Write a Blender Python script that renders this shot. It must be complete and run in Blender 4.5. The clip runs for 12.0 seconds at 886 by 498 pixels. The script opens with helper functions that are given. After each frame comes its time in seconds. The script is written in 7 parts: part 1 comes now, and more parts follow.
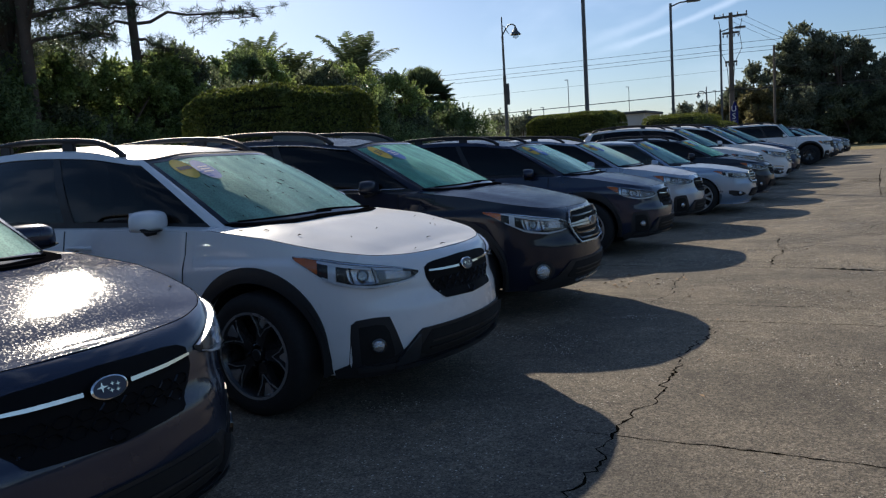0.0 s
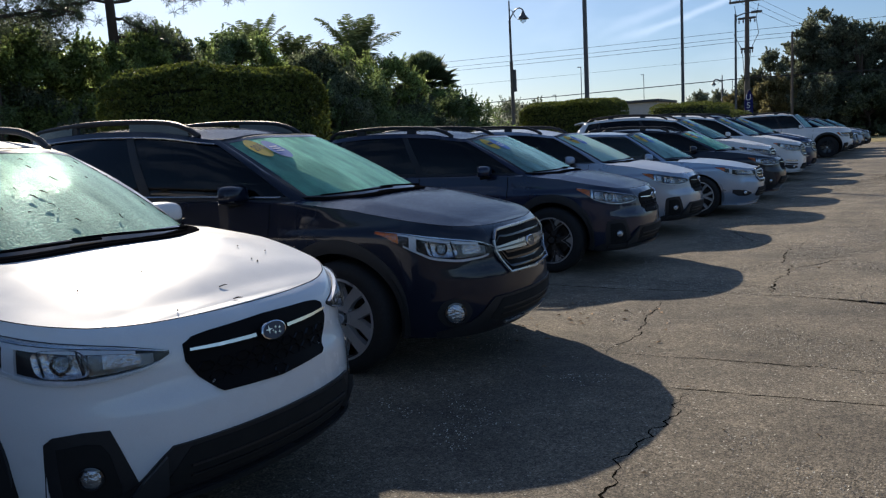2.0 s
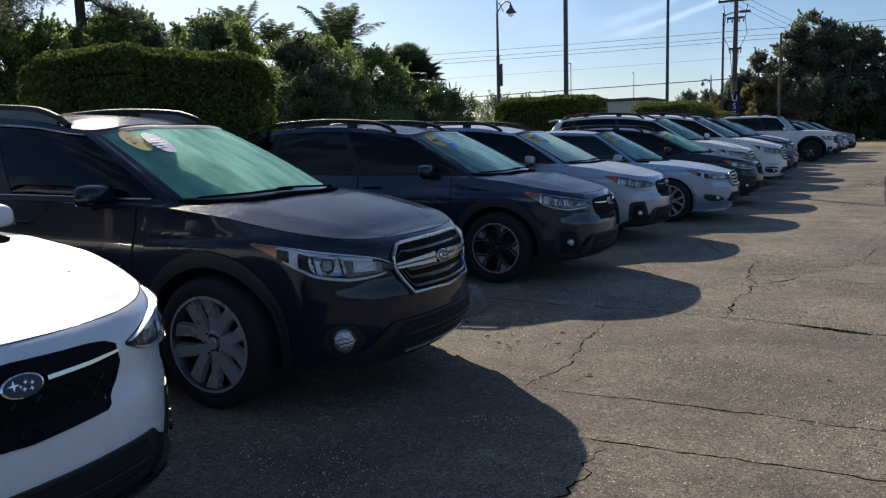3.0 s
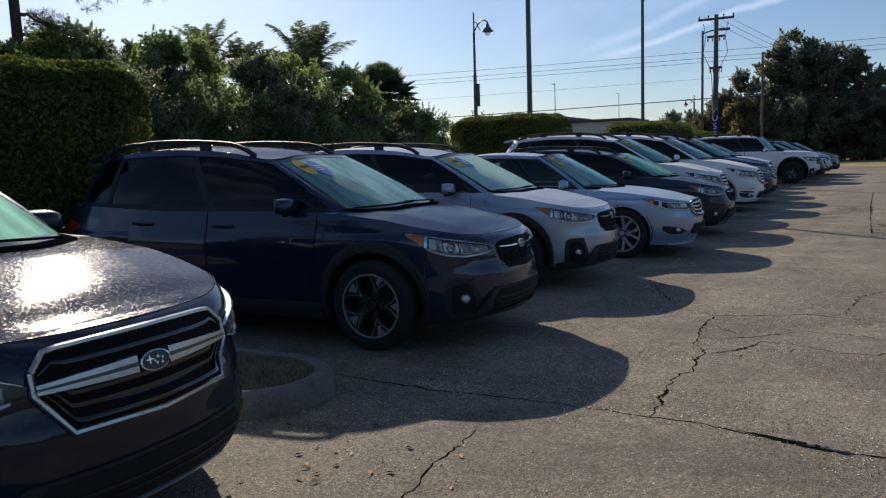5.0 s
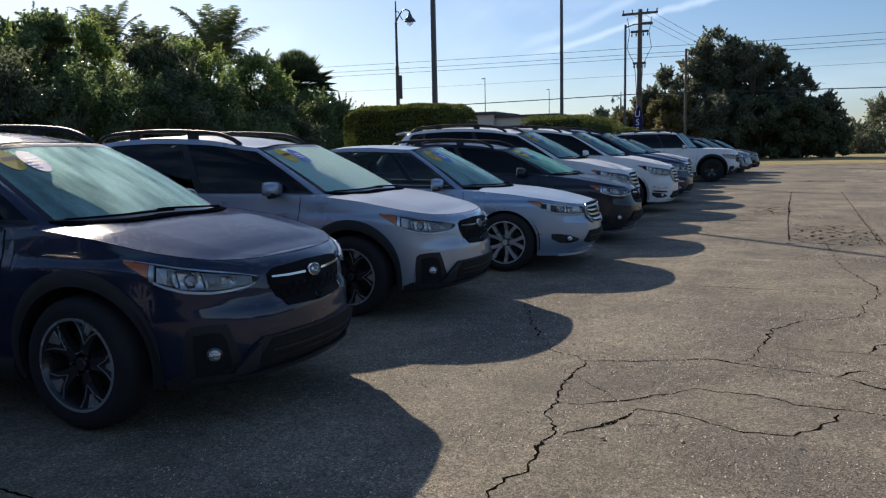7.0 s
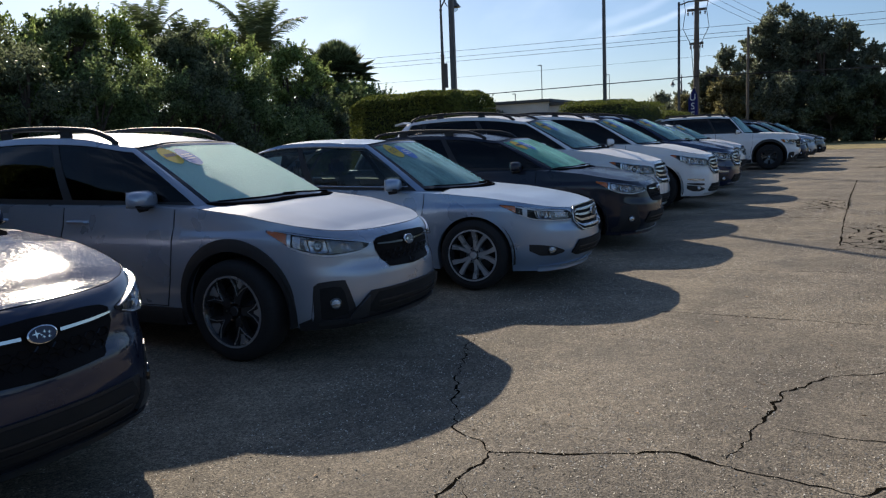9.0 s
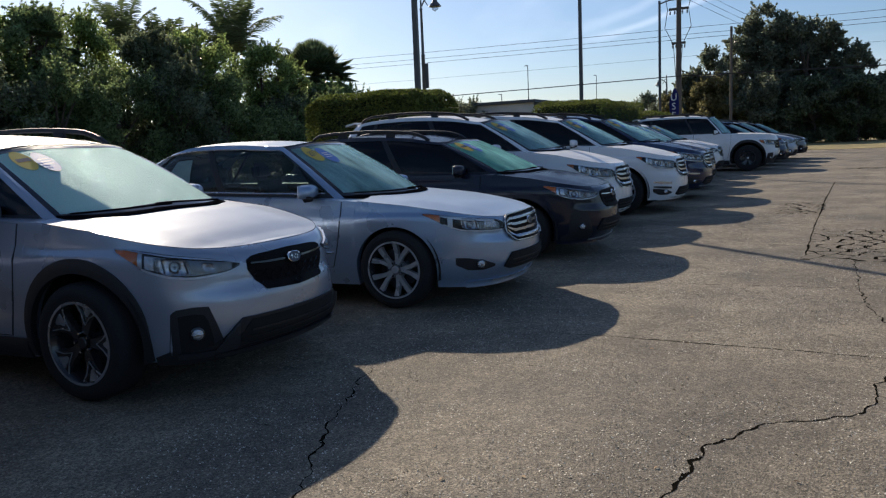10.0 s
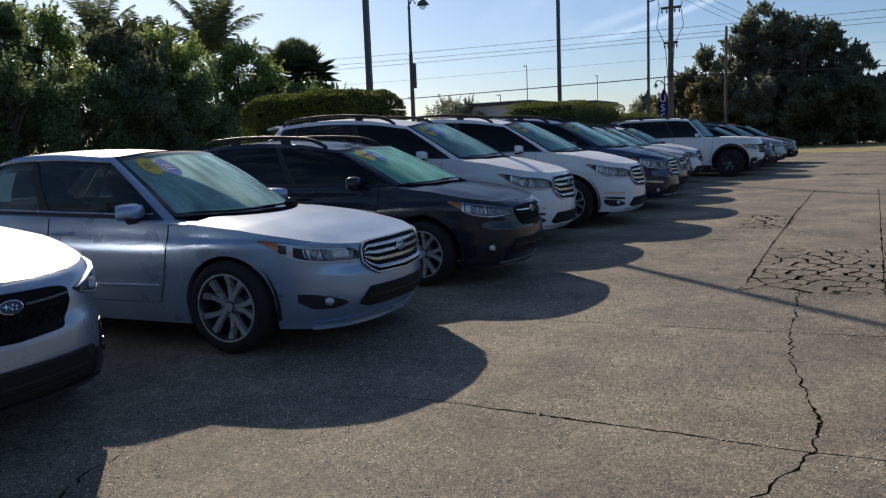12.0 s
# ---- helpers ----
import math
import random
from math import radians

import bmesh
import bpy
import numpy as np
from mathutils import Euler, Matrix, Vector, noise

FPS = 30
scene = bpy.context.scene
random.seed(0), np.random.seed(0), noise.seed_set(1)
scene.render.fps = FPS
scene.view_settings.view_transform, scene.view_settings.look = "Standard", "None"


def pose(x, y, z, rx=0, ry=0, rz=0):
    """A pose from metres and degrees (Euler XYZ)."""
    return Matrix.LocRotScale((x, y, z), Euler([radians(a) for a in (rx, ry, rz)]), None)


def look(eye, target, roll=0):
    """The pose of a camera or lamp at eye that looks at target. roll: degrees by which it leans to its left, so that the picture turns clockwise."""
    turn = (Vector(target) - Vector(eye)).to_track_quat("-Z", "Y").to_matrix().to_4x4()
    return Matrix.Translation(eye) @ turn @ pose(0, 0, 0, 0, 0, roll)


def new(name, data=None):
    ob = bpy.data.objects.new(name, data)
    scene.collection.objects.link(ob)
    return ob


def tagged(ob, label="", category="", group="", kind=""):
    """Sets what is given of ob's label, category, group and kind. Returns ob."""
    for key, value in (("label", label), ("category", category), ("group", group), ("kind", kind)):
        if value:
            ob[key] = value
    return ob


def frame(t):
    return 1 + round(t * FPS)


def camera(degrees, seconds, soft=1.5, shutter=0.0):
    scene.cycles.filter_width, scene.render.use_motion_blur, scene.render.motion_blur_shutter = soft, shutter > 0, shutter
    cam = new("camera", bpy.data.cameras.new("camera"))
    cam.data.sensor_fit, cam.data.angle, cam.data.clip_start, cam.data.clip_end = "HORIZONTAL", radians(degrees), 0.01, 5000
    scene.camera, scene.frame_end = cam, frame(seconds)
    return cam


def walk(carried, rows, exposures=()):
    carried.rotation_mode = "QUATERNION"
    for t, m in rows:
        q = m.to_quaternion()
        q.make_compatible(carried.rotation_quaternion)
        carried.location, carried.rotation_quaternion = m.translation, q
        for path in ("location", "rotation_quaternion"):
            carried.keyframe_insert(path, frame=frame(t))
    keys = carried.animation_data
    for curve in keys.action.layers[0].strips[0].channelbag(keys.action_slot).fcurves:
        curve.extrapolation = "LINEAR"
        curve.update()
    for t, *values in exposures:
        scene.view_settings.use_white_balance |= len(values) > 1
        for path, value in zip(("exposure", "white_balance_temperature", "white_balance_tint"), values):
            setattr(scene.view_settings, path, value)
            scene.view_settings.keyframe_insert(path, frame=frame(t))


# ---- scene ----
cam = camera(58.8, 12.0, soft=1.25)
PATH = [
    (0, (3.322, 0.51, 1.35), (2.341, 2.238, 1.124), -3.6),
    (0.5, (3.242, 0.943, 1.328), (2.213, 2.641, 1.086), -3.4),
    (1, (3.208, 1.422, 1.358), (2.17, 3.116, 1.124), -3.6),
    (1.5, (3.212, 1.85, 1.367), (2.128, 3.513, 1.123), -3.5),
    (2, (3.215, 2.387, 1.383), (2.204, 4.094, 1.127), -3.1),
    (2.5, (3.328, 2.854, 1.388), (2.375, 4.592, 1.124), -3.3),
    (2.7, (3.314, 3.015, 1.397), (2.357, 4.75, 1.128), -2.5),
    (4.3, (3.281, 4.558, 1.387), (2.239, 6.244, 1.123), -0.7),
    (4.5, (3.26, 4.798, 1.414), (2.273, 6.524, 1.193), -0.6),
    (5, (3.293, 5.257, 1.409), (2.329, 6.996, 1.186), -1.8),
    (5.5, (3.256, 5.711, 1.384), (2.255, 7.427, 1.149), -1.7),
    (6, (3.262, 6.255, 1.404), (2.444, 8.063, 1.154), -1.7),
    (6.5, (3.312, 6.705, 1.407), (2.463, 8.499, 1.158), -1.4),
    (7, (3.304, 7.272, 1.376), (2.489, 9.082, 1.135), -1.2),
    (7.2, (3.334, 7.464, 1.388), (2.554, 9.29, 1.15), -1.8),
    (8.8, (3.523, 9.01, 1.374), (2.587, 10.758, 1.113), -2.2),
    (9, (3.573, 9.177, 1.392), (2.615, 10.912, 1.13), -2.3),
    (9.5, (3.615, 9.673, 1.362), (2.648, 11.402, 1.09), -2.0),
    (10, (3.759, 10.119, 1.38), (2.822, 11.867, 1.119), -2.4),
    (10.5, (3.928, 10.498, 1.401), (2.976, 12.236, 1.128), -2.3),
    (11, (4.0, 10.998, 1.409), (3.179, 12.801, 1.136), -1.1),
    (11.5, (4.132, 11.364, 1.405), (3.306, 13.166, 1.141), -2.2),
    (12, (4.216, 11.692, 1.421), (3.269, 13.434, 1.161), -2.2),
]
walk(cam, [(t, look(eye, target, roll)) for t, eye, target, roll in PATH], [(0, 0.26, 5480, 11), (1.5, 0.29, 5460, 11), (2.5, 0.33, 5460, 12), (4.5, 0.29, 5540, 12), (5, 0.2, 5530, 12), (5.5, 0.3, 5530, 12), (7, 0.42, 5540, 12), (9.5, 0.34, 5530, 12), (12, 0.22, 5500, 12)])

# world, sun, exposure
SUN = Vector((-0.645, 0.552, 0.458)).normalized()
world = bpy.data.worlds.new("sky")
world.use_nodes = True
scene.world = world
wn = world.node_tree.nodes
wl = world.node_tree.links
sky = wn.new("ShaderNodeTexSky")
sky.sky_type = "NISHITA"
sky.sun_disc = False
sky.sun_elevation = math.asin(SUN.z)
sky.sun_rotation = math.atan2(SUN.x, SUN.y)
sky.air_density, sky.dust_density, sky.ozone_density = 1.0, 0.6, 2.3
# thin streaks of high cloud
tc, mp, nz, rg, mixc = wn.new("ShaderNodeTexCoord"), wn.new("ShaderNodeMapping"), wn.new("ShaderNodeTexNoise"), wn.new("ShaderNodeMapRange"), wn.new("ShaderNodeMix")
mp.inputs["Rotation"].default_value = (radians(18), radians(-12), radians(35))
mp.inputs["Scale"].default_value = (1.2, 9.0, 7.0)
wl.new(tc.outputs["Generated"], mp.inputs[0])
wl.new(mp.outputs[0], nz.inputs["Vector"])
nz.inputs["Scale"].default_value, nz.inputs["Detail"].default_value = 1.3, 7
rg.inputs["From Min"].default_value, rg.inputs["From Max"].default_value = 0.52, 0.78
rg.inputs["To Max"].default_value = 0.34
wl.new(nz.outputs[0], rg.inputs["Value"])
mixc.data_type = "RGBA"
wl.new(rg.outputs[0], mixc.inputs["Factor"])
wl.new(sky.outputs[0], mixc.inputs["A"])
mixc.inputs["B"].default_value = (13.0, 13.6, 14.2, 1)
last_sky = mixc.outputs["Result"]


def trail(d1, d2, width, amount, last):
    """A thin drifting vapour trail between two directions of the sky."""
    d1, d2 = Vector(d1).normalized(), Vector(d2).normalized()
    across, along = d1.cross(d2).normalized(), (d2 - d1).normalized()
    bend = wn.new("ShaderNodeTexNoise")
    bend.inputs["Scale"].default_value, bend.inputs["Detail"].default_value = 9, 5
    wl.new(tc.outputs["Generated"], bend.inputs["Vector"])
    dot, dot2 = wn.new("ShaderNodeVectorMath"), wn.new("ShaderNodeVectorMath")
    for q, v in ((dot, across), (dot2, along)):
        q.operation = "DOT_PRODUCT"
        q.inputs[1].default_value = v
        wl.new(tc.outputs["Generated"], q.inputs[0])
    wob = wn.new("ShaderNodeMath")
    wob.operation = "MULTIPLY_ADD"
    wob.inputs[1].default_value = 0.03
    wl.new(bend.outputs[0], wob.inputs[0])
    wl.new(dot.outputs["Value"], wob.inputs[2])
    off = wn.new("ShaderNodeMath")
    off.operation = "SUBTRACT"
    off.inputs[1].default_value = 0.015
    wl.new(wob.outputs[0], off.inputs[0])
    ab = wn.new("ShaderNodeMath")
    ab.operation = "ABSOLUTE"
    wl.new(off.outputs[0], ab.inputs[0])
    band, reach = wn.new("ShaderNodeMapRange"), wn.new("ShaderNodeMapRange")
    band.interpolation_type = reach.interpolation_type = "SMOOTHSTEP"
    band.inputs["From Min"].default_value, band.inputs["From Max"].default_value = width, 0.0
    band.inputs["To Max"].default_value = amount
    wl.new(ab.outputs[0], band.inputs["Value"])
    reach.inputs["From Min"].default_value, reach.inputs["From Max"].default_value = d1.dot(along) - 0.03, d1.dot(along) + 0.06
    wl.new(dot2.outputs["Value"], reach.inputs["Value"])
    mul = wn.new("ShaderNodeMath")
    mul.operation = "MULTIPLY"
    wl.new(band.outputs[0], mul.inputs[0])
    wl.new(reach.outputs[0], mul.inputs[1])
    mx = wn.new("ShaderNodeMix")
    mx.data_type = "RGBA"
    wl.new(mul.outputs[0], mx.inputs["Factor"])
    wl.new(last, mx.inputs["A"])
    mx.inputs["B"].default_value = (13.0, 13.4, 13.8, 1)
    return mx.outputs["Result"]


last_sky = trail((-0.322, 0.939, 0.125), (-0.187, 0.967, 0.173), 0.009, 0.2, last_sky)
last_sky = trail((-0.299, 0.947, 0.119), (-0.101, 0.981, 0.165), 0.0065, 0.36, last_sky)
wl.new(last_sky, wn["Background"].inputs[0])
wn["Background"].inputs[1].default_value = 0.066
lamp_data = bpy.data.lights.new("sun", "SUN")
lamp_data.energy, lamp_data.angle, lamp_data.color = 4.5, radians(0.6), (1.0, 0.80, 0.54)
sun = new("sun", lamp_data)
sun.matrix_world = look(SUN * 60, (0, 0, 0))


DEWY_SPEC = {}


# materials
def material(name, base, rough=0.5, metal=0.0, coat=0.0, spread=0.25, scale=6.0, fine=60.0, bump=0.0, bump_scale=80.0,
             trans=0.0, spec=0.5, island=False, coat_rough=0.05):
    m = bpy.data.materials.new(name)
    m.use_nodes = True
    n, l = m.node_tree.nodes, m.node_tree.links
    b = n["Principled BSDF"]
    b.inputs["Metallic"].default_value = metal
    b.inputs["Coat Weight"].default_value = coat
    b.inputs["Coat Roughness"].default_value = coat_rough
    b.inputs["Specular IOR Level"].default_value = spec
    co = n.new("ShaderNodeTexCoord")
    t1, t2 = n.new("ShaderNodeTexNoise"), n.new("ShaderNodeTexNoise")
    t1.inputs["Scale"].default_value, t2.inputs["Scale"].default_value = scale, fine
    t1.inputs["Detail"].default_value, t2.inputs["Detail"].default_value = 4, 3
    for t in (t1, t2):
        l.new(co.outputs["Object"], t.inputs["Vector"])
    add = n.new("ShaderNodeMath")
    add.operation = "ADD"
    l.new(t1.outputs[0], add.inputs[0])
    l.new(t2.outputs[0], add.inputs[1])
    last = add.outputs[0]
    if island:
        geo = n.new("ShaderNodeNewGeometry")
        more = n.new("ShaderNodeMath")
        more.operation = "MULTIPLY_ADD"
        more.inputs[1].default_value = 1.2
        l.new(geo.outputs["Random Per Island"], more.inputs[0])
        l.new(last, more.inputs[2])
        sub = n.new("ShaderNodeMath")
        sub.operation = "SUBTRACT"
        sub.inputs[1].default_value = 0.6
        l.new(more.outputs[0], sub.inputs[0])
        last = sub.outputs[0]
    rng = n.new("ShaderNodeMapRange")
    rng.inputs["From Min"].default_value, rng.inputs["From Max"].default_value = 0.6, 1.4
    rng.inputs["To Min"].default_value, rng.inputs["To Max"].default_value = 1 - spread, 1 + spread
    l.new(last, rng.inputs["Value"])
    mul = n.new("ShaderNodeVectorMath")
    mul.operation = "SCALE"
    mul.inputs[0].default_value = base
    l.new(rng.outputs[0], mul.inputs["Scale"])
    l.new(mul.outputs[0], b.inputs["Base Color"])
    rr = n.new("ShaderNodeMapRange")
    rr.inputs["From Min"].default_value, rr.inputs["From Max"].default_value = 0.3, 0.7
    rr.inputs["To Min"].default_value, rr.inputs["To Max"].default_value = max(rough - 0.08, 0.02), min(rough + 0.08, 1)
    l.new(t1.outputs[0], rr.inputs["Value"])
    l.new(rr.outputs[0], b.inputs["Roughness"])
    if bump:
        t3 = n.new("ShaderNodeTexNoise")
        t3.inputs["Scale"].default_value, t3.inputs["Detail"].default_value = bump_scale, 4
        l.new(co.outputs["Object"], t3.inputs["Vector"])
        bp = n.new("ShaderNodeBump")
        bp.inputs["Strength"].default_value, bp.inputs["Distance"].default_value = bump, 0.01
        l.new(t3.outputs[0], bp.inputs["Height"])
        l.new(bp.outputs[0], b.inputs["Normal"])
    if trans:
        tr = n.new("ShaderNodeBsdfTranslucent")
        l.new(mul.outputs[0], tr.inputs[0])
        mx = n.new("ShaderNodeMixShader")
        mx.inputs[0].default_value = trans
        l.new(b.outputs[0], mx.inputs[1])
        l.new(tr.outputs[0], mx.inputs[2])
        l.new(mx.outputs[0], n["Material Output"].inputs[0])
    return m


def glass(name, tint, dew=0.0, dew_color=(0.6, 0.75, 0.7), rough=0.02, drops=130, relief=0.9, wet_rough=0.62, thin=0.55, sheen=0.22, shine=0.9, head_on=0.035):
    """A pane: tinted clear glass with gloss, and a film of dew in patches whose colour also carries scattered light."""
    m = bpy.data.materials.new(name)
    m.use_nodes = True
    n, l = m.node_tree.nodes, m.node_tree.links
    n.remove(n["Principled BSDF"])
    clear, gloss, lw, mix = n.new("ShaderNodeBsdfTransparent"), n.new("ShaderNodeBsdfGlossy"), n.new("ShaderNodeLayerWeight"), n.new("ShaderNodeMixShader")
    lw.inputs[0].default_value = 0.5
    pw, fr = n.new("ShaderNodeMath"), n.new("ShaderNodeMapRange")
    pw.operation = "POWER"
    pw.inputs[1].default_value = 4.5
    l.new(lw.outputs["Facing"], pw.inputs[0])
    l.new(pw.outputs[0], fr.inputs["Value"])
    fr.inputs["To Min"].default_value, fr.inputs["To Max"].default_value = head_on, shine
    clear.inputs[0].default_value = (*tint, 1)
    gloss.inputs["Roughness"].default_value = rough
    if dew:
        # mint tint painted onto the reflection of dewy panes
        gloss.inputs[0].default_value = (0.72, 0.96, 0.83, 1)
    last = clear.outputs[0]
    if dew:
        co, t1, t2 = n.new("ShaderNodeTexCoord"), n.new("ShaderNodeTexNoise"), n.new("ShaderNodeTexVoronoi")
        t1.inputs["Scale"].default_value, t1.inputs["Detail"].default_value = 3.5, 5
        t2.inputs["Scale"].default_value = drops
        stretch = n.new("ShaderNodeMapping")
        stretch.inputs["Scale"].default_value = (0.45, 1.9, 0.45)
        l.new(co.outputs["Object"], stretch.inputs[0])
        l.new(stretch.outputs[0], t1.inputs["Vector"])
        l.new(co.outputs["Object"], t2.inputs["Vector"])
        r1 = n.new("ShaderNodeMapRange")
        r1.inputs["From Min"].default_value, r1.inputs["From Max"].default_value = 0.35, 0.65
        r1.inputs["To Min"].default_value, r1.inputs["To Max"].default_value = dew * thin, dew
        l.new(t1.outputs[0], r1.inputs["Value"])
        r2 = n.new("ShaderNodeMapRange")
        r2.inputs["From Min"].default_value, r2.inputs["From Max"].default_value = 0.1, 0.6
        r2.inputs["To Min"].default_value, r2.inputs["To Max"].default_value = 0.72, 1.15
        l.new(t2.outputs["Distance"], r2.inputs["Value"])
        mm = n.new("ShaderNodeMath")
        mm.operation = "MULTIPLY"
        mm.use_clamp = True
        l.new(r1.outputs[0], mm.inputs[0])
        l.new(r2.outputs[0], mm.inputs[1])
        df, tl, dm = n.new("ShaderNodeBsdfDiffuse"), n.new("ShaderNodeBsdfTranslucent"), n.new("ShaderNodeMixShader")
        # dew colour also stands in for light the drops scatter
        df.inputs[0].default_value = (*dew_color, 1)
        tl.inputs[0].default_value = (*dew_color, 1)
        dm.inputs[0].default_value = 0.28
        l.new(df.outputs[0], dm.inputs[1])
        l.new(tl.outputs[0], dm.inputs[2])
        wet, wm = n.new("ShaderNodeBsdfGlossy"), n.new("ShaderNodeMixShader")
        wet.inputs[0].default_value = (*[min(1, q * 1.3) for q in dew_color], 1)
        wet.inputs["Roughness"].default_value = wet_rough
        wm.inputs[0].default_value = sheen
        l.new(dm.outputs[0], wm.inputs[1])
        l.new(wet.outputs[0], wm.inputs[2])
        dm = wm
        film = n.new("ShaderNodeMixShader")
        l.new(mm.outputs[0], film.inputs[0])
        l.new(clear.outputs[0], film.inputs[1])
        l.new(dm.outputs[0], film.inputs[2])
        last = film.outputs[0]
        bp = n.new("ShaderNodeBump")
        bp.inputs["Strength"].default_value, bp.inputs["Distance"].default_value = 0.55, 0.003
        l.new(t2.outputs["Distance"], bp.inputs["Height"])
        l.new(bp.outputs[0], gloss.inputs["Normal"])
        bq = n.new("ShaderNodeBump")
        bq.inputs["Strength"].default_value, bq.inputs["Distance"].default_value = relief, 0.006
        l.new(t2.outputs["Distance"], bq.inputs["Height"])
        l.new(bq.outputs[0], wet.inputs["Normal"])
        cells, each = n.new("ShaderNodeTexVoronoi"), n.new("ShaderNodeBump")
        cells.inputs["Scale"].default_value = 260
        l.new(co.outputs["Object"], cells.inputs["Vector"])
        each.inputs["Strength"].default_value, each.inputs["Distance"].default_value = 1.0, 0.012
        l.new(cells.outputs["Distance"], each.inputs["Height"])
        for q in (df, tl):
            l.new(each.outputs[0], q.inputs["Normal"])
    l.new(fr.outputs[0], mix.inputs[0])
    l.new(last, mix.inputs[1])
    l.new(gloss.outputs[0], mix.inputs[2])
    l.new(mix.outputs[0], n["Material Output"].inputs[0])
    return m


def paint(name, base, metal=0.35, rough=0.32, coat=1.0):
    DEWY_SPEC[name] = (base, metal)
    return material(name, base, rough, metal, coat=coat, spread=0.06, scale=3, fine=300, bump=0.02, bump_scale=500, coat_rough=0.04, spec=0.15)


def dewy(name, base, metal=0.35):
    """The same paint where fine dew and dust lie on it, with some sky sheen in its colour."""
    # paler for dew, and bluer to put reflected sky into the base colour
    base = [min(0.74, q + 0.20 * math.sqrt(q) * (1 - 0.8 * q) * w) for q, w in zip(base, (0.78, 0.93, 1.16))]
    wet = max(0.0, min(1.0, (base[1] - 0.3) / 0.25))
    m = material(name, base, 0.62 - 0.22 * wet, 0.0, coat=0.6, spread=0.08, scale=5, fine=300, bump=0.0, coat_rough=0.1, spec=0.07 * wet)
    n, l = m.node_tree.nodes, m.node_tree.links
    b = n["Principled BSDF"]
    co = [q for q in n if q.type == "TEX_COORD"][0]
    # each droplet scatters a little differently
    cell, sep, r1 = n.new("ShaderNodeTexVoronoi"), n.new("ShaderNodeSeparateColor"), n.new("ShaderNodeMapRange")
    cell.inputs["Scale"].default_value = 210
    l.new(co.outputs["Object"], cell.inputs["Vector"])
    l.new(cell.outputs["Color"], sep.inputs[0])
    r1.inputs["From Min"].default_value, r1.inputs["From Max"].default_value = 0.70, 1.0
    r1.inputs["To Min"].default_value, r1.inputs["To Max"].default_value = 0.10, 0.26
    l.new(sep.outputs[0], r1.inputs["Value"])
    # drier and wetter patches
    t, r = n.new("ShaderNodeTexNoise"), n.new("ShaderNodeMapRange")
    t.inputs["Scale"].default_value, t.inputs["Detail"].default_value = 2.6, 7
    l.new(co.outputs["Object"], t.inputs["Vector"])
    r.inputs["From Min"].default_value, r.inputs["From Max"].default_value = 0.38, 0.62
    r.inputs["To Min"].default_value, r.inputs["To Max"].default_value = 0.7, 1.0
    l.new(t.outputs[0], r.inputs["Value"])
    mm = n.new("ShaderNodeMath")
    mm.operation = "MULTIPLY"
    l.new(r1.outputs[0], mm.inputs[0])
    l.new(r.outputs[0], mm.inputs[1])
    l.new(mm.outputs[0], b.inputs["Coat Roughness"])
    cw = n.new("ShaderNodeMapRange")
    cw.inputs["From Min"].default_value, cw.inputs["From Max"].default_value = 0.62, 1.0
    thick = 1 - 0.75 * min(1.0, base[1] / 0.7)
    cw.inputs["To Min"].default_value, cw.inputs["To Max"].default_value = 0.4 * thick, 0.8 * thick
    l.new(sep.outputs[0], cw.inputs["Value"])
    l.new(cw.outputs[0], b.inputs["Coat Weight"])
    bp = n.new("ShaderNodeBump")
    bp.inputs["Strength"].default_value, bp.inputs["Distance"].default_value = 0.12, 0.0012
    l.new(cell.outputs["Distance"], bp.inputs["Height"])
    l.new(bp.outputs[0], b.inputs["Coat Normal"])
    return m


DEW = {}


M_BLACK = material("black_plastic", (0.020, 0.020, 0.022), 0.55, spread=0.2, spec=0.4, bump=0.15, bump_scale=300)
M_GLOSSBLACK = material("gloss_black", (0.012, 0.012, 0.014), 0.15, coat=0.6, spread=0.1)
M_LIP = material("smooth_plastic", (0.030, 0.031, 0.034), 0.36, spread=0.15, spec=0.5)
M_RUBBER = material("tyre_rubber", (0.020, 0.020, 0.021), 0.8, spread=0.25, spec=0.25, bump=0.3, bump_scale=120)
M_CHROME = material("chrome", (0.75, 0.76, 0.78), 0.12, 1.0, spread=0.05)
M_SILVER = material("silver_alloy", (0.48, 0.49, 0.51), 0.32, 0.45, coat=0.5, spread=0.08)
M_SATIN = material("satin_chrome", (0.5, 0.51, 0.53), 0.22, 0.85, spread=0.08)
M_MACHINED = material("machined_alloy", (0.46, 0.47, 0.49), 0.3, 0.7, spread=0.12)
M_DARKALLOY = material("dark_alloy", (0.03, 0.03, 0.032), 0.3, 0.3, coat=0.5, spread=0.1)
M_AMBER = material("amber_lens", (0.56, 0.13, 0.012), 0.22, spread=0.15, coat=0.8)
M_RED = material("red_lens", (0.4, 0.01, 0.01), 0.2, spread=0.15, coat=0.8)
M_LAMPBASE = material("lamp_reflector", (0.14, 0.145, 0.155), 0.2, 0.9, spread=0.35, scale=14, bump=0.5, bump_scale=45)
M_FACET = material("faceted_chrome", (0.5, 0.52, 0.55), 0.12, 0.9, spread=0.3, scale=20, bump=0.9, bump_scale=60)
M_BOWL = material("bowl_chrome", (0.55, 0.56, 0.58), 0.14, 1.0, spread=0.4, scale=40, bump=0.8, bump_scale=55)
M_DRL = material("light_guide", (0.62, 0.64, 0.67), 0.25, 0.0, coat=0.8, spread=0.06)
M_LENS = glass("lamp_cover", (0.96, 0.97, 0.98), shine=0.4, head_on=0.015)
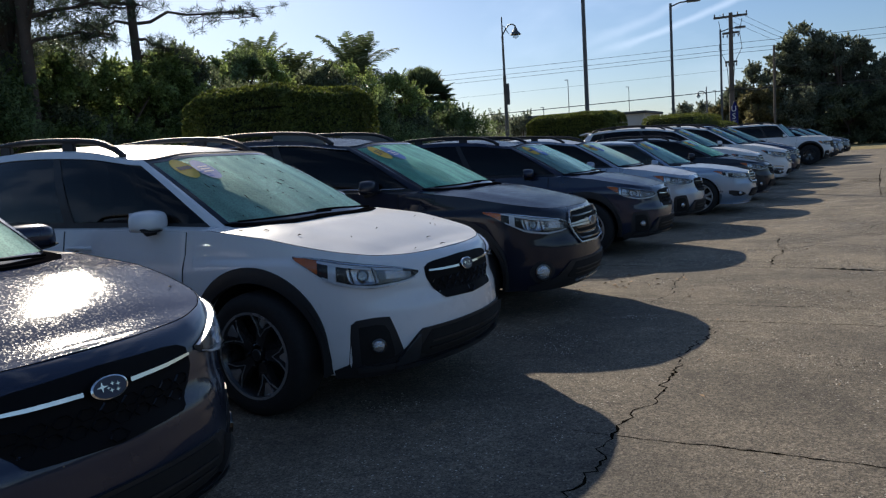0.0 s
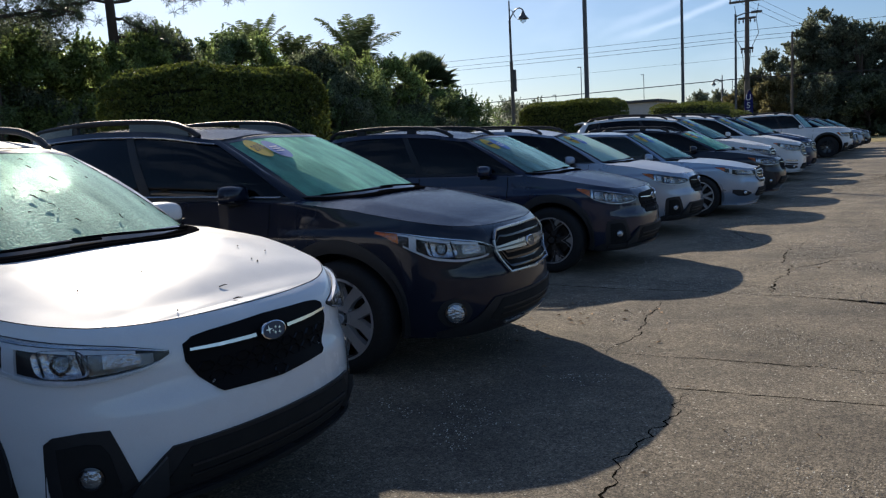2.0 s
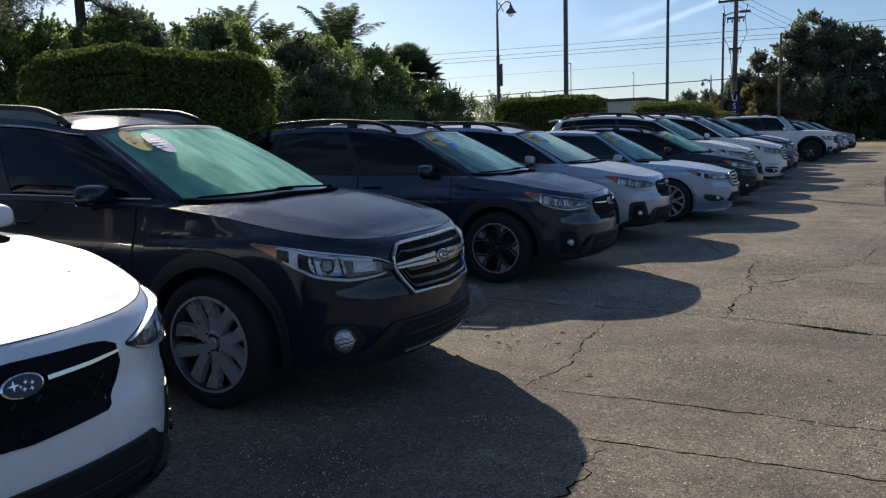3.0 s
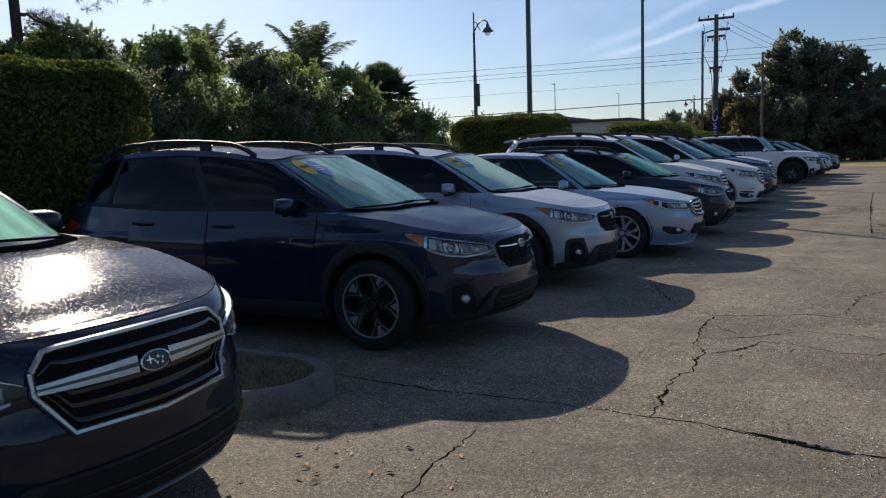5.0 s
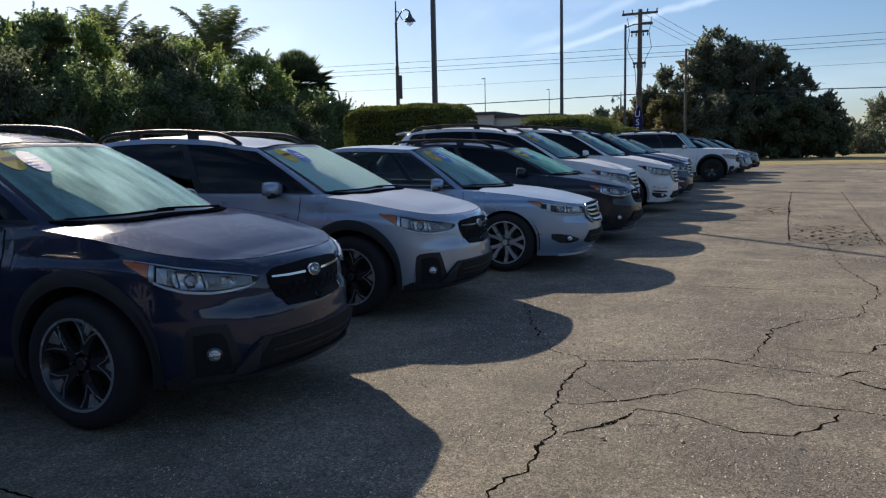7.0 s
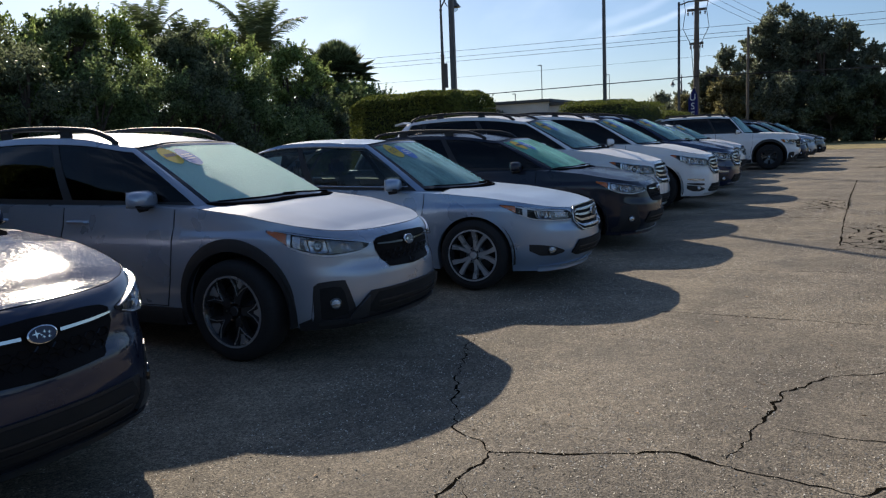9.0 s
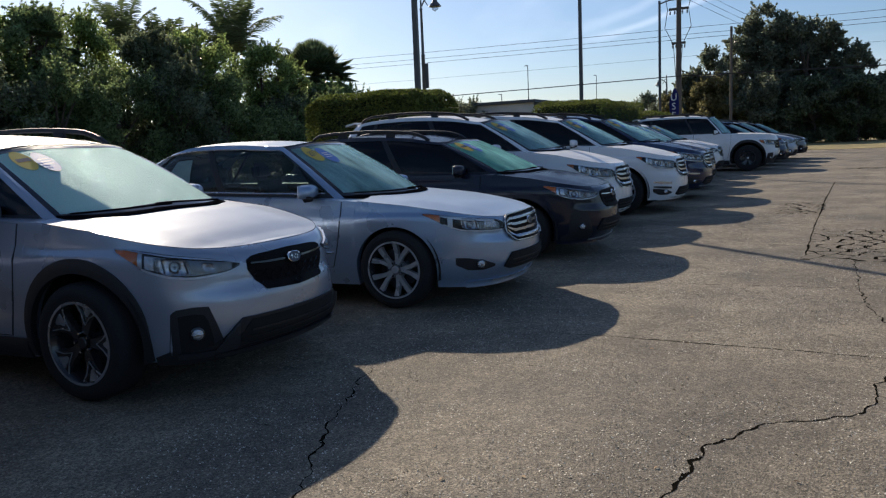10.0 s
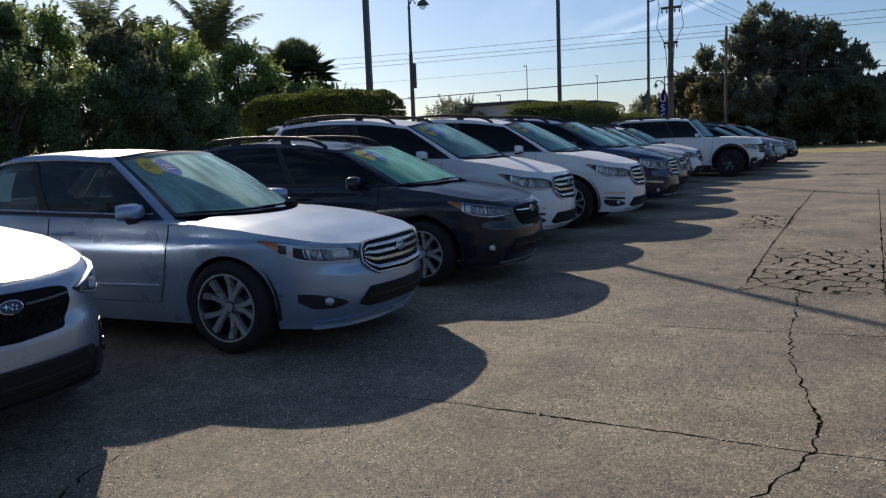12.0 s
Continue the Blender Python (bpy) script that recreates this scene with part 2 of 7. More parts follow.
M_BULB = glass("projector_lens", (0.75, 0.8, 0.85), dew=0.25, dew_color=(0.8, 0.8, 0.8))
M_SIDEGLASS = glass("tinted_side_glass", (0.20, 0.22, 0.23))
M_CLEARSIDE = glass("clear_side_glass", (0.72, 0.78, 0.76))
# windshield dew: bright mint colours include the glow of scattered sun and sky
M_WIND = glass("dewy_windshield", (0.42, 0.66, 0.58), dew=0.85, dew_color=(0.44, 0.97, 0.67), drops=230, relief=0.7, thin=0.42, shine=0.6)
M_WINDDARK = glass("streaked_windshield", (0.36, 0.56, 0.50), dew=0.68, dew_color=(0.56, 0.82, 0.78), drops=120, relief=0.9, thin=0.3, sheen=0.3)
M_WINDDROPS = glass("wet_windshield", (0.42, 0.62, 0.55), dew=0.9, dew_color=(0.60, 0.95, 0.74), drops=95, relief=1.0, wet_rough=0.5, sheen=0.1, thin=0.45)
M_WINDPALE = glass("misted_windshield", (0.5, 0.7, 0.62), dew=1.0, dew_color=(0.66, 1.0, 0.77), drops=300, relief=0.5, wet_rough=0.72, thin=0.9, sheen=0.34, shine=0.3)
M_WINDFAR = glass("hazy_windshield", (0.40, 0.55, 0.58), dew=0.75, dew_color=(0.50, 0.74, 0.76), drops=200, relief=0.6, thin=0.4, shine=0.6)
M_REARGLASS = glass("rear_glass", (0.3, 0.34, 0.33))
M_SEAT = material("seat_cloth", (0.035, 0.035, 0.038), 0.9, spread=0.3)
M_CABIN = material("cabin_plastic", (0.03, 0.03, 0.032), 0.7, spread=0.2)
M_DARK = material("dark_underside", (0.008, 0.008, 0.008), 0.95, spread=0.2)
M_YELLOW = material("yellow_sticker", (0.72, 0.50, 0.05), 0.5, spread=0.12)
M_BLUE = material("blue_sticker", (0.08, 0.2, 0.55), 0.5, spread=0.12)
M_WHITE = material("white_print", (0.8, 0.8, 0.8), 0.5, spread=0.05)
M_INK = material("dark_print", (0.04, 0.05, 0.09), 0.5, spread=0.1)
M_TWIG = material("dry_twig", (0.05, 0.035, 0.02), 0.8, spread=0.3)
M_BADGE = material("badge_blue", (0.012, 0.02, 0.06), 0.35, 0.1, coat=0.25, spread=0.1)

P_GREY = paint("paint_dark_grey", (0.026, 0.031, 0.058), 0.4)
P_WHITE = paint("paint_white", (0.76, 0.77, 0.78), 0.0, 0.3)
P_BLACK = paint("paint_black", (0.008, 0.011, 0.024), 0.0, coat=0.7)
P_NAVY = paint("paint_dark_blue_grey", (0.015, 0.021, 0.050), 0.35)
P_SILVER = paint("paint_silver", (0.35, 0.39, 0.47), 0.55)
P_ICE = paint("paint_ice_silver", (0.31, 0.39, 0.52), 0.55)
P_BLUE = paint("paint_blue", (0.012, 0.022, 0.065), 0.45)
P_GRAPHITE = paint("paint_graphite", (0.10, 0.11, 0.12), 0.6)

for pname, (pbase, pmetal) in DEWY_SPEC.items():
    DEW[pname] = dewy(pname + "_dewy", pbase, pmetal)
M_GRILLE = material("grille_black", (0.005, 0.005, 0.006), 0.7, spread=0.2, spec=0.12)
M_COWL = material("matt_black", (0.006, 0.006, 0.007), 1.0, spread=0.2, spec=0.0)
M_LAMPDARK = material("lamp_bezel", (0.012, 0.013, 0.015), 0.4, 0.0, coat=0.0, spec=0.2, spread=0.3)


# mesh helpers
def mesh_part(name, verts, faces, mat, parent=None, label="", angle=38, merge=0.0):
    me = bpy.data.meshes.new(name)
    me.from_pydata([tuple(map(float, v)) for v in verts], [], faces)
    if merge:
        bm = bmesh.new()
        bm.from_mesh(me)
        bmesh.ops.remove_doubles(bm, verts=bm.verts, dist=merge)
        bm.to_mesh(me)
        bm.free()
    me.shade_smooth()
    me.set_sharp_from_angle(angle=radians(angle))
    me.materials.append(mat)
    ob = new(name, me)
    ob.parent = parent
    if label:
        ob["label"] = label
    return ob


def part(name, bm, mat, parent=None, label="", angle=38):
    me = bpy.data.meshes.new(name)
    bm.to_mesh(me)
    bm.free()
    me.shade_smooth()
    me.set_sharp_from_angle(angle=radians(angle))
    me.materials.append(mat)
    ob = new(name, me)
    ob.parent = parent
    if label:
        ob["label"] = label
    return ob


def share(ob, m, parent=None):
    """Another object on the same mesh."""
    o = new(ob.name.split(".")[0], ob.data)
    o.parent = parent if parent else ob.parent
    o.matrix_basis = m
    if "label" in ob:
        o["label"] = ob["label"]
    return o


def thing(name, m, label, category, group="", kind=""):
    e = new(name)
    e.empty_display_size = 0.2
    e.matrix_world = m
    return tagged(e, label, category, group, kind)


def box(bm, x0, x1, y0, y1, z0, z1, bevel=0.0, m=None):
    r = bmesh.ops.create_cube(bm, size=1)
    vs = r["verts"]
    for v in vs:
        v.co = Vector((x0 + (v.co.x + 0.5) * (x1 - x0), y0 + (v.co.y + 0.5) * (y1 - y0), z0 + (v.co.z + 0.5) * (z1 - z0)))
    if bevel:
        es = list({e for v in vs for e in v.link_edges})
        r = bmesh.ops.bevel(bm, geom=es, offset=bevel, segments=2, affect="EDGES")
        vs = list({v for f in r["faces"] for v in f.verts} | {v for v in vs if v.is_valid})
    if m:
        for v in vs:
            v.co = m @ v.co
    return vs


def tube(points, radii, sides=8, cap=True):
    """Vertices and faces of a round tube along points."""
    pts = [Vector(p) for p in points]
    vs, fs = [], []
    ref = Vector((0.31, 0.17, 0.93))
    for i, p in enumerate(pts):
        d = (pts[min(i + 1, len(pts) - 1)] - pts[max(i - 1, 0)]).normalized()
        a = d.cross(ref)
        a = (a if a.length > 1e-3 else d.cross(Vector((1, 0, 0)))).normalized()
        b = d.cross(a)
        r = radii[i] if isinstance(radii, (list, tuple)) else radii
        for k in range(sides):
            t = 2 * math.pi * k / sides
            vs.append(p + (a * math.cos(t) + b * math.sin(t)) * r)
    for i in range(len(pts) - 1):
        for k in range(sides):
            k2 = (k + 1) % sides
            fs.append((i * sides + k, i * sides + k2, (i + 1) * sides + k2, (i + 1) * sides + k))
    if cap:
        fs.append(tuple(range(sides))[::-1])
        fs.append(tuple(range((len(pts) - 1) * sides, len(pts) * sides)))
    return vs, fs


def joined(lists):
    vs, fs = [], []
    for v, f in lists:
        o = len(vs)
        vs += list(v)
        fs += [tuple(i + o for i in q) for q in f]
    return vs, fs


def lathe(profile, sides=40, axis="y"):
    """Profile of (radius, along) turned round the y axis."""
    vs, fs = [], []
    for r, a in profile:
        for k in range(sides):
            t = 2 * math.pi * k / sides
            vs.append((r * math.cos(t), a, r * math.sin(t)) if axis == "y" else (r * math.cos(t), r * math.sin(t), a))
    for i in range(len(profile) - 1):
        for k in range(sides):
            k2 = (k + 1) % sides
            fs.append((i * sides + k, i * sides + k2, (i + 1) * sides + k2, (i + 1) * sides + k))
    return vs, fs


def rise(y):
    """Height of the lot, which climbs slightly away from the start."""
    return 0.0085 * max(0.0, min(y, 70) - 15) if y < 70 else 0.4675


def spline(keys, n):
    """Catmull-Rom through the keys, n steps a span."""
    k = np.array(keys, float)
    k = np.vstack([2 * k[0] - k[1], k, 2 * k[-1] - k[-2]])
    out = []
    for i in range(1, len(k) - 2):
        for j in range(n):
            t = j / n
            a, b, c, d = k[i - 1], k[i], k[i + 1], k[i + 2]
            out.append(0.5 * (2 * b + (c - a) * t + (2 * a - 5 * b + 4 * c - d) * t * t + (3 * b - 3 * c + d - a) * t ** 3))
    out.append(k[-2])
    return np.array(out)


# cars: x forward from the front axle, y to the left, z up
CROSS = dict(
    plan=[(0.915, 0), (0.895, 0.25), (0.825, 0.49), (0.67, 0.68), (0.45, 0.79), (0.1, 0.86), (-0.5, 0.882), (-1.4, 0.885),
          (-2.3, 0.885), (-2.9, 0.868), (-3.3, 0.80), (-3.48, 0.64), (-3.54, 0.32), (-3.55, 0)],
    top=[(-3.6, 1.10), (-3.0, 1.10), (-2.2, 1.06), (-1.2, 1.05), (-0.7, 1.05), (-0.3, 1.03), (0.1, 0.982), (0.45, 0.91), (0.7, 0.865), (0.85, 0.85), (0.95, 0.845)],
    bottom=[(-3.6, 0.36), (-3.1, 0.30), (-2.2, 0.235), (-0.5, 0.225), (0.5, 0.235), (0.95, 0.23)],
    side=[(0.2, 0.06), (0.3, 0.025), (0.42, 0.012), (0.55, 0.006), (0.66, 0.0), (0.80, 0.002), (0.845, 0.006), (0.875, 0.026), (0.92, 0.032), (1.0, 0.046), (1.1, 0.07), (1.3, 0.09)],
    front=[(0.2, 0.13), (0.27, 0.06), (0.36, 0.01), (0.46, 0.0), (0.56, 0.008), (0.60, 0.013), (0.628, 0.042), (0.70, 0.048), (0.78, 0.065), (0.83, 0.10), (0.86, 0.14), (1.0, 0.2)],
    rear=[(0.2, 0.10), (0.35, 0.02), (0.5, 0.0), (0.62, 0.01), (0.72, 0.05), (0.95, 0.06), (1.12, 0.10), (1.3, 0.12)],
    base=[(-0.08, 0, 1.045), (-0.105, 0.42, 1.035), (-0.345, 0.705, 1.03), (-1.12, 0.785, 1.05), (-2.05, 0.80, 1.065), (-2.85, 0.78, 1.085), (-3.22, 0.70, 1.10), (-3.40, 0.38, 1.10), (-3.44, 0, 1.10)],
    roof=[(-0.97, 0, 1.495), (-0.983, 0.34, 1.492), (-1.11, 0.587, 1.464), (-1.58, 0.615, 1.54), (-2.2, 0.62, 1.572), (-2.75, 0.60, 1.552), (-3.02, 0.53, 1.515), (-3.12, 0.30, 1.53), (-3.15, 0, 1.535)],
    wb=2.665, R=0.347, arch=0.415, half=0.775, crown=0.04, cowl=-0.33, rim=0.245,
    doors=[(-0.48, -1.56), (-1.575, -2.45)], glass=[(2.07, 3.42), (3.52, 4.82), (4.92, 5.55)], trunk=None)


def derive(over, wb, back, width, low, high, **more):
    """A longer, wider or taller car of the same make-up."""
    def fx(x):
        if x > 0:
            return x * over / 0.915
        if x > -2.665:
            return x * wb / 2.665
        return -wb + (x + 2.665) * back / 0.885
    def fz(z):
        return z if z < 0.25 else (0.25 + (z - 0.25) * (low - 0.25) / 0.78 if z < 1.03 else low + (z - 1.03) * (high - low) / 0.515)
    d = dict(CROSS)
    d["plan"] = [(fx(x), y * width / 0.885) for x, y in CROSS["plan"]]
    d["top"] = [(fx(x), fz(z)) for x, z in CROSS["top"]]
    d["bottom"] = [(fx(x), z) for x, z in CROSS["bottom"]]
    for k in ("side", "front", "rear"):
        d[k] = [(fz(z), o) for z, o in CROSS[k]]
    for k in ("base", "roof"):
        d[k] = [(fx(x), y * width / 0.885, fz(z)) for x, y, z in CROSS[k]]
    d["doors"] = [(fx(a), fx(b)) for a, b in CROSS["doors"]]
    d["wb"], d["half"], d["cowl"] = wb, width - 0.11, fx(CROSS["cowl"])
    d["fz"] = fz
    d.update(more)
    return d


CROSS["fz"] = lambda z: z
OUTBACK = derive(0.975, 2.745, 1.10, 0.915, 1.08, 1.60, R=0.36, arch=0.425, rim=0.262)
COMPACT = derive(0.90, 2.67, 0.87, 0.88, 0.98, 1.455, R=0.325, arch=0.385, rim=0.235)
LARGE = derive(0.98, 2.89, 1.12, 0.96, 1.17, 1.745, R=0.385, arch=0.455, rim=0.27)
TRUCKISH = derive(0.89, 2.79, 1.15, 0.955, 1.20, 1.78, R=0.405, arch=0.50, rim=0.24, crown=0.03)
TRUCKISH["top"] = [(-4.0, 1.20), (-2.5, 1.20), (-0.9, 1.19), (-0.5, 1.17), (0.1, 1.15), (0.6, 1.12), (0.95, 1.06)]
TRUCKISH["front"] = [(0.2, 0.22), (0.4, 0.12), (0.5, 0.02), (0.62, 0.0), (0.7, 0.03), (0.95, 0.05), (1.06, 0.10), (1.2, 0.2)]
TRUCKISH["base"] = [(-0.55, 0, 1.17), (-0.62, 0.38, 1.17), (-0.80, 0.78, 1.18), (-1.3, 0.83, 1.19), (-2.1, 0.84, 1.19), (-3.1, 0.83, 1.2), (-3.62, 0.78, 1.2), (-3.78, 0.4, 1.2), (-3.8, 0, 1.2)]
TRUCKISH["roof"] = [(-1.12, 0, 1.76), (-1.16, 0.3, 1.755), (-1.28, 0.64, 1.73), (-1.7, 0.67, 1.77), (-2.3, 0.68, 1.78), (-3.1, 0.67, 1.77), (-3.42, 0.62, 1.74), (-3.52, 0.3, 1.75), (-3.54, 0, 1.76)]
SEDAN = derive(0.965, 2.75, 1.08, 0.905, 0.955, 1.44, R=0.335, arch=0.366, rim=0.245)
SEDAN["top"] = [(-4.0, 1.0), (-3.4, 1.02), (-2.6, 0.995), (-1.2, 0.955), (-0.7, 0.94), (-0.3, 0.915), (0.1, 0.875), (0.45, 0.82), (0.75, 0.765), (0.9, 0.745), (1.0, 0.74)]
SEDAN["base"] = [(-0.18, 0, 0.945), (-0.28, 0.38, 0.94), (-0.60, 0.755, 0.95), (-1.18, 0.80, 0.96), (-2.1, 0.80, 0.985), (-2.85, 0.77, 1.0), (-3.22, 0.68, 1.015), (-3.34, 0.38, 1.03), (-3.38, 0, 1.035)]
SEDAN["roof"] = [(-1.13, 0, 1.45), (-1.16, 0.30, 1.445), (-1.28, 0.595, 1.415), (-1.75, 0.61, 1.445), (-2.2, 0.61, 1.445), (-2.45, 0.59, 1.41), (-2.68, 0.51, 1.36), (-2.76, 0.28, 1.375), (-2.78, 0, 1.38)]
SEDAN["glass"] = [(2.07, 3.62), (3.72, 5.1), (5.18, 5.55)]
SEDAN["bottom"] = [(-4.0, 0.3), (-3.2, 0.24), (-2.3, 0.19), (-0.5, 0.19), (0.5, 0.175), (1.0, 0.17)]
COMPACT["bottom"] = [(-4.0, 0.3), (-3.2, 0.24), (-2.3, 0.19), (-0.5, 0.19), (0.5, 0.175), (1.0, 0.17)]
SEDAN["doors"] = [(-0.50, -1.68), (-1.70, -2.62)]
SEDAN["trunk"] = -3.22


class Skin:
    """The outer skin of a car as a function of the way round it from the middle of the nose, and the height."""

    def __init__(self, d):
        self.d = d
        k = d["plan"]
        pts = spline([(k[1][0], -k[1][1])] + k + [(k[-2][0], -k[-2][1])], 14)
        pts = pts[14:-14]
        self.p = pts
        seg = np.linalg.norm(np.diff(pts, axis=0), axis=1)
        self.s = np.concatenate([[0], np.cumsum(seg)])
        tg = np.gradient(pts, axis=0)
        tg /= np.linalg.norm(tg, axis=1)[:, None]
        self.n = np.stack([tg[:, 1], -tg[:, 0]], 1)
        self.n[0], self.n[-1] = (1, 0), (-1, 0)
        self.long = self.s[-1]
        t, b = np.array(sorted(d["top"])), np.array(sorted(d["bottom"]))
        self.T = lambda x: np.interp(x, t[:, 0], t[:, 1])
        self.B = lambda x: np.interp(x, b[:, 0], b[:, 1])
        self.tab = {q: np.array(d[q]) for q in ("side", "front", "rear")}

    def low(self, x):
        """Bottom edge with the wheel arches."""
        z = self.B(x)
        for c in (0.0, -self.d["wb"]):
            if abs(x - c) < self.d["arch"]:
                z = max(z, self.d["R"] + math.sqrt(self.d["arch"] ** 2 - (x - c) ** 2))
        return z

    def inset(self, z, nx):
        f = {q: np.interp(z, a[:, 0], a[:, 1]) for q, a in self.tab.items()}
        w = min(1.0, nx * nx)
        return w * (f["front"] if nx > 0 else f["rear"]) + (1 - w) * f["side"]

    def at(self, s, z, side=1, off=0.0):
        sgn = side if s >= 0 else -side
        s = abs(s)
        x, y = np.interp(s, self.s, self.p[:, 0]), np.interp(s, self.s, self.p[:, 1])
        nx, ny = np.interp(s, self.s, self.n[:, 0]), np.interp(s, self.s, self.n[:, 1])
        o = self.inset(z, nx) - off
        return (x - nx * o, sgn * (y - ny * o), z)

    def s_at(self, x):
        return float(np.interp(-x, -self.p[:, 0], self.s))


def sheet(fn, nu, nv):
    """Vertices and quads of fn(u, v) over the unit square."""
    vs = [fn(i / nu, j / nv) for i in range(nu + 1) for j in range(nv + 1)]
    w = nv + 1
    fs = [(i * w + j, (i + 1) * w + j, (i + 1) * w + j + 1, i * w + j + 1) for i in range(nu) for j in range(nv)]
    return vs, fs


def plate(fn, nu, nv, flip=False):
    """A closed plate: fn(u, v, k) gives the outer (k=1) and inner (k=0) skin."""
    a, fa = sheet(lambda u, v: fn(u, v, 1), nu, nv)
    b, fb = sheet(lambda u, v: fn(u, v, 0), nu, nv)
    n, w = len(a), nv + 1
    rim = [i * w for i in range(nu + 1)] + [nu * w + j for j in range(1, nv + 1)] + [i * w + nv for i in range(nu - 1, -1, -1)] + [j for j in range(nv - 1, 0, -1)]
    fs = list(fa) + [tuple(i + n for i in f[::-1]) for f in fb]
    for i, j in zip(rim, rim[1:] + rim[:1]):
        fs.append((j, i, i + n, j + n))
    if flip:
        fs = [f[::-1] for f in fs]
    return a + b, fs


def lerp_table(t, u):
    t = np.array(t, float)
    s = t[0, 0] + (t[-1, 0] - t[0, 0]) * u
    return s, np.interp(s, t[:, 0], t[:, 1]), np.interp(s, t[:, 0], t[:, 2])


def skin_patch(sk, table, side, off, depth, nu=14, nv=5):
    """A plate on the skin between two heights given along the way round."""
    def fn(u, v, k):
        s, z0, z1 = lerp_table(table, u)
        return sk.at(s, z0 + (z1 - z0) * v, side, off if k else off - depth)
    return plate(fn, nu, nv, side < 0)


def wheel_parts(parent, d, x, side, style):
    R, r = d["R"], d["rim"]
    w = 0.115
    prof = [(r - 0.012, -w + 0.02), (r + 0.004, -w), (r + 0.03, -w - 0.004), (R - 0.055, -w - 0.006), (R - 0.02, -w + 0.006), (R - 0.004, -w + 0.03), (R, -w + 0.06),
            (R, w - 0.06), (R - 0.004, w - 0.03), (R - 0.02, w - 0.006), (R - 0.055, w), (r, w - 0.01)]
    hub = new("wheel")
    hub.parent = parent
    hub.matrix_basis = pose(x, side * d["half"], R, 0, 0, 0 if side < 0 else 180) @ pose(0, 0, 0, 0, (x * 37) % 60)
    vs, fs = lathe(prof, 44)
    tyre = mesh_part("tyre", vs, fs, M_RUBBER, hub)
    # barrel and lip
    vs, fs = lathe([(r - 0.012, -w + 0.022), (r + 0.002, -w + 0.004), (r - 0.006, -w + 0.002), (r - 0.016, -w + 0.012), (r - 0.03, -0.02), (r - 0.04, 0.07), (0.06, 0.075), (0.0, 0.075)], 44)
    mesh_part("rim", vs, fs, M_DARKALLOY, hub)
    if style != "dark":
        vs, fs = lathe([(r - 0.014, -w + 0.0), (r + 0.001, -w + 0.0), (r + 0.001, -w + 0.004), (r - 0.007, -w + 0.005), (r - 0.006, -w)], 44)
        mesh_part("rim_lip", vs, fs, M_MACHINED if style == "black" else M_SILVER, hub, "bright machined rim lip")
    vs, fs = lathe([(0.0, -w + 0.026), (0.03, -w + 0.026), (0.034, -w + 0.03), (0.034, 0.03), (0.075, -w + 0.042), (0.08, 0.02)], 24)
    mesh_part("hub_cap", vs, fs, M_DARKALLOY if style == "black" else M_SILVER, hub)

    def spoke(a, w0, w1, r0, r1, y0, y1, thick, skew=0.0):
        q = []
        for rr, ww, yy, sk_ in ((r0, w0, y0, 0), (r0 + (r1 - r0) * 0.5, (w0 + w1) / 2 * 0.92, y0 - 0.006, skew / 2), (r1, w1, y1, skew)):
            for sx, dy in ((-1, thick), (-0.8, 0), (0.8, 0), (1, thick)):
                t = a + sk_
                px, pz = rr * math.cos(t) - sx * ww * math.sin(t), rr * math.sin(t) + sx * ww * math.cos(t)
                q.append((px, yy + dy, pz))
        f = [(i * 4 + j, i * 4 + j + 1, i * 4 + j + 5, i * 4 + j + 4) for i in range(2) for j in range(3)]
        return q, f

    face = -w + 0.022
    if style == "black":
        for k in range(5):
            a = 2 * math.pi * k / 5
            vs, fs = joined([spoke(a, 0.030, 0.034, 0.05, r - 0.012, face + 0.022, face + 0.008, 0.04),
                             spoke(a, 0.028, 0.020, 0.05, r - 0.012, face + 0.02, face, 0.04, 0.29), spoke(a, 0.028, 0.020, 0.05, r - 0.012, face + 0.02, face, 0.04, -0.29)])
            sp = mesh_part("spoke", vs, fs, M_DARKALLOY, hub)
            vs, fs = joined([spoke(a, 0.0018, 0.0045, 0.11, r - 0.012, face + 0.006, face - 0.003, 0.006, g) for g in (-0.37, 0.37)])
            mesh_part("machined_edge", vs, fs, M_MACHINED, sp)
            vs, fs = spoke(a, 0.010, 0.050, r * 0.66, r - 0.016, face + 0.012, face + 0.003, 0.01)
            mesh_part("machined_face", vs, fs, M_MACHINED, sp)
    else:
        nn, ww, pair = {"ten": (5, 0.018, 0.205), "twin": (5, 0.031, 0.27), "dark": (6, 0.03, 0.12)}[style]
        for k in range(nn):
            a = 2 * math.pi * k / nn
            vs, fs = joined([spoke(a + g * 0.45, ww, ww * 1.5, 0.045, r - 0.012, face + 0.024, face, 0.035, g) for g in (-pair, pair)])
            mesh_part("spoke", vs, fs, M_DARKALLOY if style == "dark" else M_SILVER, hub)
    for k in range(5):
        a = 2 * math.pi * (k + 0.5) / 5
        vs, fs = lathe([(0, -0.012), (0.007, -0.012), (0.009, 0.01)], 8)
        c = mesh_part("lug_nut", vs, fs, M_CHROME, hub)
        c.location = (0.057 * math.cos(a), face + 0.012, 0.057 * math.sin(a))
    # brake disc behind
    vs, fs = lathe([(0.0, 0.0), (r - 0.07, 0.0), (r - 0.07, 0.02), (0, 0.02)], 28)
    mesh_part("brake_disc", vs, fs, M_DARKALLOY, hub)
    return hub


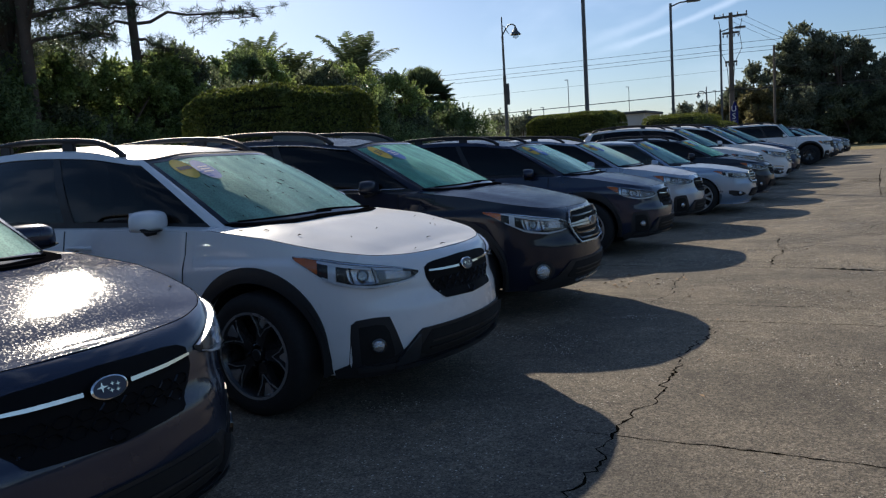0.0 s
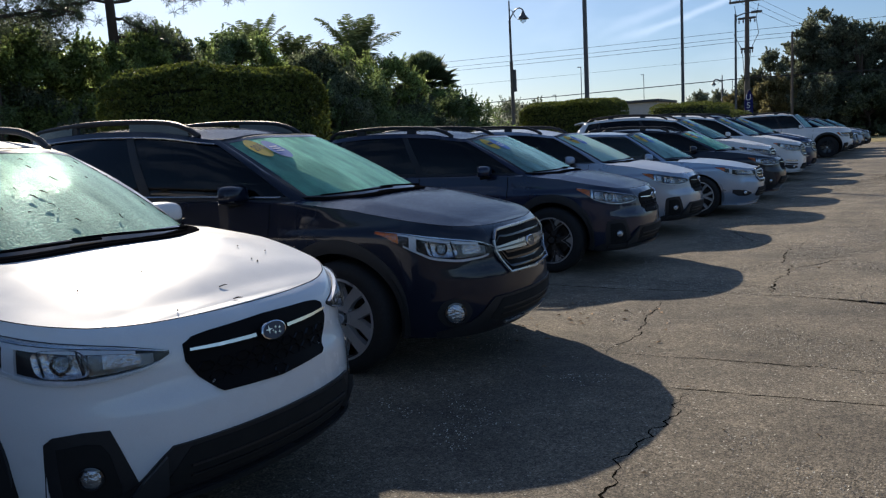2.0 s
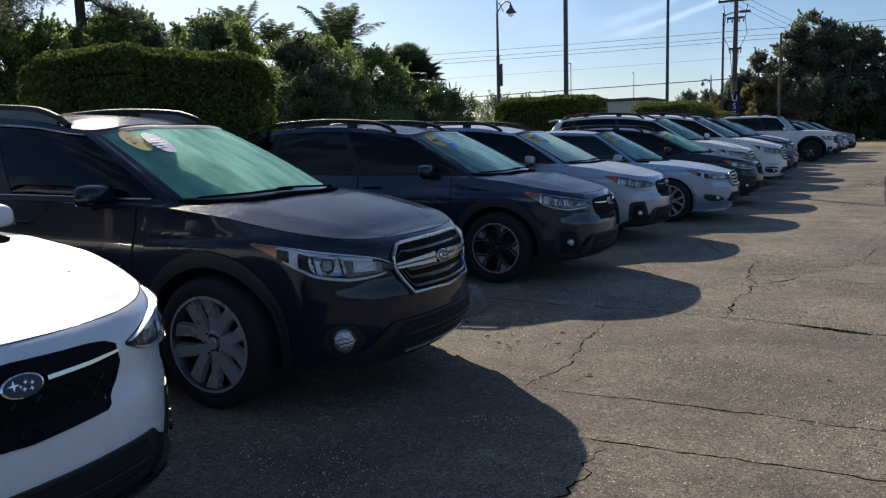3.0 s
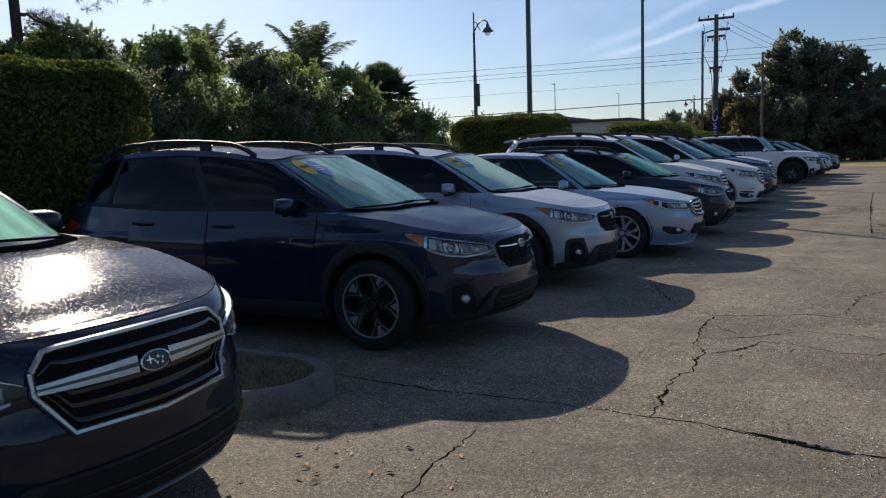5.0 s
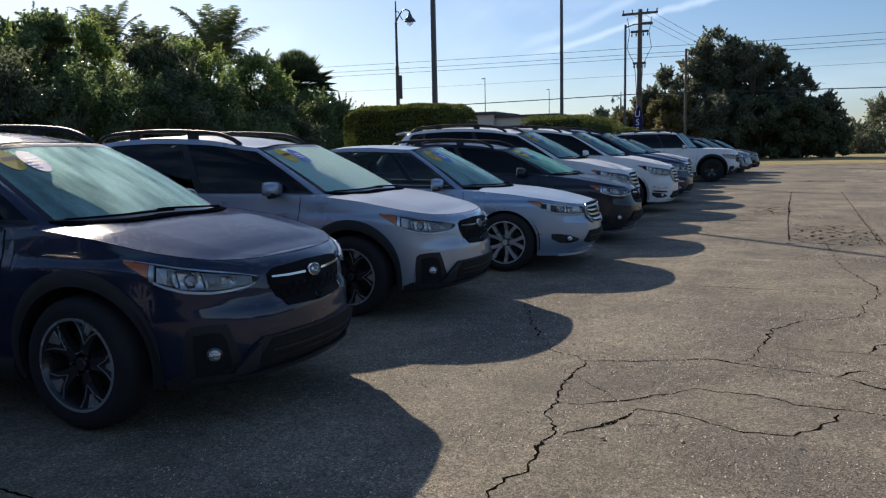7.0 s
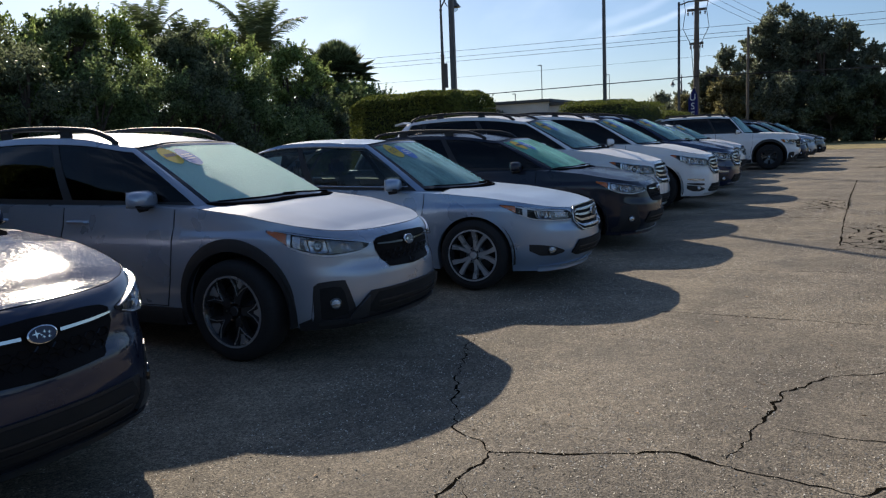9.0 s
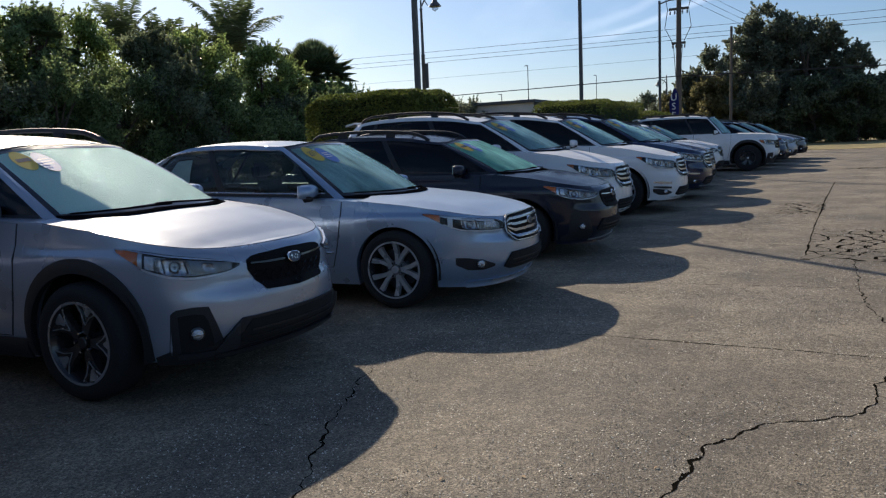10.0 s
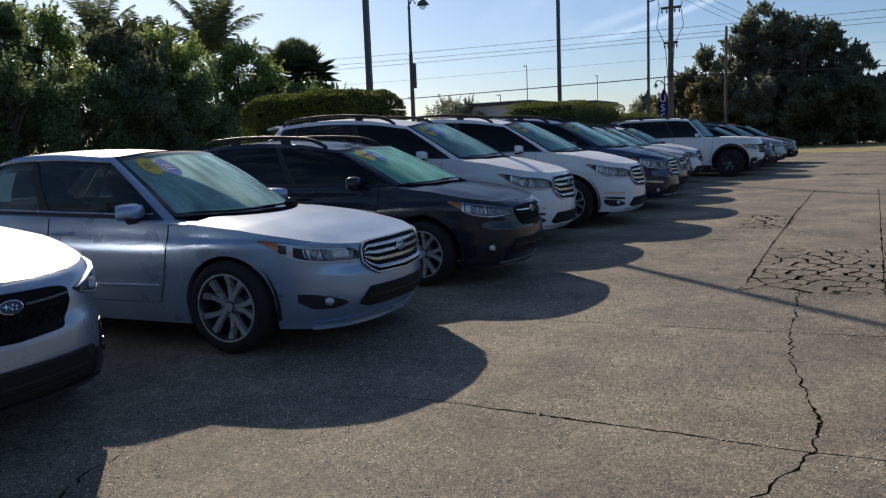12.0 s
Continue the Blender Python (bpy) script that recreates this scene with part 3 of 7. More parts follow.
def badge_part(sk, s, z, w, h, off, parent, mat=None):
    vs, fs = [], []
    rings = [(1.0, -0.006), (1.0, 0.003), (0.9, 0.005)]
    for q, o in rings:
        for k in range(28):
            t = 2 * math.pi * k / 28
            vs.append(sk.at(s + w * q * math.cos(t), z + h * q * math.sin(t), 1, off + o))
    for i in range(2):
        for k in range(28):
            fs.append((i * 28 + k, i * 28 + (k + 1) % 28, (i + 1) * 28 + (k + 1) % 28, (i + 1) * 28 + k))
    b = mesh_part("badge", vs, fs, M_CHROME, parent, "chrome oval badge with a blue field")
    vs = [sk.at(s + w * 0.91 * math.cos(2 * math.pi * k / 28), z + h * 0.91 * math.sin(2 * math.pi * k / 28), 1, off + 0.004) for k in range(28)]
    mesh_part("badge_field", vs, [tuple(range(28))], M_BADGE, b)
    sp = []
    for sx, sz, q in ((-0.42, 0.18, 0.34), (0.12, 0.28, 0.16), (0.42, 0.12, 0.16), (0.02, -0.28, 0.16), (0.36, -0.34, 0.16), (-0.12, -0.02, 0.12)):
        ring = [sk.at(s + w * (sx + q * (0.9 if k % 2 == 0 else 0.25) * math.cos(math.pi * k / 4)), z + h * (sz + q * 1.6 * (0.9 if k % 2 == 0 else 0.25) * math.sin(math.pi * k / 4)), 1, off + 0.0065) for k in range(8)]
        sp.append((ring, [tuple(range(8))]))
    mesh_part("badge_emblem", *joined(sp), M_CHROME, b)
    return b


def build_car(d, m, col, label, category, wheels="black", pane=None, cladding=True, rails=True, face="wing", stickers=True, clear_side=False,
              debris=0, led=False, year="", group="parked row of cars"):
    car = thing("parked_car", m, label, category, group)
    sk = Skin(d)
    fz = d["fz"]
    NL = 18
    S = sk.s
    xs = sk.p[:, 0]
    # dense steps round the outline, finer at the arches
    st = list(S)
    for c in (0.0, -d["wb"]):
        a = d["arch"]
        st += [sk.s_at(c + a * math.cos(t)) for t in np.linspace(0.02, math.pi - 0.02, 26)]
        st += [sk.s_at(c + a * 1.002), sk.s_at(c - a * 1.002)]
    st = sorted(st)
    cols = []
    for s in st:
        x = float(np.interp(s, S, xs))
        b, t = sk.low(x), float(sk.T(x))
        col_ = [(s, b + 0.012, -0.07), (s, b, -0.012)] + [(s, b + (t - b) * (j / NL), 0.0) for j in range(NL + 1)] + [(s, t + (0.006 if x < d["cowl"] else 0.001), -0.02 if x < d["cowl"] else -0.003), (s, t + 0.012 if x < d["cowl"] else t - 0.004, -0.13 if -d["wb"] - 0.6 < x < d["cowl"] else -0.045)]
        cols.append(col_)
    lists = []
    for side in (1, -1):
        vs = [sk.at(s, z, side, o) for c in cols for s, z, o in c]
        w = NL + 5
        fs = [(i * w + j, (i + 1) * w + j, (i + 1) * w + j + 1, i * w + j + 1) for i in range(len(cols) - 1) for j in range(w - 1)]
        if side < 0:
            fs = [f[::-1] for f in fs]
        lists.append((vs, fs))
    vs, fs = joined(lists)
    shell = mesh_part("body_shell", vs, fs, col, car, merge=0.0008)

    # hood: rows across from edge to edge
    def deck(i0, i1, crown, rows, name, lift=0.003, ridge=0.0, rim=0.0215):
        ss = np.linspace(i0, i1, rows)
        x_edge = float(np.interp(i0, S, xs))
        NV = 20
        vs, fs = [], []
        for s in ss:
            x = float(np.interp(s, S, xs))
            t = float(sk.T(x))
            ex, ey, _ = sk.at(s, t, 1, -rim)
            for j in range(NV + 1):
                q = 1 - 2 * j / NV
                f = 1 - abs(q) ** 2.2
                rg = ridge * math.exp(-((abs(q) - 0.66) / 0.07) ** 2) * min(1, abs(x - x_edge) / 0.6)
                e0 = min(1.0, abs(x - x_edge) / 0.55)
                grow = e0 * e0 * (3 - 2 * e0)
                vs.append((ex, ey * q, t + lift + crown * f * (0.12 + 0.88 * grow) + rg))
        w = NV + 1
        for i in range(rows - 1):
            for j in range(NV):
                fs.append((i * w + j, (i + 1) * w + j, (i + 1) * w + j + 1, i * w + j + 1))
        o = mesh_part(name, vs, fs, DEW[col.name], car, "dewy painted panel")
        edge = [vs[i * w + 0] for i in range(rows)]
        for sg in (1, -1):
            mesh_part("panel_gap", *tube([(p[0], p[1] * sg, p[2] - 0.0006) for p in edge], 0.0024, 5), M_COWL, o)
        return o
    s_cowl = sk.s_at(d["cowl"])
    hood = deck(0.0, s_cowl, d["crown"], 46, "hood", lift=0.0012, ridge=0.008, rim=0.0038)
    if debris:
        rnd = random.Random(int(m.translation.y * 10))
        bits = []
        hv = hood.data.vertices
        for q in range(debris):
            c = m @ hv[rnd.randint(21 * 12, len(hv) - 1)].co
            a, ln = rnd.uniform(0, 6.28), rnd.uniform(0.008, 0.04)
            e1 = c + Vector((math.cos(a) * ln, math.sin(a) * ln, 0.006))
            bits.append(tube([c + Vector((0, 0, 0.003)), (c + e1) / 2 + Vector((0, 0, 0.004)), e1], [0.002, 0.003, 0.001], 4))
        tagged(mesh_part("fallen_twigs", *joined(bits), M_TWIG), "dry twigs and needles lying on a car hood", "twigs", kind="stuff")
    if d["trunk"]:
        deck(sk.long, sk.s_at(d["trunk"]), 0.035, 26, "trunk_lid")

    # greenhouse
    gb, gr = d["base"], d["roof"]
    def around(k):
        return spline([(k[1][0], -k[1][1], k[1][2])] + k + [(k[-2][0], -k[-2][1], k[-2][2])], 16)[16:-16]
    lo, hi = around(gb), around(gr)
    par = np.linspace(0, 8, len(lo))
    def gh(s, v, side=1, off=0.0):
        sg = side if s >= 0 else -side
        s = abs(s)
        a = np.array([np.interp(s, par, lo[:, i]) for i in range(3)])
        b = np.array([np.interp(s, par, hi[:, i]) for i in range(3)])
        a2 = np.array([np.interp(min(s + 0.05, 8), par, lo[:, i]) for i in range(3)]) - np.array([np.interp(max(s - 0.05, 0), par, lo[:, i]) for i in range(3)])
        if s < 0.05 or s > 7.95:
            a2 = np.array([0, 1.0 if s < 1 else -1.0, 0])
        n = np.cross(b - a, a2)
        n = n / max(np.linalg.norm(n), 1e-6)
        n = -n if n[2] < 0 else n
        p = a + (b - a) * v + n * ((0.014 if s < 1.95 else 0.028) * math.sin(math.pi * min(max(v, 0), 1)) + off)
        return (p[0], sg * p[1], p[2])
    def tile(s0, s1, v0, v1, off, depth, side, nu=8, nv=8):
        def fn(u, v, k):
            s = s0 + (s1 - s0) * u
            return gh(s, v0 + (v1 - v0) * v, side, off if k else off - depth)
        return plate(fn, nu, nv, side > 0)
    g = d["glass"]
    V0, V1 = 0.07, 0.90
    frame_bits, dark_bits = [], []
    for side in (1, -1):
        frame_bits += [tile(1.90, g[0][0], -0.06, 1.0, 0.004, 0.05, side, 3, 10), tile(g[0][0], 6.2, V1, 1.0, 0.004, 0.05, side, 26, 2),
                       tile(g[2][1], 6.2, -0.06, V1, 0.004, 0.05, side, 5, 10)]
        dark_bits += [tile(g[0][1], g[1][0], V0, V1, 0.0, 0.03, side, 2, 8), tile(g[1][1], g[2][0], V0, V1, 0.0, 0.03, side, 2, 8), tile(g[0][0], g[2][1], -0.06, V0, 0.005, 0.03, side, 24, 2)]
    for s0, s1, v0, v1 in ((6.2, 8, -0.06, 0.06), (6.2, 8, 0.9, 1.0)):
        for side in (1, -1):
            frame_bits.append(tile(s0, s1, v0, v1, 0.004, 0.03, side, 8, 2))
    for side in (1, -1):
        dark_bits.append(tile(0, 1.90, -0.06, 0.02, 0.002, 0.02, side, 8, 2))
        dark_bits.append(tile(0, 1.90, 0.97, 1.0, 0.002, 0.02, side, 8, 2))
    mesh_part("cabin_frame", *joined(frame_bits), col, car)
    mesh_part("window_trim", *joined(dark_bits), M_BLACK, car, "black window trim")
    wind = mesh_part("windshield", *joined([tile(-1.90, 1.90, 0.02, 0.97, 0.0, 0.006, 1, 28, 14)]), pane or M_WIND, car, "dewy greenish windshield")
    band = [tile(a, b_, 0.02, 0.97, 0.0015, 0.003, s_, 2, 14) for a, b_ in ((1.80, 1.90),) for s_ in (1, -1)] + [tile(-1.8, 1.8, 0.02, 0.075, 0.0015, 0.003, 1, 20, 2), tile(-1.8, 1.8, 0.935, 0.97, 0.0015, 0.003, 1, 20, 2)]
    if debris:
        rnd = random.Random(int(m.translation.y * 10) + 5)
        bits = []
        for q in range(debris * 2):
            s0, v0, a, ln = rnd.uniform(-1.5, 1.6), rnd.uniform(0.12, 0.86), rnd.uniform(0, 6.28), rnd.uniform(0.02, 0.07)
            pts = [Vector(gh(s0 + math.cos(a) * ln * e, v0 + math.sin(a) * ln * 0.9 * e + 0.01 * math.sin(3 * e), 1, 0.009)) for e in (0, 0.5, 1)]
            bits.append(tube([m @ p for p in pts], [0.0012, 0.0026, 0.001], 4))
        tagged(mesh_part("fallen_twigs", *joined(bits), M_TWIG), "dry twigs and needles stuck to a wet windshield", "twigs", kind="stuff")
    mesh_part("glass_border", *joined(band), M_GLOSSBLACK, wind, "black printed border of the windshield")
    sg = M_SIDEGLASS
    for side in (1, -1):
        for a, b in g:
            mesh_part("side_window", *tile(a, b, V0, V1, -0.004, 0.005, side, 8, 8), M_CLEARSIDE if clear_side else sg, car)
    if clear_side:
        mesh_part("price_sheet", *tile(4.15, 4.62, 0.22, 0.74, -0.014, 0.002, -1, 3, 3), M_WHITE, car, "white paper sheet inside the rear side window")
    mesh_part("rear_window", *joined([tile(6.2, 8, 0.06, 0.9, 0.0, 0.006, s_, 8, 8) for s_ in (1, -1)]), M_REARGLASS, car)
    # roof
    vs, fs = [], []
    NV, rows = 14, len(hi)
    for i in range(rows):
        for j in range(NV + 1):
            q = 1 - 2 * j / NV
            e = min(1.0, (hi[0][0] - hi[i][0]) / 0.5, (hi[i][0] - hi[-1][0]) / 0.4)
            e = e * e * (3 - 2 * e)
            vs.append((hi[i][0], hi[i][1] * q, hi[i][2] + 0.004 + 0.035 * (1 - q * q) * e))
    fs = [(i * (NV + 1) + j, (i + 1) * (NV + 1) + j, (i + 1) * (NV + 1) + j + 1, i * (NV + 1) + j + 1) for i in range(rows - 1) for j in range(NV)]
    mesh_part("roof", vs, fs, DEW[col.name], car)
    # shark-fin aerial
    ax, az = hi[-1][0] + 0.32, hi[-1][2] + 0.02
    fin = [(ax - 0.09 + 0.16 * u, w_ * (1 - abs(2 * u - 0.7)) * (1 - v), az + v * 0.055 * max(0.0, 1 - 1.15 * u)) for w_ in (0.018, -0.018) for v in (0, 0.5, 1) for u in (0, 0.25, 0.5, 0.75, 1)]
    mesh_part("roof_aerial", fin, [(k * 15 + i * 5 + j, k * 15 + i * 5 + j + 1, k * 15 + i * 5 + j + 6, k * 15 + i * 5 + j + 5) for k in (0, 1) for i in (0, 1) for j in range(4)], col, car)
    if not d["trunk"]:
        # spoiler over the rear glass
        vs, fs = plate(lambda u, v, k: ((hi[-1][0] + 0.06 - 0.20 * v), (u - 0.5) * 1.1 * (1 - 0.08 * v), hi[-1][2] + 0.0 - 0.035 * v + (0.022 if k else -0.012)), 10, 3)
        mesh_part("roof_spoiler", vs, fs, col, car)
    if rails:
        for side in (1, -1):
            pts = []
            for q in np.linspace(2.35, 5.75, 22):
                p = gh(q, 1.0, side)
                e = (q - 2.35) / 3.4
                lift = 0.06 * min(1.0, math.sin(math.pi * e) * 2.6) ** 0.6 if 0 < e < 1 else 0.0
                pts.append((p[0], p[1] * 0.95, p[2] + 0.012 + lift))
            rail = mesh_part("roof_rail", *tube(pts, 0.021, 8), M_BLACK, car)
            if d is OUTBACK:
                # solid fairings where the rail meets the roof
                for i0, i1 in ((1, 7), (13, 20)):
                    vs, fs = plate(lambda u, v, q: (lambda a, b_, f: (a[0] + (b_[0] - a[0]) * f, a[1] + (b_[1] - a[1]) * f + (0.02 if q else -0.02) * (1 - 0.35 * v), (a[2] + (b_[2] - a[2]) * f) * v + (a[2] + (b_[2] - a[2]) * f - 0.085) * (1 - v) + 0.012 * v))(
                        pts[min(20, int(i0 + (i1 - i0) * u))], pts[min(21, int(i0 + (i1 - i0) * u) + 1)], (i0 + (i1 - i0) * u) % 1.0), 12, 3, side < 0)
                    mesh_part("rail_fairing", vs, fs, M_GLOSSBLACK, rail)
            for e in (0.32, 0.66):
                p = pts[int(e * 21)]
                bm = bmesh.new()
                box(bm, p[0] - 0.06, p[0] + 0.06, p[1] - 0.014, p[1] + 0.014, p[2] - 0.075, p[2] - 0.004, 0.006)
                part("rail_foot", bm, M_BLACK, rail)
    # doors
    for side in (1, -1):
        for k, (xa, xb) in enumerate(d["doors"]):
            def fn(u, v, q, o=0.0, grow=0.0):
                xx0, xx1 = xa, xb
                if k == 1:
                    lim = -d["wb"] + d["arch"] + 0.05
                    xx1 = xb if v > 0.55 else max(xb, lim - (lim - xb) * max(0, (v - 0.1)) / 0.45 if lim > xb else xb)
                if k == 0:
                    xx0 = xa - 0.10 * (1 - v) ** 2
                x = xx0 + grow + (xx1 - xx0 - 2 * grow) * u
                zb, zt = fz(0.36) - grow, float(sk.T(x)) - 0.012
                z = zb + (zt - zb) * v
                return sk.at(sk.s_at(x), z, side, (0.006 if not o else 0.002) if q else -0.015)
            mesh_part("door", *plate(lambda u, v, q: fn(u, v, q), 12, 10, side < 0), col, car)
            door = car.children[-1]
            mesh_part("door_seam", *plate(lambda u, v, q: fn(u, v, q, 1.0, 0.006), 12, 10, side < 0), M_DARK, door)
            hx = xb + 0.16
            hz = float(sk.T(hx)) - 0.115
            pts = [sk.at(sk.s_at(hx + q), hz + 0.004 * math.sin(math.pi * (q + 0.09) / 0.18), side, o) for q, o in ((-0.10, 0.004), (-0.085, 0.035), (0, 0.045), (0.085, 0.035), (0.10, 0.004))]
            mesh_part("door_handle", *tube(pts, 0.013, 8), col, door)
    # cladding
    if cladding:
        for side in (1, -1):
            for c in (0.0, -d["wb"]):
                a0 = d["arch"] - 0.012
                def fn(u, v, q):
                    t = -0.28 + (math.pi + 0.56) * u
                    r = a0 + (0.04 + 0.045 * max(0.0, math.sin(t))) * v
                    z = max(d["R"] + r * math.sin(t), 0.24)
                    return sk.at(sk.s_at(c + r * math.cos(t)), z, side, 0.016 - 0.008 * abs(v - 0.5) if q else -0.03)
                mesh_part("wheel_arch_trim", *plate(fn, 36, 3, side > 0), M_BLACK, car, "black plastic arch trim")
            x0, x1 = -d["arch"] - 0.03, -d["wb"] + d["arch"] + 0.03
            def fr(u, v, q):
                x = x0 + (x1 - x0) * u
                z = float(sk.B(x)) - 0.01 + (0.13) * v
                return sk.at(sk.s_at(x), z, side, 0.012 + 0.01 * math.sin(math.pi * v) if q else -0.03)
            mesh_part("rocker_trim", *plate(fr, 20, 4, side < 0), M_BLACK, car, "black plastic sill trim")
    # mirrors
    for side in (1, -1):
        p = gh(2.36 if d is SEDAN or d is TRUCKISH else 2.52, 0.03, side)
        bm = bmesh.new()
        bmesh.ops.create_icosphere(bm, subdivisions=3, radius=1)
        for v in bm.verts:
            v.co.x = 0.10 * math.copysign(abs(v.co.x) ** 0.8, v.co.x) if v.co.x > 0 else 0.03 * math.copysign(abs(v.co.x) ** 0.5, v.co.x)
            v.co.y = (0.132 - 0.012 * v.co.z) * math.copysign(abs(v.co.y) ** 0.6, v.co.y)
            v.co.z = (0.064 + 0.01 * v.co.y * -side) * math.copysign(abs(v.co.z) ** 0.6, v.co.z)
        mir = part("door_mirror", bm, col, car)
        mir.matrix_basis = pose(p[0] - 0.03, p[1] + side * 0.118, p[2] + 0.045, 0, 0, -side * 12)
        vs, fs = plate(lambda u, v, q: (0.045 - 0.085 * u + 0.02 * v, -side * (0.02 + 0.135 * v), -0.05 - 0.075 * v ** 0.8 + (0.022 if q else -0.022) * (1 + 0.6 * v)), 4, 6, side > 0)
        mesh_part("mirror_arm", vs, fs, M_BLACK, mir, "black mirror stalk")
        vs, fs = plate(lambda u, v, q: (0.088 - 0.112 * u, (v - 0.5) * 0.235, -0.036 - 0.026 * math.sin(math.pi * v) ** 0.5 * (0.4 + 0.6 * math.sin(math.pi * min(1, u + 0.15))) - (0.0 if q else 0.006)), 6, 10)
        mesh_part("mirror_base", vs, fs, M_BLACK, mir, "black lower shell of the mirror")
        bm = bmesh.new()
        box(bm, -0.034, -0.029, -0.10, 0.10, -0.055, 0.055)
        part("mirror_glass", bm, M_CHROME, mir)
    # wipers and cowl
    for q, y0, y1 in ((0, 0.55, -0.10), (1, 0.02, -0.62)):
        pts = []
        for e in np.linspace(0, 1, 8):
            y = y0 + (y1 - y0) * e
            s = np.interp(abs(y), [0, gb[1][1], gb[2][1]], [0, 1, 2]) * (1 if y >= 0 else -1)
            pts.append(gh(s, 0.02 + 0.035 * e * (1 - 0.3 * e), 1, 0.02))
        mesh_part("wiper", *tube(pts, 0.0065, 6), M_COWL, car)
    def cowl(u, v, q):
        p = gh(-1.88 + 3.76 * u, 0.03)
        x, y = p[0] - 0.03 + 0.105 * v, p[1] * (1 + 0.02 * v)
        top_ = float(sk.T(x)) + 0.003 + d["crown"] * (1 - min(1.0, abs(y) / (d["half"] + 0.085)) ** 2.2)
        return (x, y, max(top_, p[2] - 0.01) + (0.009 - 0.006 * v if q else -0.012))
    vs, fs = plate(cowl, 24, 4)
    mesh_part("cowl_panel", vs, fs, M_COWL, car)
    # cabin: floor, dash, seats, wheel
    bm = bmesh.new()
    wy = d["half"] - 0.10
    box(bm, -d["wb"] - 0.5, -0.45, -wy, wy, 0.32, 0.40)
    part("cabin_floor", bm, M_CABIN, car)
    zb = gb[2][2]
    bm = bmesh.new()
    box(bm, -1.12, -0.45, -wy + 0.02, wy - 0.02, zb - 0.45, zb - 0.03, 0.05)
    part("dashboard", bm, M_CABIN, car)
    for xx, yy in ((-1.85, 0.36), (-1.85, -0.36), (-2.75, 0.36), (-2.75, -0.36)):
        seat = new("seat")
        seat.parent = car
        seat.location = (xx * d["wb"] / 2.665, yy, 0.4)
        bm = bmesh.new()
        box(bm, -0.05, 0.48, -0.25, 0.25, 0.0, 0.24, 0.06)
        box(bm, -0.16, 0.02, -0.24, 0.24, 0.15, zb - 0.26, 0.06, pose(0, 0, 0, 0, -10))
        part("seat_cushion", bm, M_SEAT, seat)
        bm = bmesh.new()
        box(bm, -0.24, -0.13, -0.13, 0.13, zb - 0.25, zb - 0.05, 0.045, pose(0, 0, 0, 0, -8))
        part("headrest", bm, M_SEAT, seat)
    vs, fs = tube([(0.17 * math.cos(t), 0.17 * math.sin(t), 0) for t in np.linspace(0, 2 * math.pi, 22)], 0.014, 6, False)
    sw = mesh_part("steering_wheel", vs, fs, M_CABIN, car)
    sw.matrix_basis = pose(-1.22, 0.36, zb - 0.06, 0, -65, 0)
    # underside and wheel wells
    bm = bmesh.new()
    box(bm, -d["wb"] - 0.55, 0.55, -wy + 0.04, wy - 0.04, 0.24, 0.30)
    part("underside", bm, M_DARK, car)
    for c in (0.0, -d["wb"]):
        for side in (1, -1):
            a = d["arch"] + 0.03
            y0, y1 = side * (d["half"] - 0.26), side * (d["half"] + 0.06)
            vs, fs = sheet(lambda u, v: (c + a * math.cos(math.pi * (1.15 * u - 0.075)), y0 + (y1 - y0) * v, d["R"] + a * math.sin(math.pi * (1.15 * u - 0.075))), 20, 2)
            inner = [i * 3 for i in range(21)]
            fs.append(tuple(inner))
            mesh_part("wheel_well", vs, fs, M_DARK, car)
            wheel_parts(car, d, c, side, wheels)
    # lamps
    k = d["plan"][0][0] / 0.915
    wk = d["plan"][7][1] / 0.885
    sc = lambda s: s * (0.5 * k + 0.5 * wk)
    if face in ("wing", "hex", "slats"):
        if face == "wing":
            hl = [(0.44, 0.752, 0.764), (0.52, 0.722, 0.785), (0.62, 0.708, 0.806), (0.74, 0.70, 0.826), (0.86, 0.716, 0.846), (0.98, 0.752, 0.866), (1.10, 0.832, 0.882), (1.18, 0.876, 0.888)]
        elif face == "hex":
            hl = [(0.45, 0.70, 0.735), (0.55, 0.675, 0.775), (0.70, 0.665, 0.80), (0.86, 0.69, 0.825), (1.0, 0.76, 0.848), (1.14, 0.835, 0.862), (1.2, 0.855, 0.866)]
        else:
            hl = [(0.47, 0.69, 0.74), (0.55, 0.675, 0.79), (0.72, 0.68, 0.81), (0.90, 0.70, 0.83), (1.02, 0.755, 0.85), (1.15, 0.835, 0.866), (1.2, 0.856, 0.868)]
    else:
        hl = [(0.55, 0.70, 0.80), (0.65, 0.68, 0.815), (0.85, 0.69, 0.825), (1.0, 0.73, 0.83), (1.12, 0.80, 0.835)]
    hl = [(sc(s), fz(a) , fz(b)) for s, a, b in hl]
    def sub(t, a, b, lo_=0.0, hi_=1.0):
        """The part of a table between two shares of its length and of its height."""
        out = []
        for q in np.linspace(a, b, 12):
            s, z0, z1 = lerp_table(t, q)
            out.append((s, z0 + (z1 - z0) * lo_, z0 + (z1 - z0) * hi_))
        return out
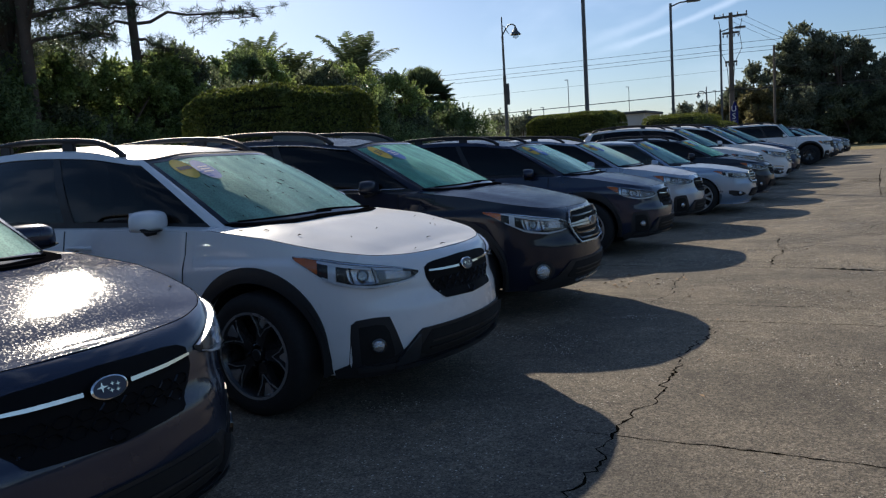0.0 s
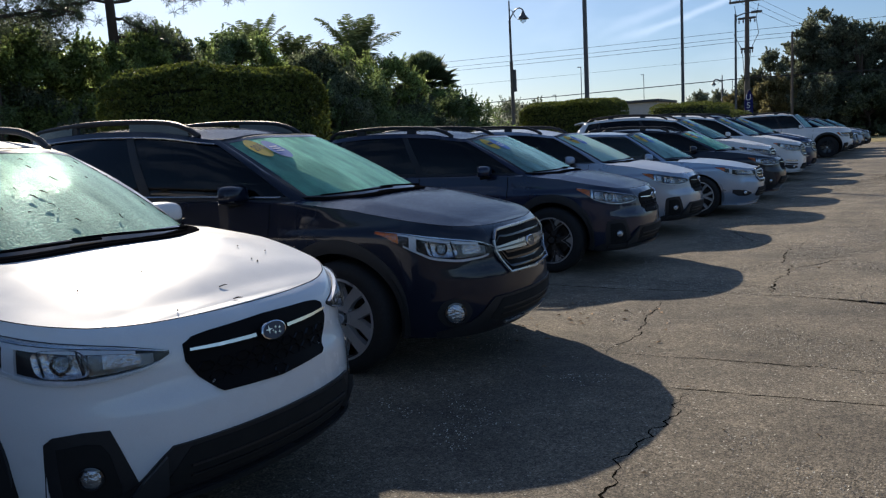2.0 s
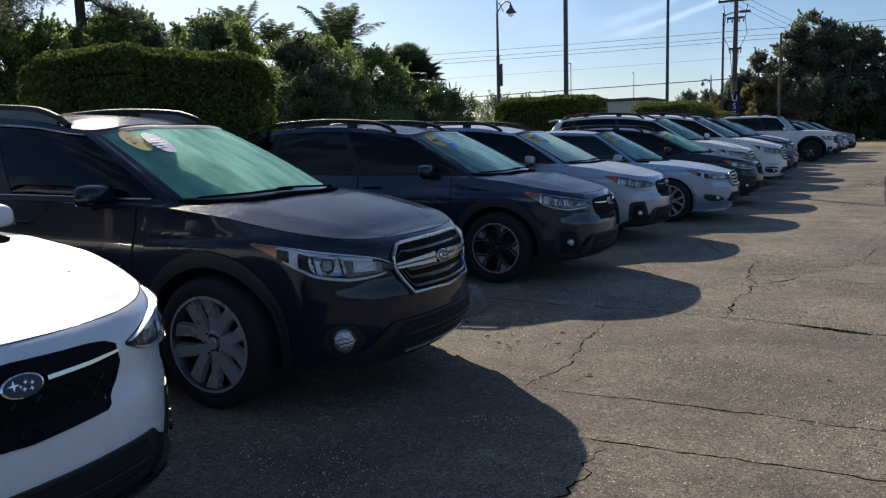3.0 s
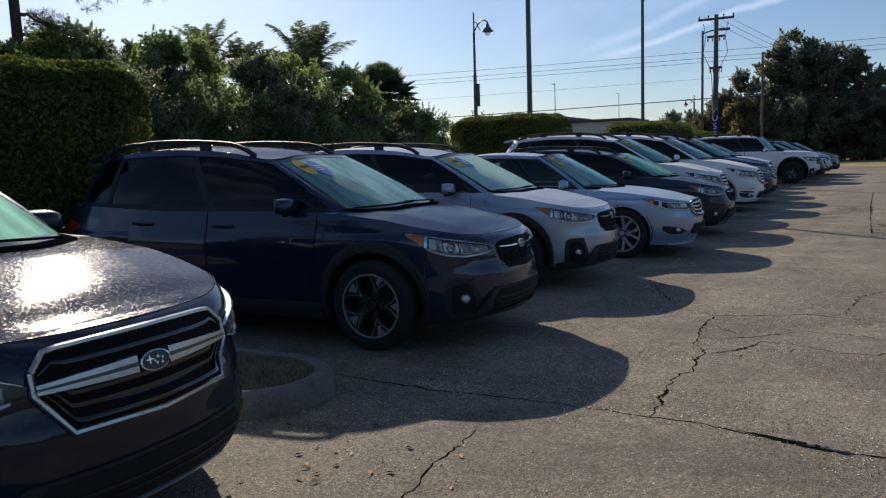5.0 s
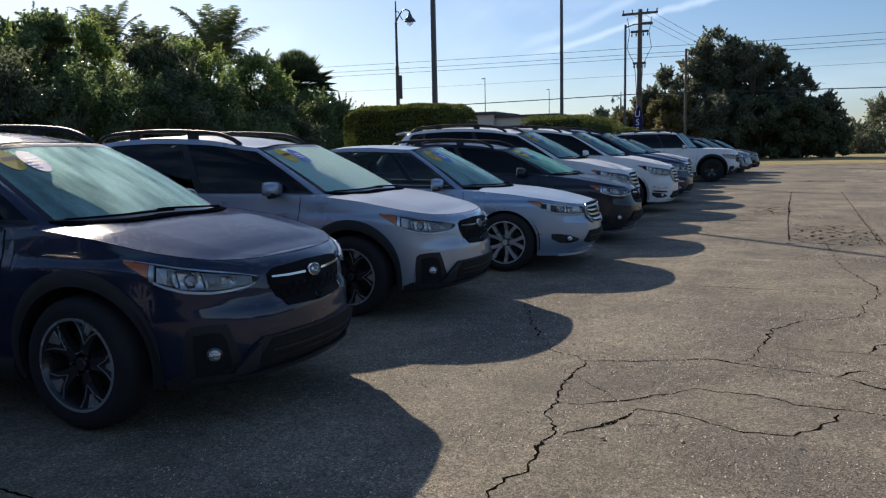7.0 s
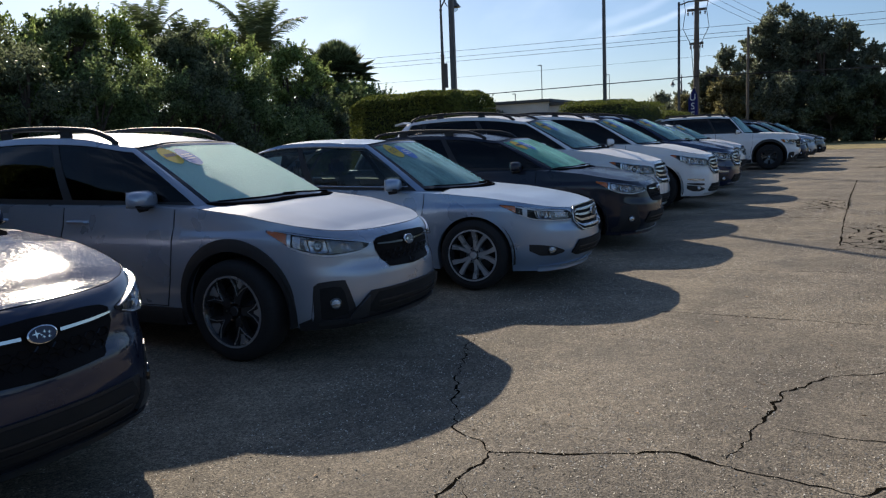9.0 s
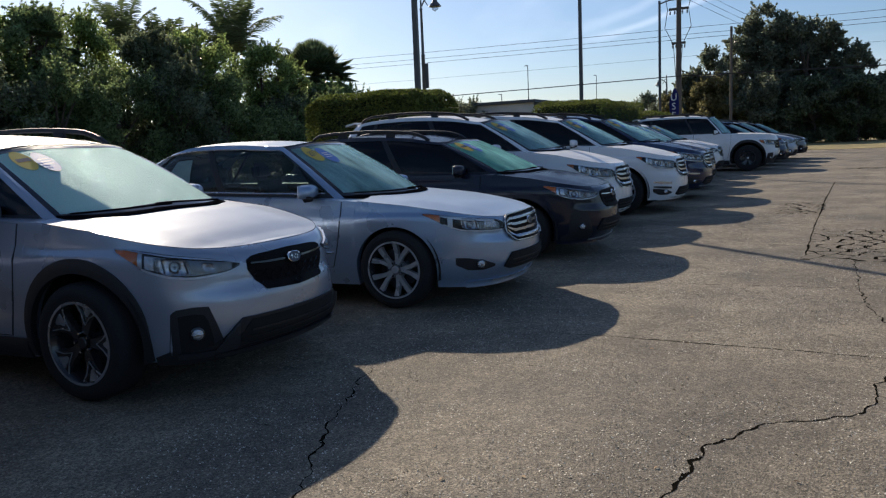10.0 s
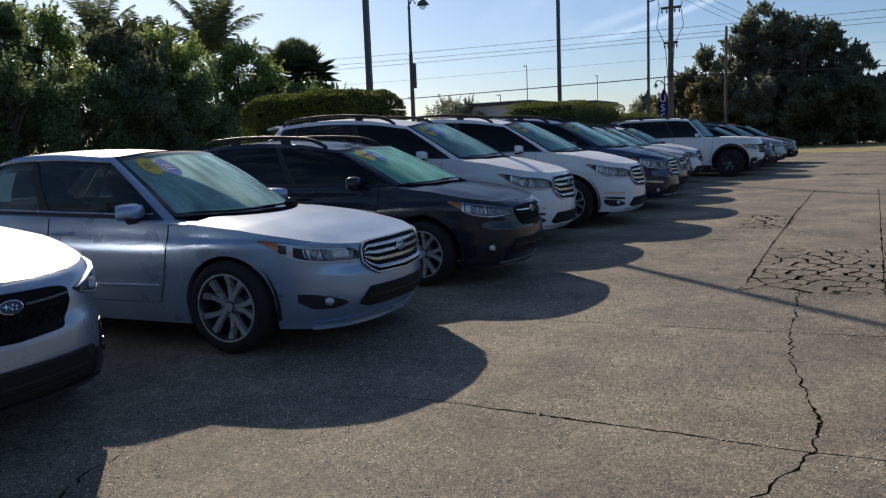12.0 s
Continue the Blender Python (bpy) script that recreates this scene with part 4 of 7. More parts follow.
    for side in (1, -1):
        lampo = mesh_part("headlight", *skin_patch(sk, hl, side, 0.004, 0.02, 22, 6), M_LAMPDARK, car, "clear headlight with amber corner")
        mesh_part("amber_corner", *skin_patch(sk, sub(hl, 0.88 if d is LARGE else 0.80, 0.985, 0.08, 0.88), side, 0.010, 0.006, 10, 4), M_AMBER, lampo, "amber turn lens")
        mesh_part("reflector", *skin_patch(sk, sub(hl, 0.08, 0.36 if led else 0.71, 0.17, 0.74 if led else 0.85), side, 0.0053, 0.003, 20, 6), M_LAMPBASE, lampo, "chromed lamp housing")
        if not led:
            mesh_part("light_strip", *skin_patch(sk, sub(hl, 0.755, 0.79, 0.05, 0.9), side, 0.020, 0.014, 3, 5), M_SATIN, lampo)
        mesh_part("light_strip", *skin_patch(sk, sub(hl, 0.06, 0.76, 0.02, 0.12), side, 0.020, 0.014, 18, 2), M_DRL, lampo, "white light guide")
        mesh_part("light_strip", *skin_patch(sk, sub(hl, 0.01, 0.98, 0.93, 0.99), side, 0.020, 0.014, 22, 2), M_SATIN, lampo)
        if led:
            mesh_part("light_strip", *skin_patch(sk, sub(hl, 0.16, 0.80, 0.78, 0.90), side, 0.018, 0.012, 18, 2), M_DRL, lampo, "white light guide")
            mesh_part("lamp_bracket", *skin_patch(sk, sub(hl, 0.66, 0.715, 0.08, 0.86), side, 0.018, 0.012, 3, 4), M_DRL, lampo, "white light guide")
            mesh_part("reflector", *skin_patch(sk, sub(hl, 0.14, 0.30, 0.34, 0.76), side, 0.014, 0.006, 8, 4), M_FACET, lampo, "bright faceted reflector")
        else:
            mesh_part("reflector", *skin_patch(sk, sub(hl, 0.67, 0.74, 0.2, 0.82), side, 0.014, 0.006, 4, 6), M_FACET, lampo, "bright faceted reflector")
        for q, big in ((0.52, 1.0), (0.27, 0.62)) if not led else ((0.47, 1.0),):
            s, z0, z1 = lerp_table(hl, q)
            ra, zc = (z1 - z0) * 0.36 * (1.0 if big == 1.0 else 0.72), z0 + (z1 - z0) * 0.52
            long_ = 1.75 if big == 1.0 else 1.35
            vs, fs, NB = [], [], 24
            for f, o in ((1.06, 0.010), (1.0, 0.021), (0.86, 0.013), (0.6, 0.008), (0.3, 0.0055)):
                for j in range(NB):
                    c_, s_ = math.cos(2 * math.pi * j / NB), math.sin(2 * math.pi * j / NB)
                    c_, s_ = math.copysign(abs(c_) ** 0.55, c_), math.copysign(abs(s_) ** 0.55, s_)
                    vs.append(sk.at(s + long_ * ra * f * c_ + 0.25 * ra * s_, zc + ra * f * s_ + 0.12 * ra * c_, side, o))
            fs = [(i * NB + j, i * NB + (j + 1) % NB, (i + 1) * NB + (j + 1) % NB, (i + 1) * NB + j) for i in range(4) for j in range(NB)] + [tuple(range(4 * NB, 5 * NB))]
            bowl = mesh_part("reflector", vs, fs, M_BOWL, lampo, "bright chrome lamp bowl")
            bm = bmesh.new()
            bmesh.ops.create_uvsphere(bm, u_segments=16, v_segments=10, radius=ra * (0.46 if big == 1.0 else 0.3))
            pr = part("projector", bm, M_BULB, bowl)
            pr.location = sk.at(s, zc, side, 0.004)
            rr = ra * (0.62 if big == 1.0 else 0.42)
            ring = [sk.at(s + rr * math.cos(t), zc + rr * math.sin(t), side, 0.013) for t in np.linspace(0, 2 * math.pi, 20)]
            mesh_part("projector_ring", *tube(ring, rr * 0.16, 5, False), M_GLOSSBLACK, bowl)
            if big == 1.0:
                for e_ in (-1.25, 1.25):
                    fin = [sk.at(s + e_ * ra + 0.2 * ra * q, zc + ra * 0.85 * q, side, 0.017) for q in np.linspace(-1, 1, 5)]
                    mesh_part("reflector_rib", *tube(fin, 0.0035, 5), M_LAMPDARK, bowl)
        mesh_part("lamp_cover", *skin_patch(sk, hl, side, 0.028, 0.004, 22, 6), M_LENS, lampo)
        # tail lamp
        sL = sk.long
        tl = [(sL - 1.05, fz(0.90), fz(0.93)), (sL - 0.9, fz(0.84), fz(0.97)), (sL - 0.55, fz(0.82), fz(0.98))]
        mesh_part("tail_light", *skin_patch(sk, tl, side, 0.012, 0.02, 12, 4), M_RED, car)
    # grille
    if face == "wing":
        gt = [(-0.385, 0.715, 0.772), (-0.345, 0.655, 0.79), (-0.275, 0.59, 0.797), (0, 0.575, 0.805), (0.275, 0.59, 0.797), (0.345, 0.655, 0.79), (0.385, 0.715, 0.772)]
        by = 0.745
    elif face == "hex":
        gt = [(-0.43, 0.70, 0.765), (-0.38, 0.64, 0.815), (-0.33, 0.57, 0.82), (0, 0.56, 0.825), (0.33, 0.57, 0.82), (0.38, 0.64, 0.815), (0.43, 0.70, 0.765)]
        by = 0.715
    elif face == "slats":
        gt = [(-0.46, 0.66, 0.76), (-0.41, 0.60, 0.805), (-0.34, 0.56, 0.812), (0, 0.55, 0.818), (0.34, 0.56, 0.812), (0.41, 0.60, 0.805), (0.46, 0.66, 0.76)]
        by = 0.725
    else:
        gt = [(-0.55, 0.62, 0.80), (-0.45, 0.60, 0.81), (0, 0.60, 0.815), (0.45, 0.60, 0.81), (0.55, 0.62, 0.80)]
        by = 0.72
    gt = [(sc(s), fz(a), fz(b)) for s, a, b in gt]
    gr_ = mesh_part("grille", *skin_patch(sk, gt, 1, 0.006, 0.02, 40, 8), M_GRILLE, car, "black grille")
    def inside(z, s):
        _, z0, z1 = lerp_table(gt, (s - gt[0][0]) / (gt[-1][0] - gt[0][0]))
        return z0 + 0.012 < z < z1 - 0.012
    if face == "wing":
        bits = []
        step = 0.078
        rows = int(0.24 / 0.042)
        for r in range(rows):
            z = fz(0.60) + r * 0.042
            for cidx in range(-10, 11):
                s = (cidx + (0.5 if r % 2 else 0)) * step
                if abs(s) < gt[-1][0] - 0.03 and z < fz(0.722) and inside(z, s) and inside(z - 0.012, s):
                    ring = [(s + 0.037 * math.cos(math.pi * q / 3), z + 0.021 * math.sin(math.pi * q / 3)) for q in range(6)]
                    o = [sk.at(a, b, 1, 0.007) for a, b in ring] + [sk.at(s + (a - s) * 0.9, z + (b - z) * 0.88, 1, 0.013) for a, b in ring] + [sk.at(s + (a - s) * 0.82, z + (b - z) * 0.78, 1, 0.004) for a, b in ring]
                    bits.append((o, [(q, (q + 1) % 6, 6 + (q + 1) % 6, 6 + q) for q in range(6)] + [(6 + q, 6 + (q + 1) % 6, 12 + (q + 1) % 6, 12 + q) for q in range(6)]))
        mesh_part("grille_mesh", *joined(bits), M_GLOSSBLACK, gr_)
        for sd in (1, -1):
            bar = [(sc(0.085), fz(0.738), fz(0.751)), (sc(0.25), fz(0.742), fz(0.754)), (sc(0.37), fz(0.750), fz(0.759))]
            mesh_part("grille_wing", *skin_patch(sk, bar, sd, 0.022, 0.02, 12, 3), M_CHROME if col not in (P_SILVER,) else M_GLOSSBLACK, gr_, "chrome wing bar")
    else:
        if face == "hex":
            for f0, f1 in ((0.10, 0.15), (0.26, 0.31), (0.42, 0.47), (0.80, 0.85)):
                bt = [(s * 0.95, a + (b - a) * f0, a + (b - a) * f1) for s, a, b in gt]
                mesh_part("grille_bar", *skin_patch(sk, bt, 1, 0.014, 0.012, 36, 2), M_GLOSSBLACK, gr_)
            for sd in (1, -1):
                bar = [(sc(0.07), fz(0.690), fz(0.745)), (sc(0.25), fz(0.695), fz(0.738)), (sc(0.42), fz(0.70), fz(0.728))]
                wing = mesh_part("grille_wing", *skin_patch(sk, bar, sd, 0.024, 0.02, 12, 3), M_SATIN, gr_, "chrome wing bar")
                mesh_part("wing_inset", *skin_patch(sk, [(s, a + (b - a) * 0.38, a + (b - a) * 0.62) for s, a, b in bar], sd, 0.026, 0.004, 12, 1), M_GLOSSBLACK, wing)
        else:
            nbar = {"slats": 4, "block": 2}[face]
            for r in range(nbar):
                f = (r + 0.75) / (nbar + 0.5)
                bt = [(s * 0.96, a + (b - a) * (f - 0.045), a + (b - a) * (f + 0.05)) for s, a, b in gt]
                mesh_part("grille_bar", *skin_patch(sk, bt, 1, 0.02, 0.018, 36, 3), M_SATIN if face != "block" else M_GLOSSBLACK, gr_, "chrome grille bar")
    if face in ("hex", "slats"):
        top = [(s, b) for s, a, b in gt]
        bot = [(s, a) for s, a, b in gt][::-1]
        pts = [sk.at(s, z, 1, 0.014) for s, z in top + bot]
        mesh_part("grille_surround", *tube(pts + pts[:1], 0.011 if face == "hex" else 0.008, 6, False), M_SATIN, gr_, "chrome grille surround")
    badge_part(sk, 0, fz(by), 0.066 * k, 0.034 * k, 0.026, gr_)
    # lower front
    lt = [(-0.86, 0.225, 0.27), (-0.62, 0.225, 0.325), (-0.48, 0.225, 0.455), (0.48, 0.225, 0.455), (0.62, 0.225, 0.325), (0.86, 0.225, 0.27)]
    lt = [(sc(s), a, b) for s, a, b in lt]
    if cladding or face == "block":
        low = mesh_part("lower_bumper", *skin_patch(sk, lt, 1, 0.012, 0.04, 40, 6), M_BLACK, car, "black plastic lower bumper")
    else:
        low = mesh_part("lower_bumper", *skin_patch(sk, [(s, float(sk.B(0.9)) - 0.005, float(sk.B(0.9)) + 0.05) for s, a, b in lt], 1, 0.014, 0.04, 40, 4), col, car)
    it = [(-0.50, 0.32, 0.34), (-0.42, 0.295, 0.44), (0.42, 0.295, 0.44), (0.50, 0.32, 0.34)]
    mesh_part("lower_intake", *skin_patch(sk, [(sc(s), a, b) for s, a, b in it], 1, 0.016, 0.02, 24, 4), M_DARK, low)
    for q in (0.335, 0.375):
        mesh_part("intake_bar", *skin_patch(sk, [(sc(-0.42), q - 0.005, q + 0.005), (sc(0.42), q - 0.005, q + 0.005)], 1, 0.022, 0.01, 24, 1), M_BLACK, low)
    lz = float(sk.B(0.9)) + 0.03
    lip = [(sc(s), lz, lz + 0.017) for s in ((-0.36, 0.36) if face == "hex" else (-0.60, 0.60))]
    mesh_part("skid_strip", *skin_patch(sk, lip, 1, 0.03, 0.02, 30, 2), M_SILVER if face == "hex" or not cladding else M_BLACK, low)
    if cladding and face == "wing":
        lip = [(sc(s), 0.238 + 0.012 * abs(s), 0.279 - 0.02 * abs(s)) for s in (-0.64, -0.5, -0.25, 0, 0.25, 0.5, 0.64)]
        mesh_part("bumper_lip", *skin_patch(sk, lip, 1, 0.046, 0.05, 30, 3), M_LIP, low, "smooth dark bumper lip")
        for side in (1, -1):
            jamb = [(sc(0.50), 0.285, 0.43), (sc(0.56), 0.275, 0.375), (sc(0.63), 0.262, 0.30)]
            mesh_part("intake_jamb", *skin_patch(sk, jamb, side, 0.034, 0.03, 6, 3), M_LIP, low)
    for side in (1, -1):
        if face == "hex":
            ft = [(0.74 + 0.105 * q, 0.385 - 0.09 * math.sqrt(max(0.02, 1 - q * q)), 0.385 + 0.09 * math.sqrt(max(0.02, 1 - q * q))) for q in np.linspace(-1, 1, 11)]
        elif cladding or face == "wing":
            ft = [(0.57, 0.215, 0.30), (0.615, 0.215, 0.42), (0.655, 0.215, 0.545), (0.74, 0.215, 0.548), (0.862, 0.215, 0.535), (0.885, 0.215, 0.48), (0.895, 0.215, 0.30), (0.99, 0.215, 0.265)]
        else:
            ft = [(0.60, 0.34, 0.36), (0.70, 0.315, 0.40), (0.84, 0.32, 0.425), (0.94, 0.37, 0.43)]
        pocket = mesh_part("fog_pocket", *skin_patch(sk, [(sc(s), a, b) for s, a, b in ft], side, 0.005, 0.02, 14, 5), M_BLACK, car)
        if cladding and face == "wing":
            mesh_part("fog_recess", *skin_patch(sk, [(sc(0.645), 0.30, 0.36), (sc(0.675), 0.295, 0.50), (sc(0.74), 0.292, 0.51), (sc(0.83), 0.292, 0.50)], side, 0.0075, 0.004, 8, 4), M_DARK, pocket)
            mesh_part("fog_ledge", *skin_patch(sk, [(sc(0.61), 0.255, 0.287), (sc(0.72), 0.25, 0.285), (sc(0.85), 0.25, 0.283)], side, 0.030, 0.03, 8, 2), M_LIP, pocket)
        fs0, fz0 = sc(0.74 if face == "hex" else 0.73), (0.385 if face == "hex" else (0.395 if cladding else 0.37))
        p1, p2 = Vector(sk.at(fs0 - 0.03, fz0, side)), Vector(sk.at(fs0 + 0.03, fz0, side))
        rad = 0.056 if face == "hex" else 0.034
        nrm = (p2 - p1).cross(Vector((0, 0, 1))).normalized()
        nrm = nrm if nrm.x > 0 else -nrm
        vs, fs = lathe([(rad * 1.22, 0.0), (rad * 1.2, 0.014), (rad * 1.02, 0.016), (rad, 0.006)], 22, "z")
        turn_ = Matrix.Translation(Vector(sk.at(fs0, fz0, side, 0.004))) @ nrm.to_track_quat("Z", "Y").to_matrix().to_4x4()
        bez = mesh_part("fog_lamp", vs, fs, M_GLOSSBLACK, pocket)
        bez.matrix_basis = turn_
        vs, fs = lathe([(rad, 0.010), (rad * 0.8, 0.016), (rad * 0.4, 0.02), (0.0, 0.021)], 22, "z")
        mesh_part("fog_lens", vs, fs, M_FACET, bez, "clear round fog lamp lens")
    if d is SEDAN or d is OUTBACK:
        for side in (1, -1):
            pts = [gh(q, 0.06, side, 0.008) for q in np.linspace(2.15, 5.5, 20)]
            mesh_part("window_moulding", *tube(pts, 0.007, 6), M_SATIN, car, "bright window moulding")
            pts = [gh(q, 0.91, side, 0.008) for q in np.linspace(2.1, 5.5, 24)]
            mesh_part("window_moulding", *tube(pts, 0.006, 6), M_SATIN, car, "bright window moulding")
            if d is not SEDAN:
                continue
            for xa, xb in d["doors"]:
                pts = [sk.at(sk.s_at(x), 0.47 + 0.01 * (x + 1.2), side, 0.012) for x in np.linspace(xa - 0.08, xb + 0.05, 8)]
                mesh_part("door_moulding", *tube(pts, 0.009, 6), M_SATIN, car, "bright door moulding")
    if d is LARGE:
        for side in (1, -1):
            for z in (0.42, 0.50):
                t = [(sc(0.62), z, z + 0.03), (sc(0.78), z + 0.005, z + 0.045), (sc(0.93), z + 0.03, z + 0.05)]
                mesh_part("fog_trim", *skin_patch(sk, t, side, 0.01, 0.02, 10, 2), M_BLACK if z < 0.45 else M_SATIN, car)
    # stickers at the top of the glass
    if stickers:
        for sx, mat_, name_ in ((-1.40, M_YELLOW, "yellow_sticker"), (-1.05, M_BLUE, "blue_sticker")):
            zc = 0.79 if mat_ is M_YELLOW else 0.735
            vs = [gh(sx + 0.185 * math.cos(t), zc + 0.145 * math.sin(t), 1, 0.004 if mat_ is M_YELLOW else 0.006) for t in np.linspace(0, 2 * math.pi, 24, endpoint=False)]
            so = mesh_part(name_, vs, [tuple(range(24))], mat_, wind, "round window sticker")
            if mat_ is M_YELLOW and year:
                cu = bpy.data.curves.new("year", "FONT")
                cu.body, cu.size, cu.align_x, cu.align_y, cu.shear = year, 1.0, "CENTER", "CENTER", 0.15
                tmp = bpy.data.objects.new("year", cu)
                flat = bpy.data.meshes.new_from_object(tmp)
                bpy.data.objects.remove(tmp)
                for v in flat.vertices:
                    v.co = gh(sx + v.co.x * 0.135, zc + v.co.y * 0.13 + 0.012 * v.co.x, 1, 0.0075)
                flat.materials.append(M_INK)
                new("year_print", flat).parent = so
                continue
            for r in range(3 if mat_ is M_BLUE else 1):
                zz = zc + (0.035 * (1 - r) if mat_ is M_BLUE else 0)
                hh = 0.008 if mat_ is M_BLUE else 0.024
                vs = [gh(sx + a * (0.10 if mat_ is M_BLUE else 0.13), zz + b * hh, 1, 0.009) for a, b in ((-1, -1), (1, -1), (1, 1), (-1, 1))]
                mesh_part("print_bar", vs, [(0, 1, 2, 3)], M_WHITE if mat_ is M_BLUE else M_INK, so)
    return car


ROW = [
    # x, y, turn of the front axle's middle
    ("A", CROSS, 0.44, 1.97, 1, P_GREY, "dark grey compact crossover with a dewy hood, parked in the row", dict(pane=M_WINDDROPS, debris=5)),
    ("B", CROSS, 0.31, 4.53, 0, P_WHITE, "white compact crossover with black plastic trim and dewy glass", dict(pane=M_WINDDROPS, debris=16, led=True)),
    ("C", OUTBACK, 0.13, 7.07, 4, P_BLACK, "black station wagon with chrome grille and silver wheels", dict(face="hex", wheels="twin", led=True, year="2018")),
    ("D", CROSS, -0.05, 10.94, 3, P_NAVY, "dark blue-grey compact crossover beside the kerbed island", dict(pane=M_WINDDARK)),
    ("E", CROSS, -0.2, 13.87, 3, P_SILVER, "silver compact crossover with black trim and roof rails", dict(pane=M_WINDPALE)),
    ("F", SEDAN, 0.19, 16.63, 5, P_ICE, "silver four-door saloon with chrome slatted grille", dict(face="slats", wheels="ten", cladding=False, rails=False, clear_side=True, led=True, pane=M_WINDDARK, year="2017")),
    ("G", COMPACT, 0.28, 19.27, 3, P_BLACK, "black compact estate with roof rails and silver lower lip", dict(face="wing", wheels="ten", cladding=False)),
    ("H", LARGE, -0.3, 21.85, 3, P_WHITE, "white large three-row crossover with black roof rails", dict(face="slats", wheels="ten", cladding=False, pane=M_WINDFAR)),
    ("I", LARGE, 0.07, 24.3, 3, P_WHITE, "white large crossover with chrome grille", dict(face="slats", wheels="ten", cladding=False, pane=M_WINDFAR)),
    ("J", LARGE, 0.07, 26.9, 3, P_BLUE, "dark blue large crossover in the row", dict(face="slats", wheels="ten", cladding=False, pane=M_WINDFAR)),
    ("K", OUTBACK, -0.25, 29.4, 3, P_GRAPHITE, "dark grey station wagon in the row", dict(face="hex", wheels="twin", pane=M_WINDFAR)),
    ("L", OUTBACK, -0.65, 31.8, 3, P_SILVER, "silver station wagon in the row", dict(face="hex", wheels="twin", pane=M_WINDFAR)),
    ("M", OUTBACK, -0.8, 34.3, 3, P_WHITE, "white station wagon with chrome grille bars", dict(face="hex", wheels="twin", pane=M_WINDFAR)),
    ("N", TRUCKISH, 0.55, 37.4, 2, P_WHITE, "white lifted off-road wagon with dark wheels", dict(face="block", wheels="dark", cladding=True, stickers=False, pane=M_WINDFAR)),
    ("O", CROSS, 0.57, 40.1, 3, P_BLUE, "dark blue crossover near the end of the row", dict(stickers=False, pane=M_WINDFAR)),
    ("P", OUTBACK, 0.62, 42.8, 3, P_SILVER, "silver station wagon near the end of the row", dict(face="hex", stickers=False, pane=M_WINDFAR)),
    ("Q", CROSS, 0.86, 45.5, 3, P_GRAPHITE, "dark grey crossover at the end of the row", dict(stickers=False, pane=M_WINDFAR)),
]
for code, spec, cx, cy, turn, colour, text, extra in ROW:
    build_car(spec, pose(cx, cy, rise(cy), 0, 0, turn), colour, text, "car", **extra)


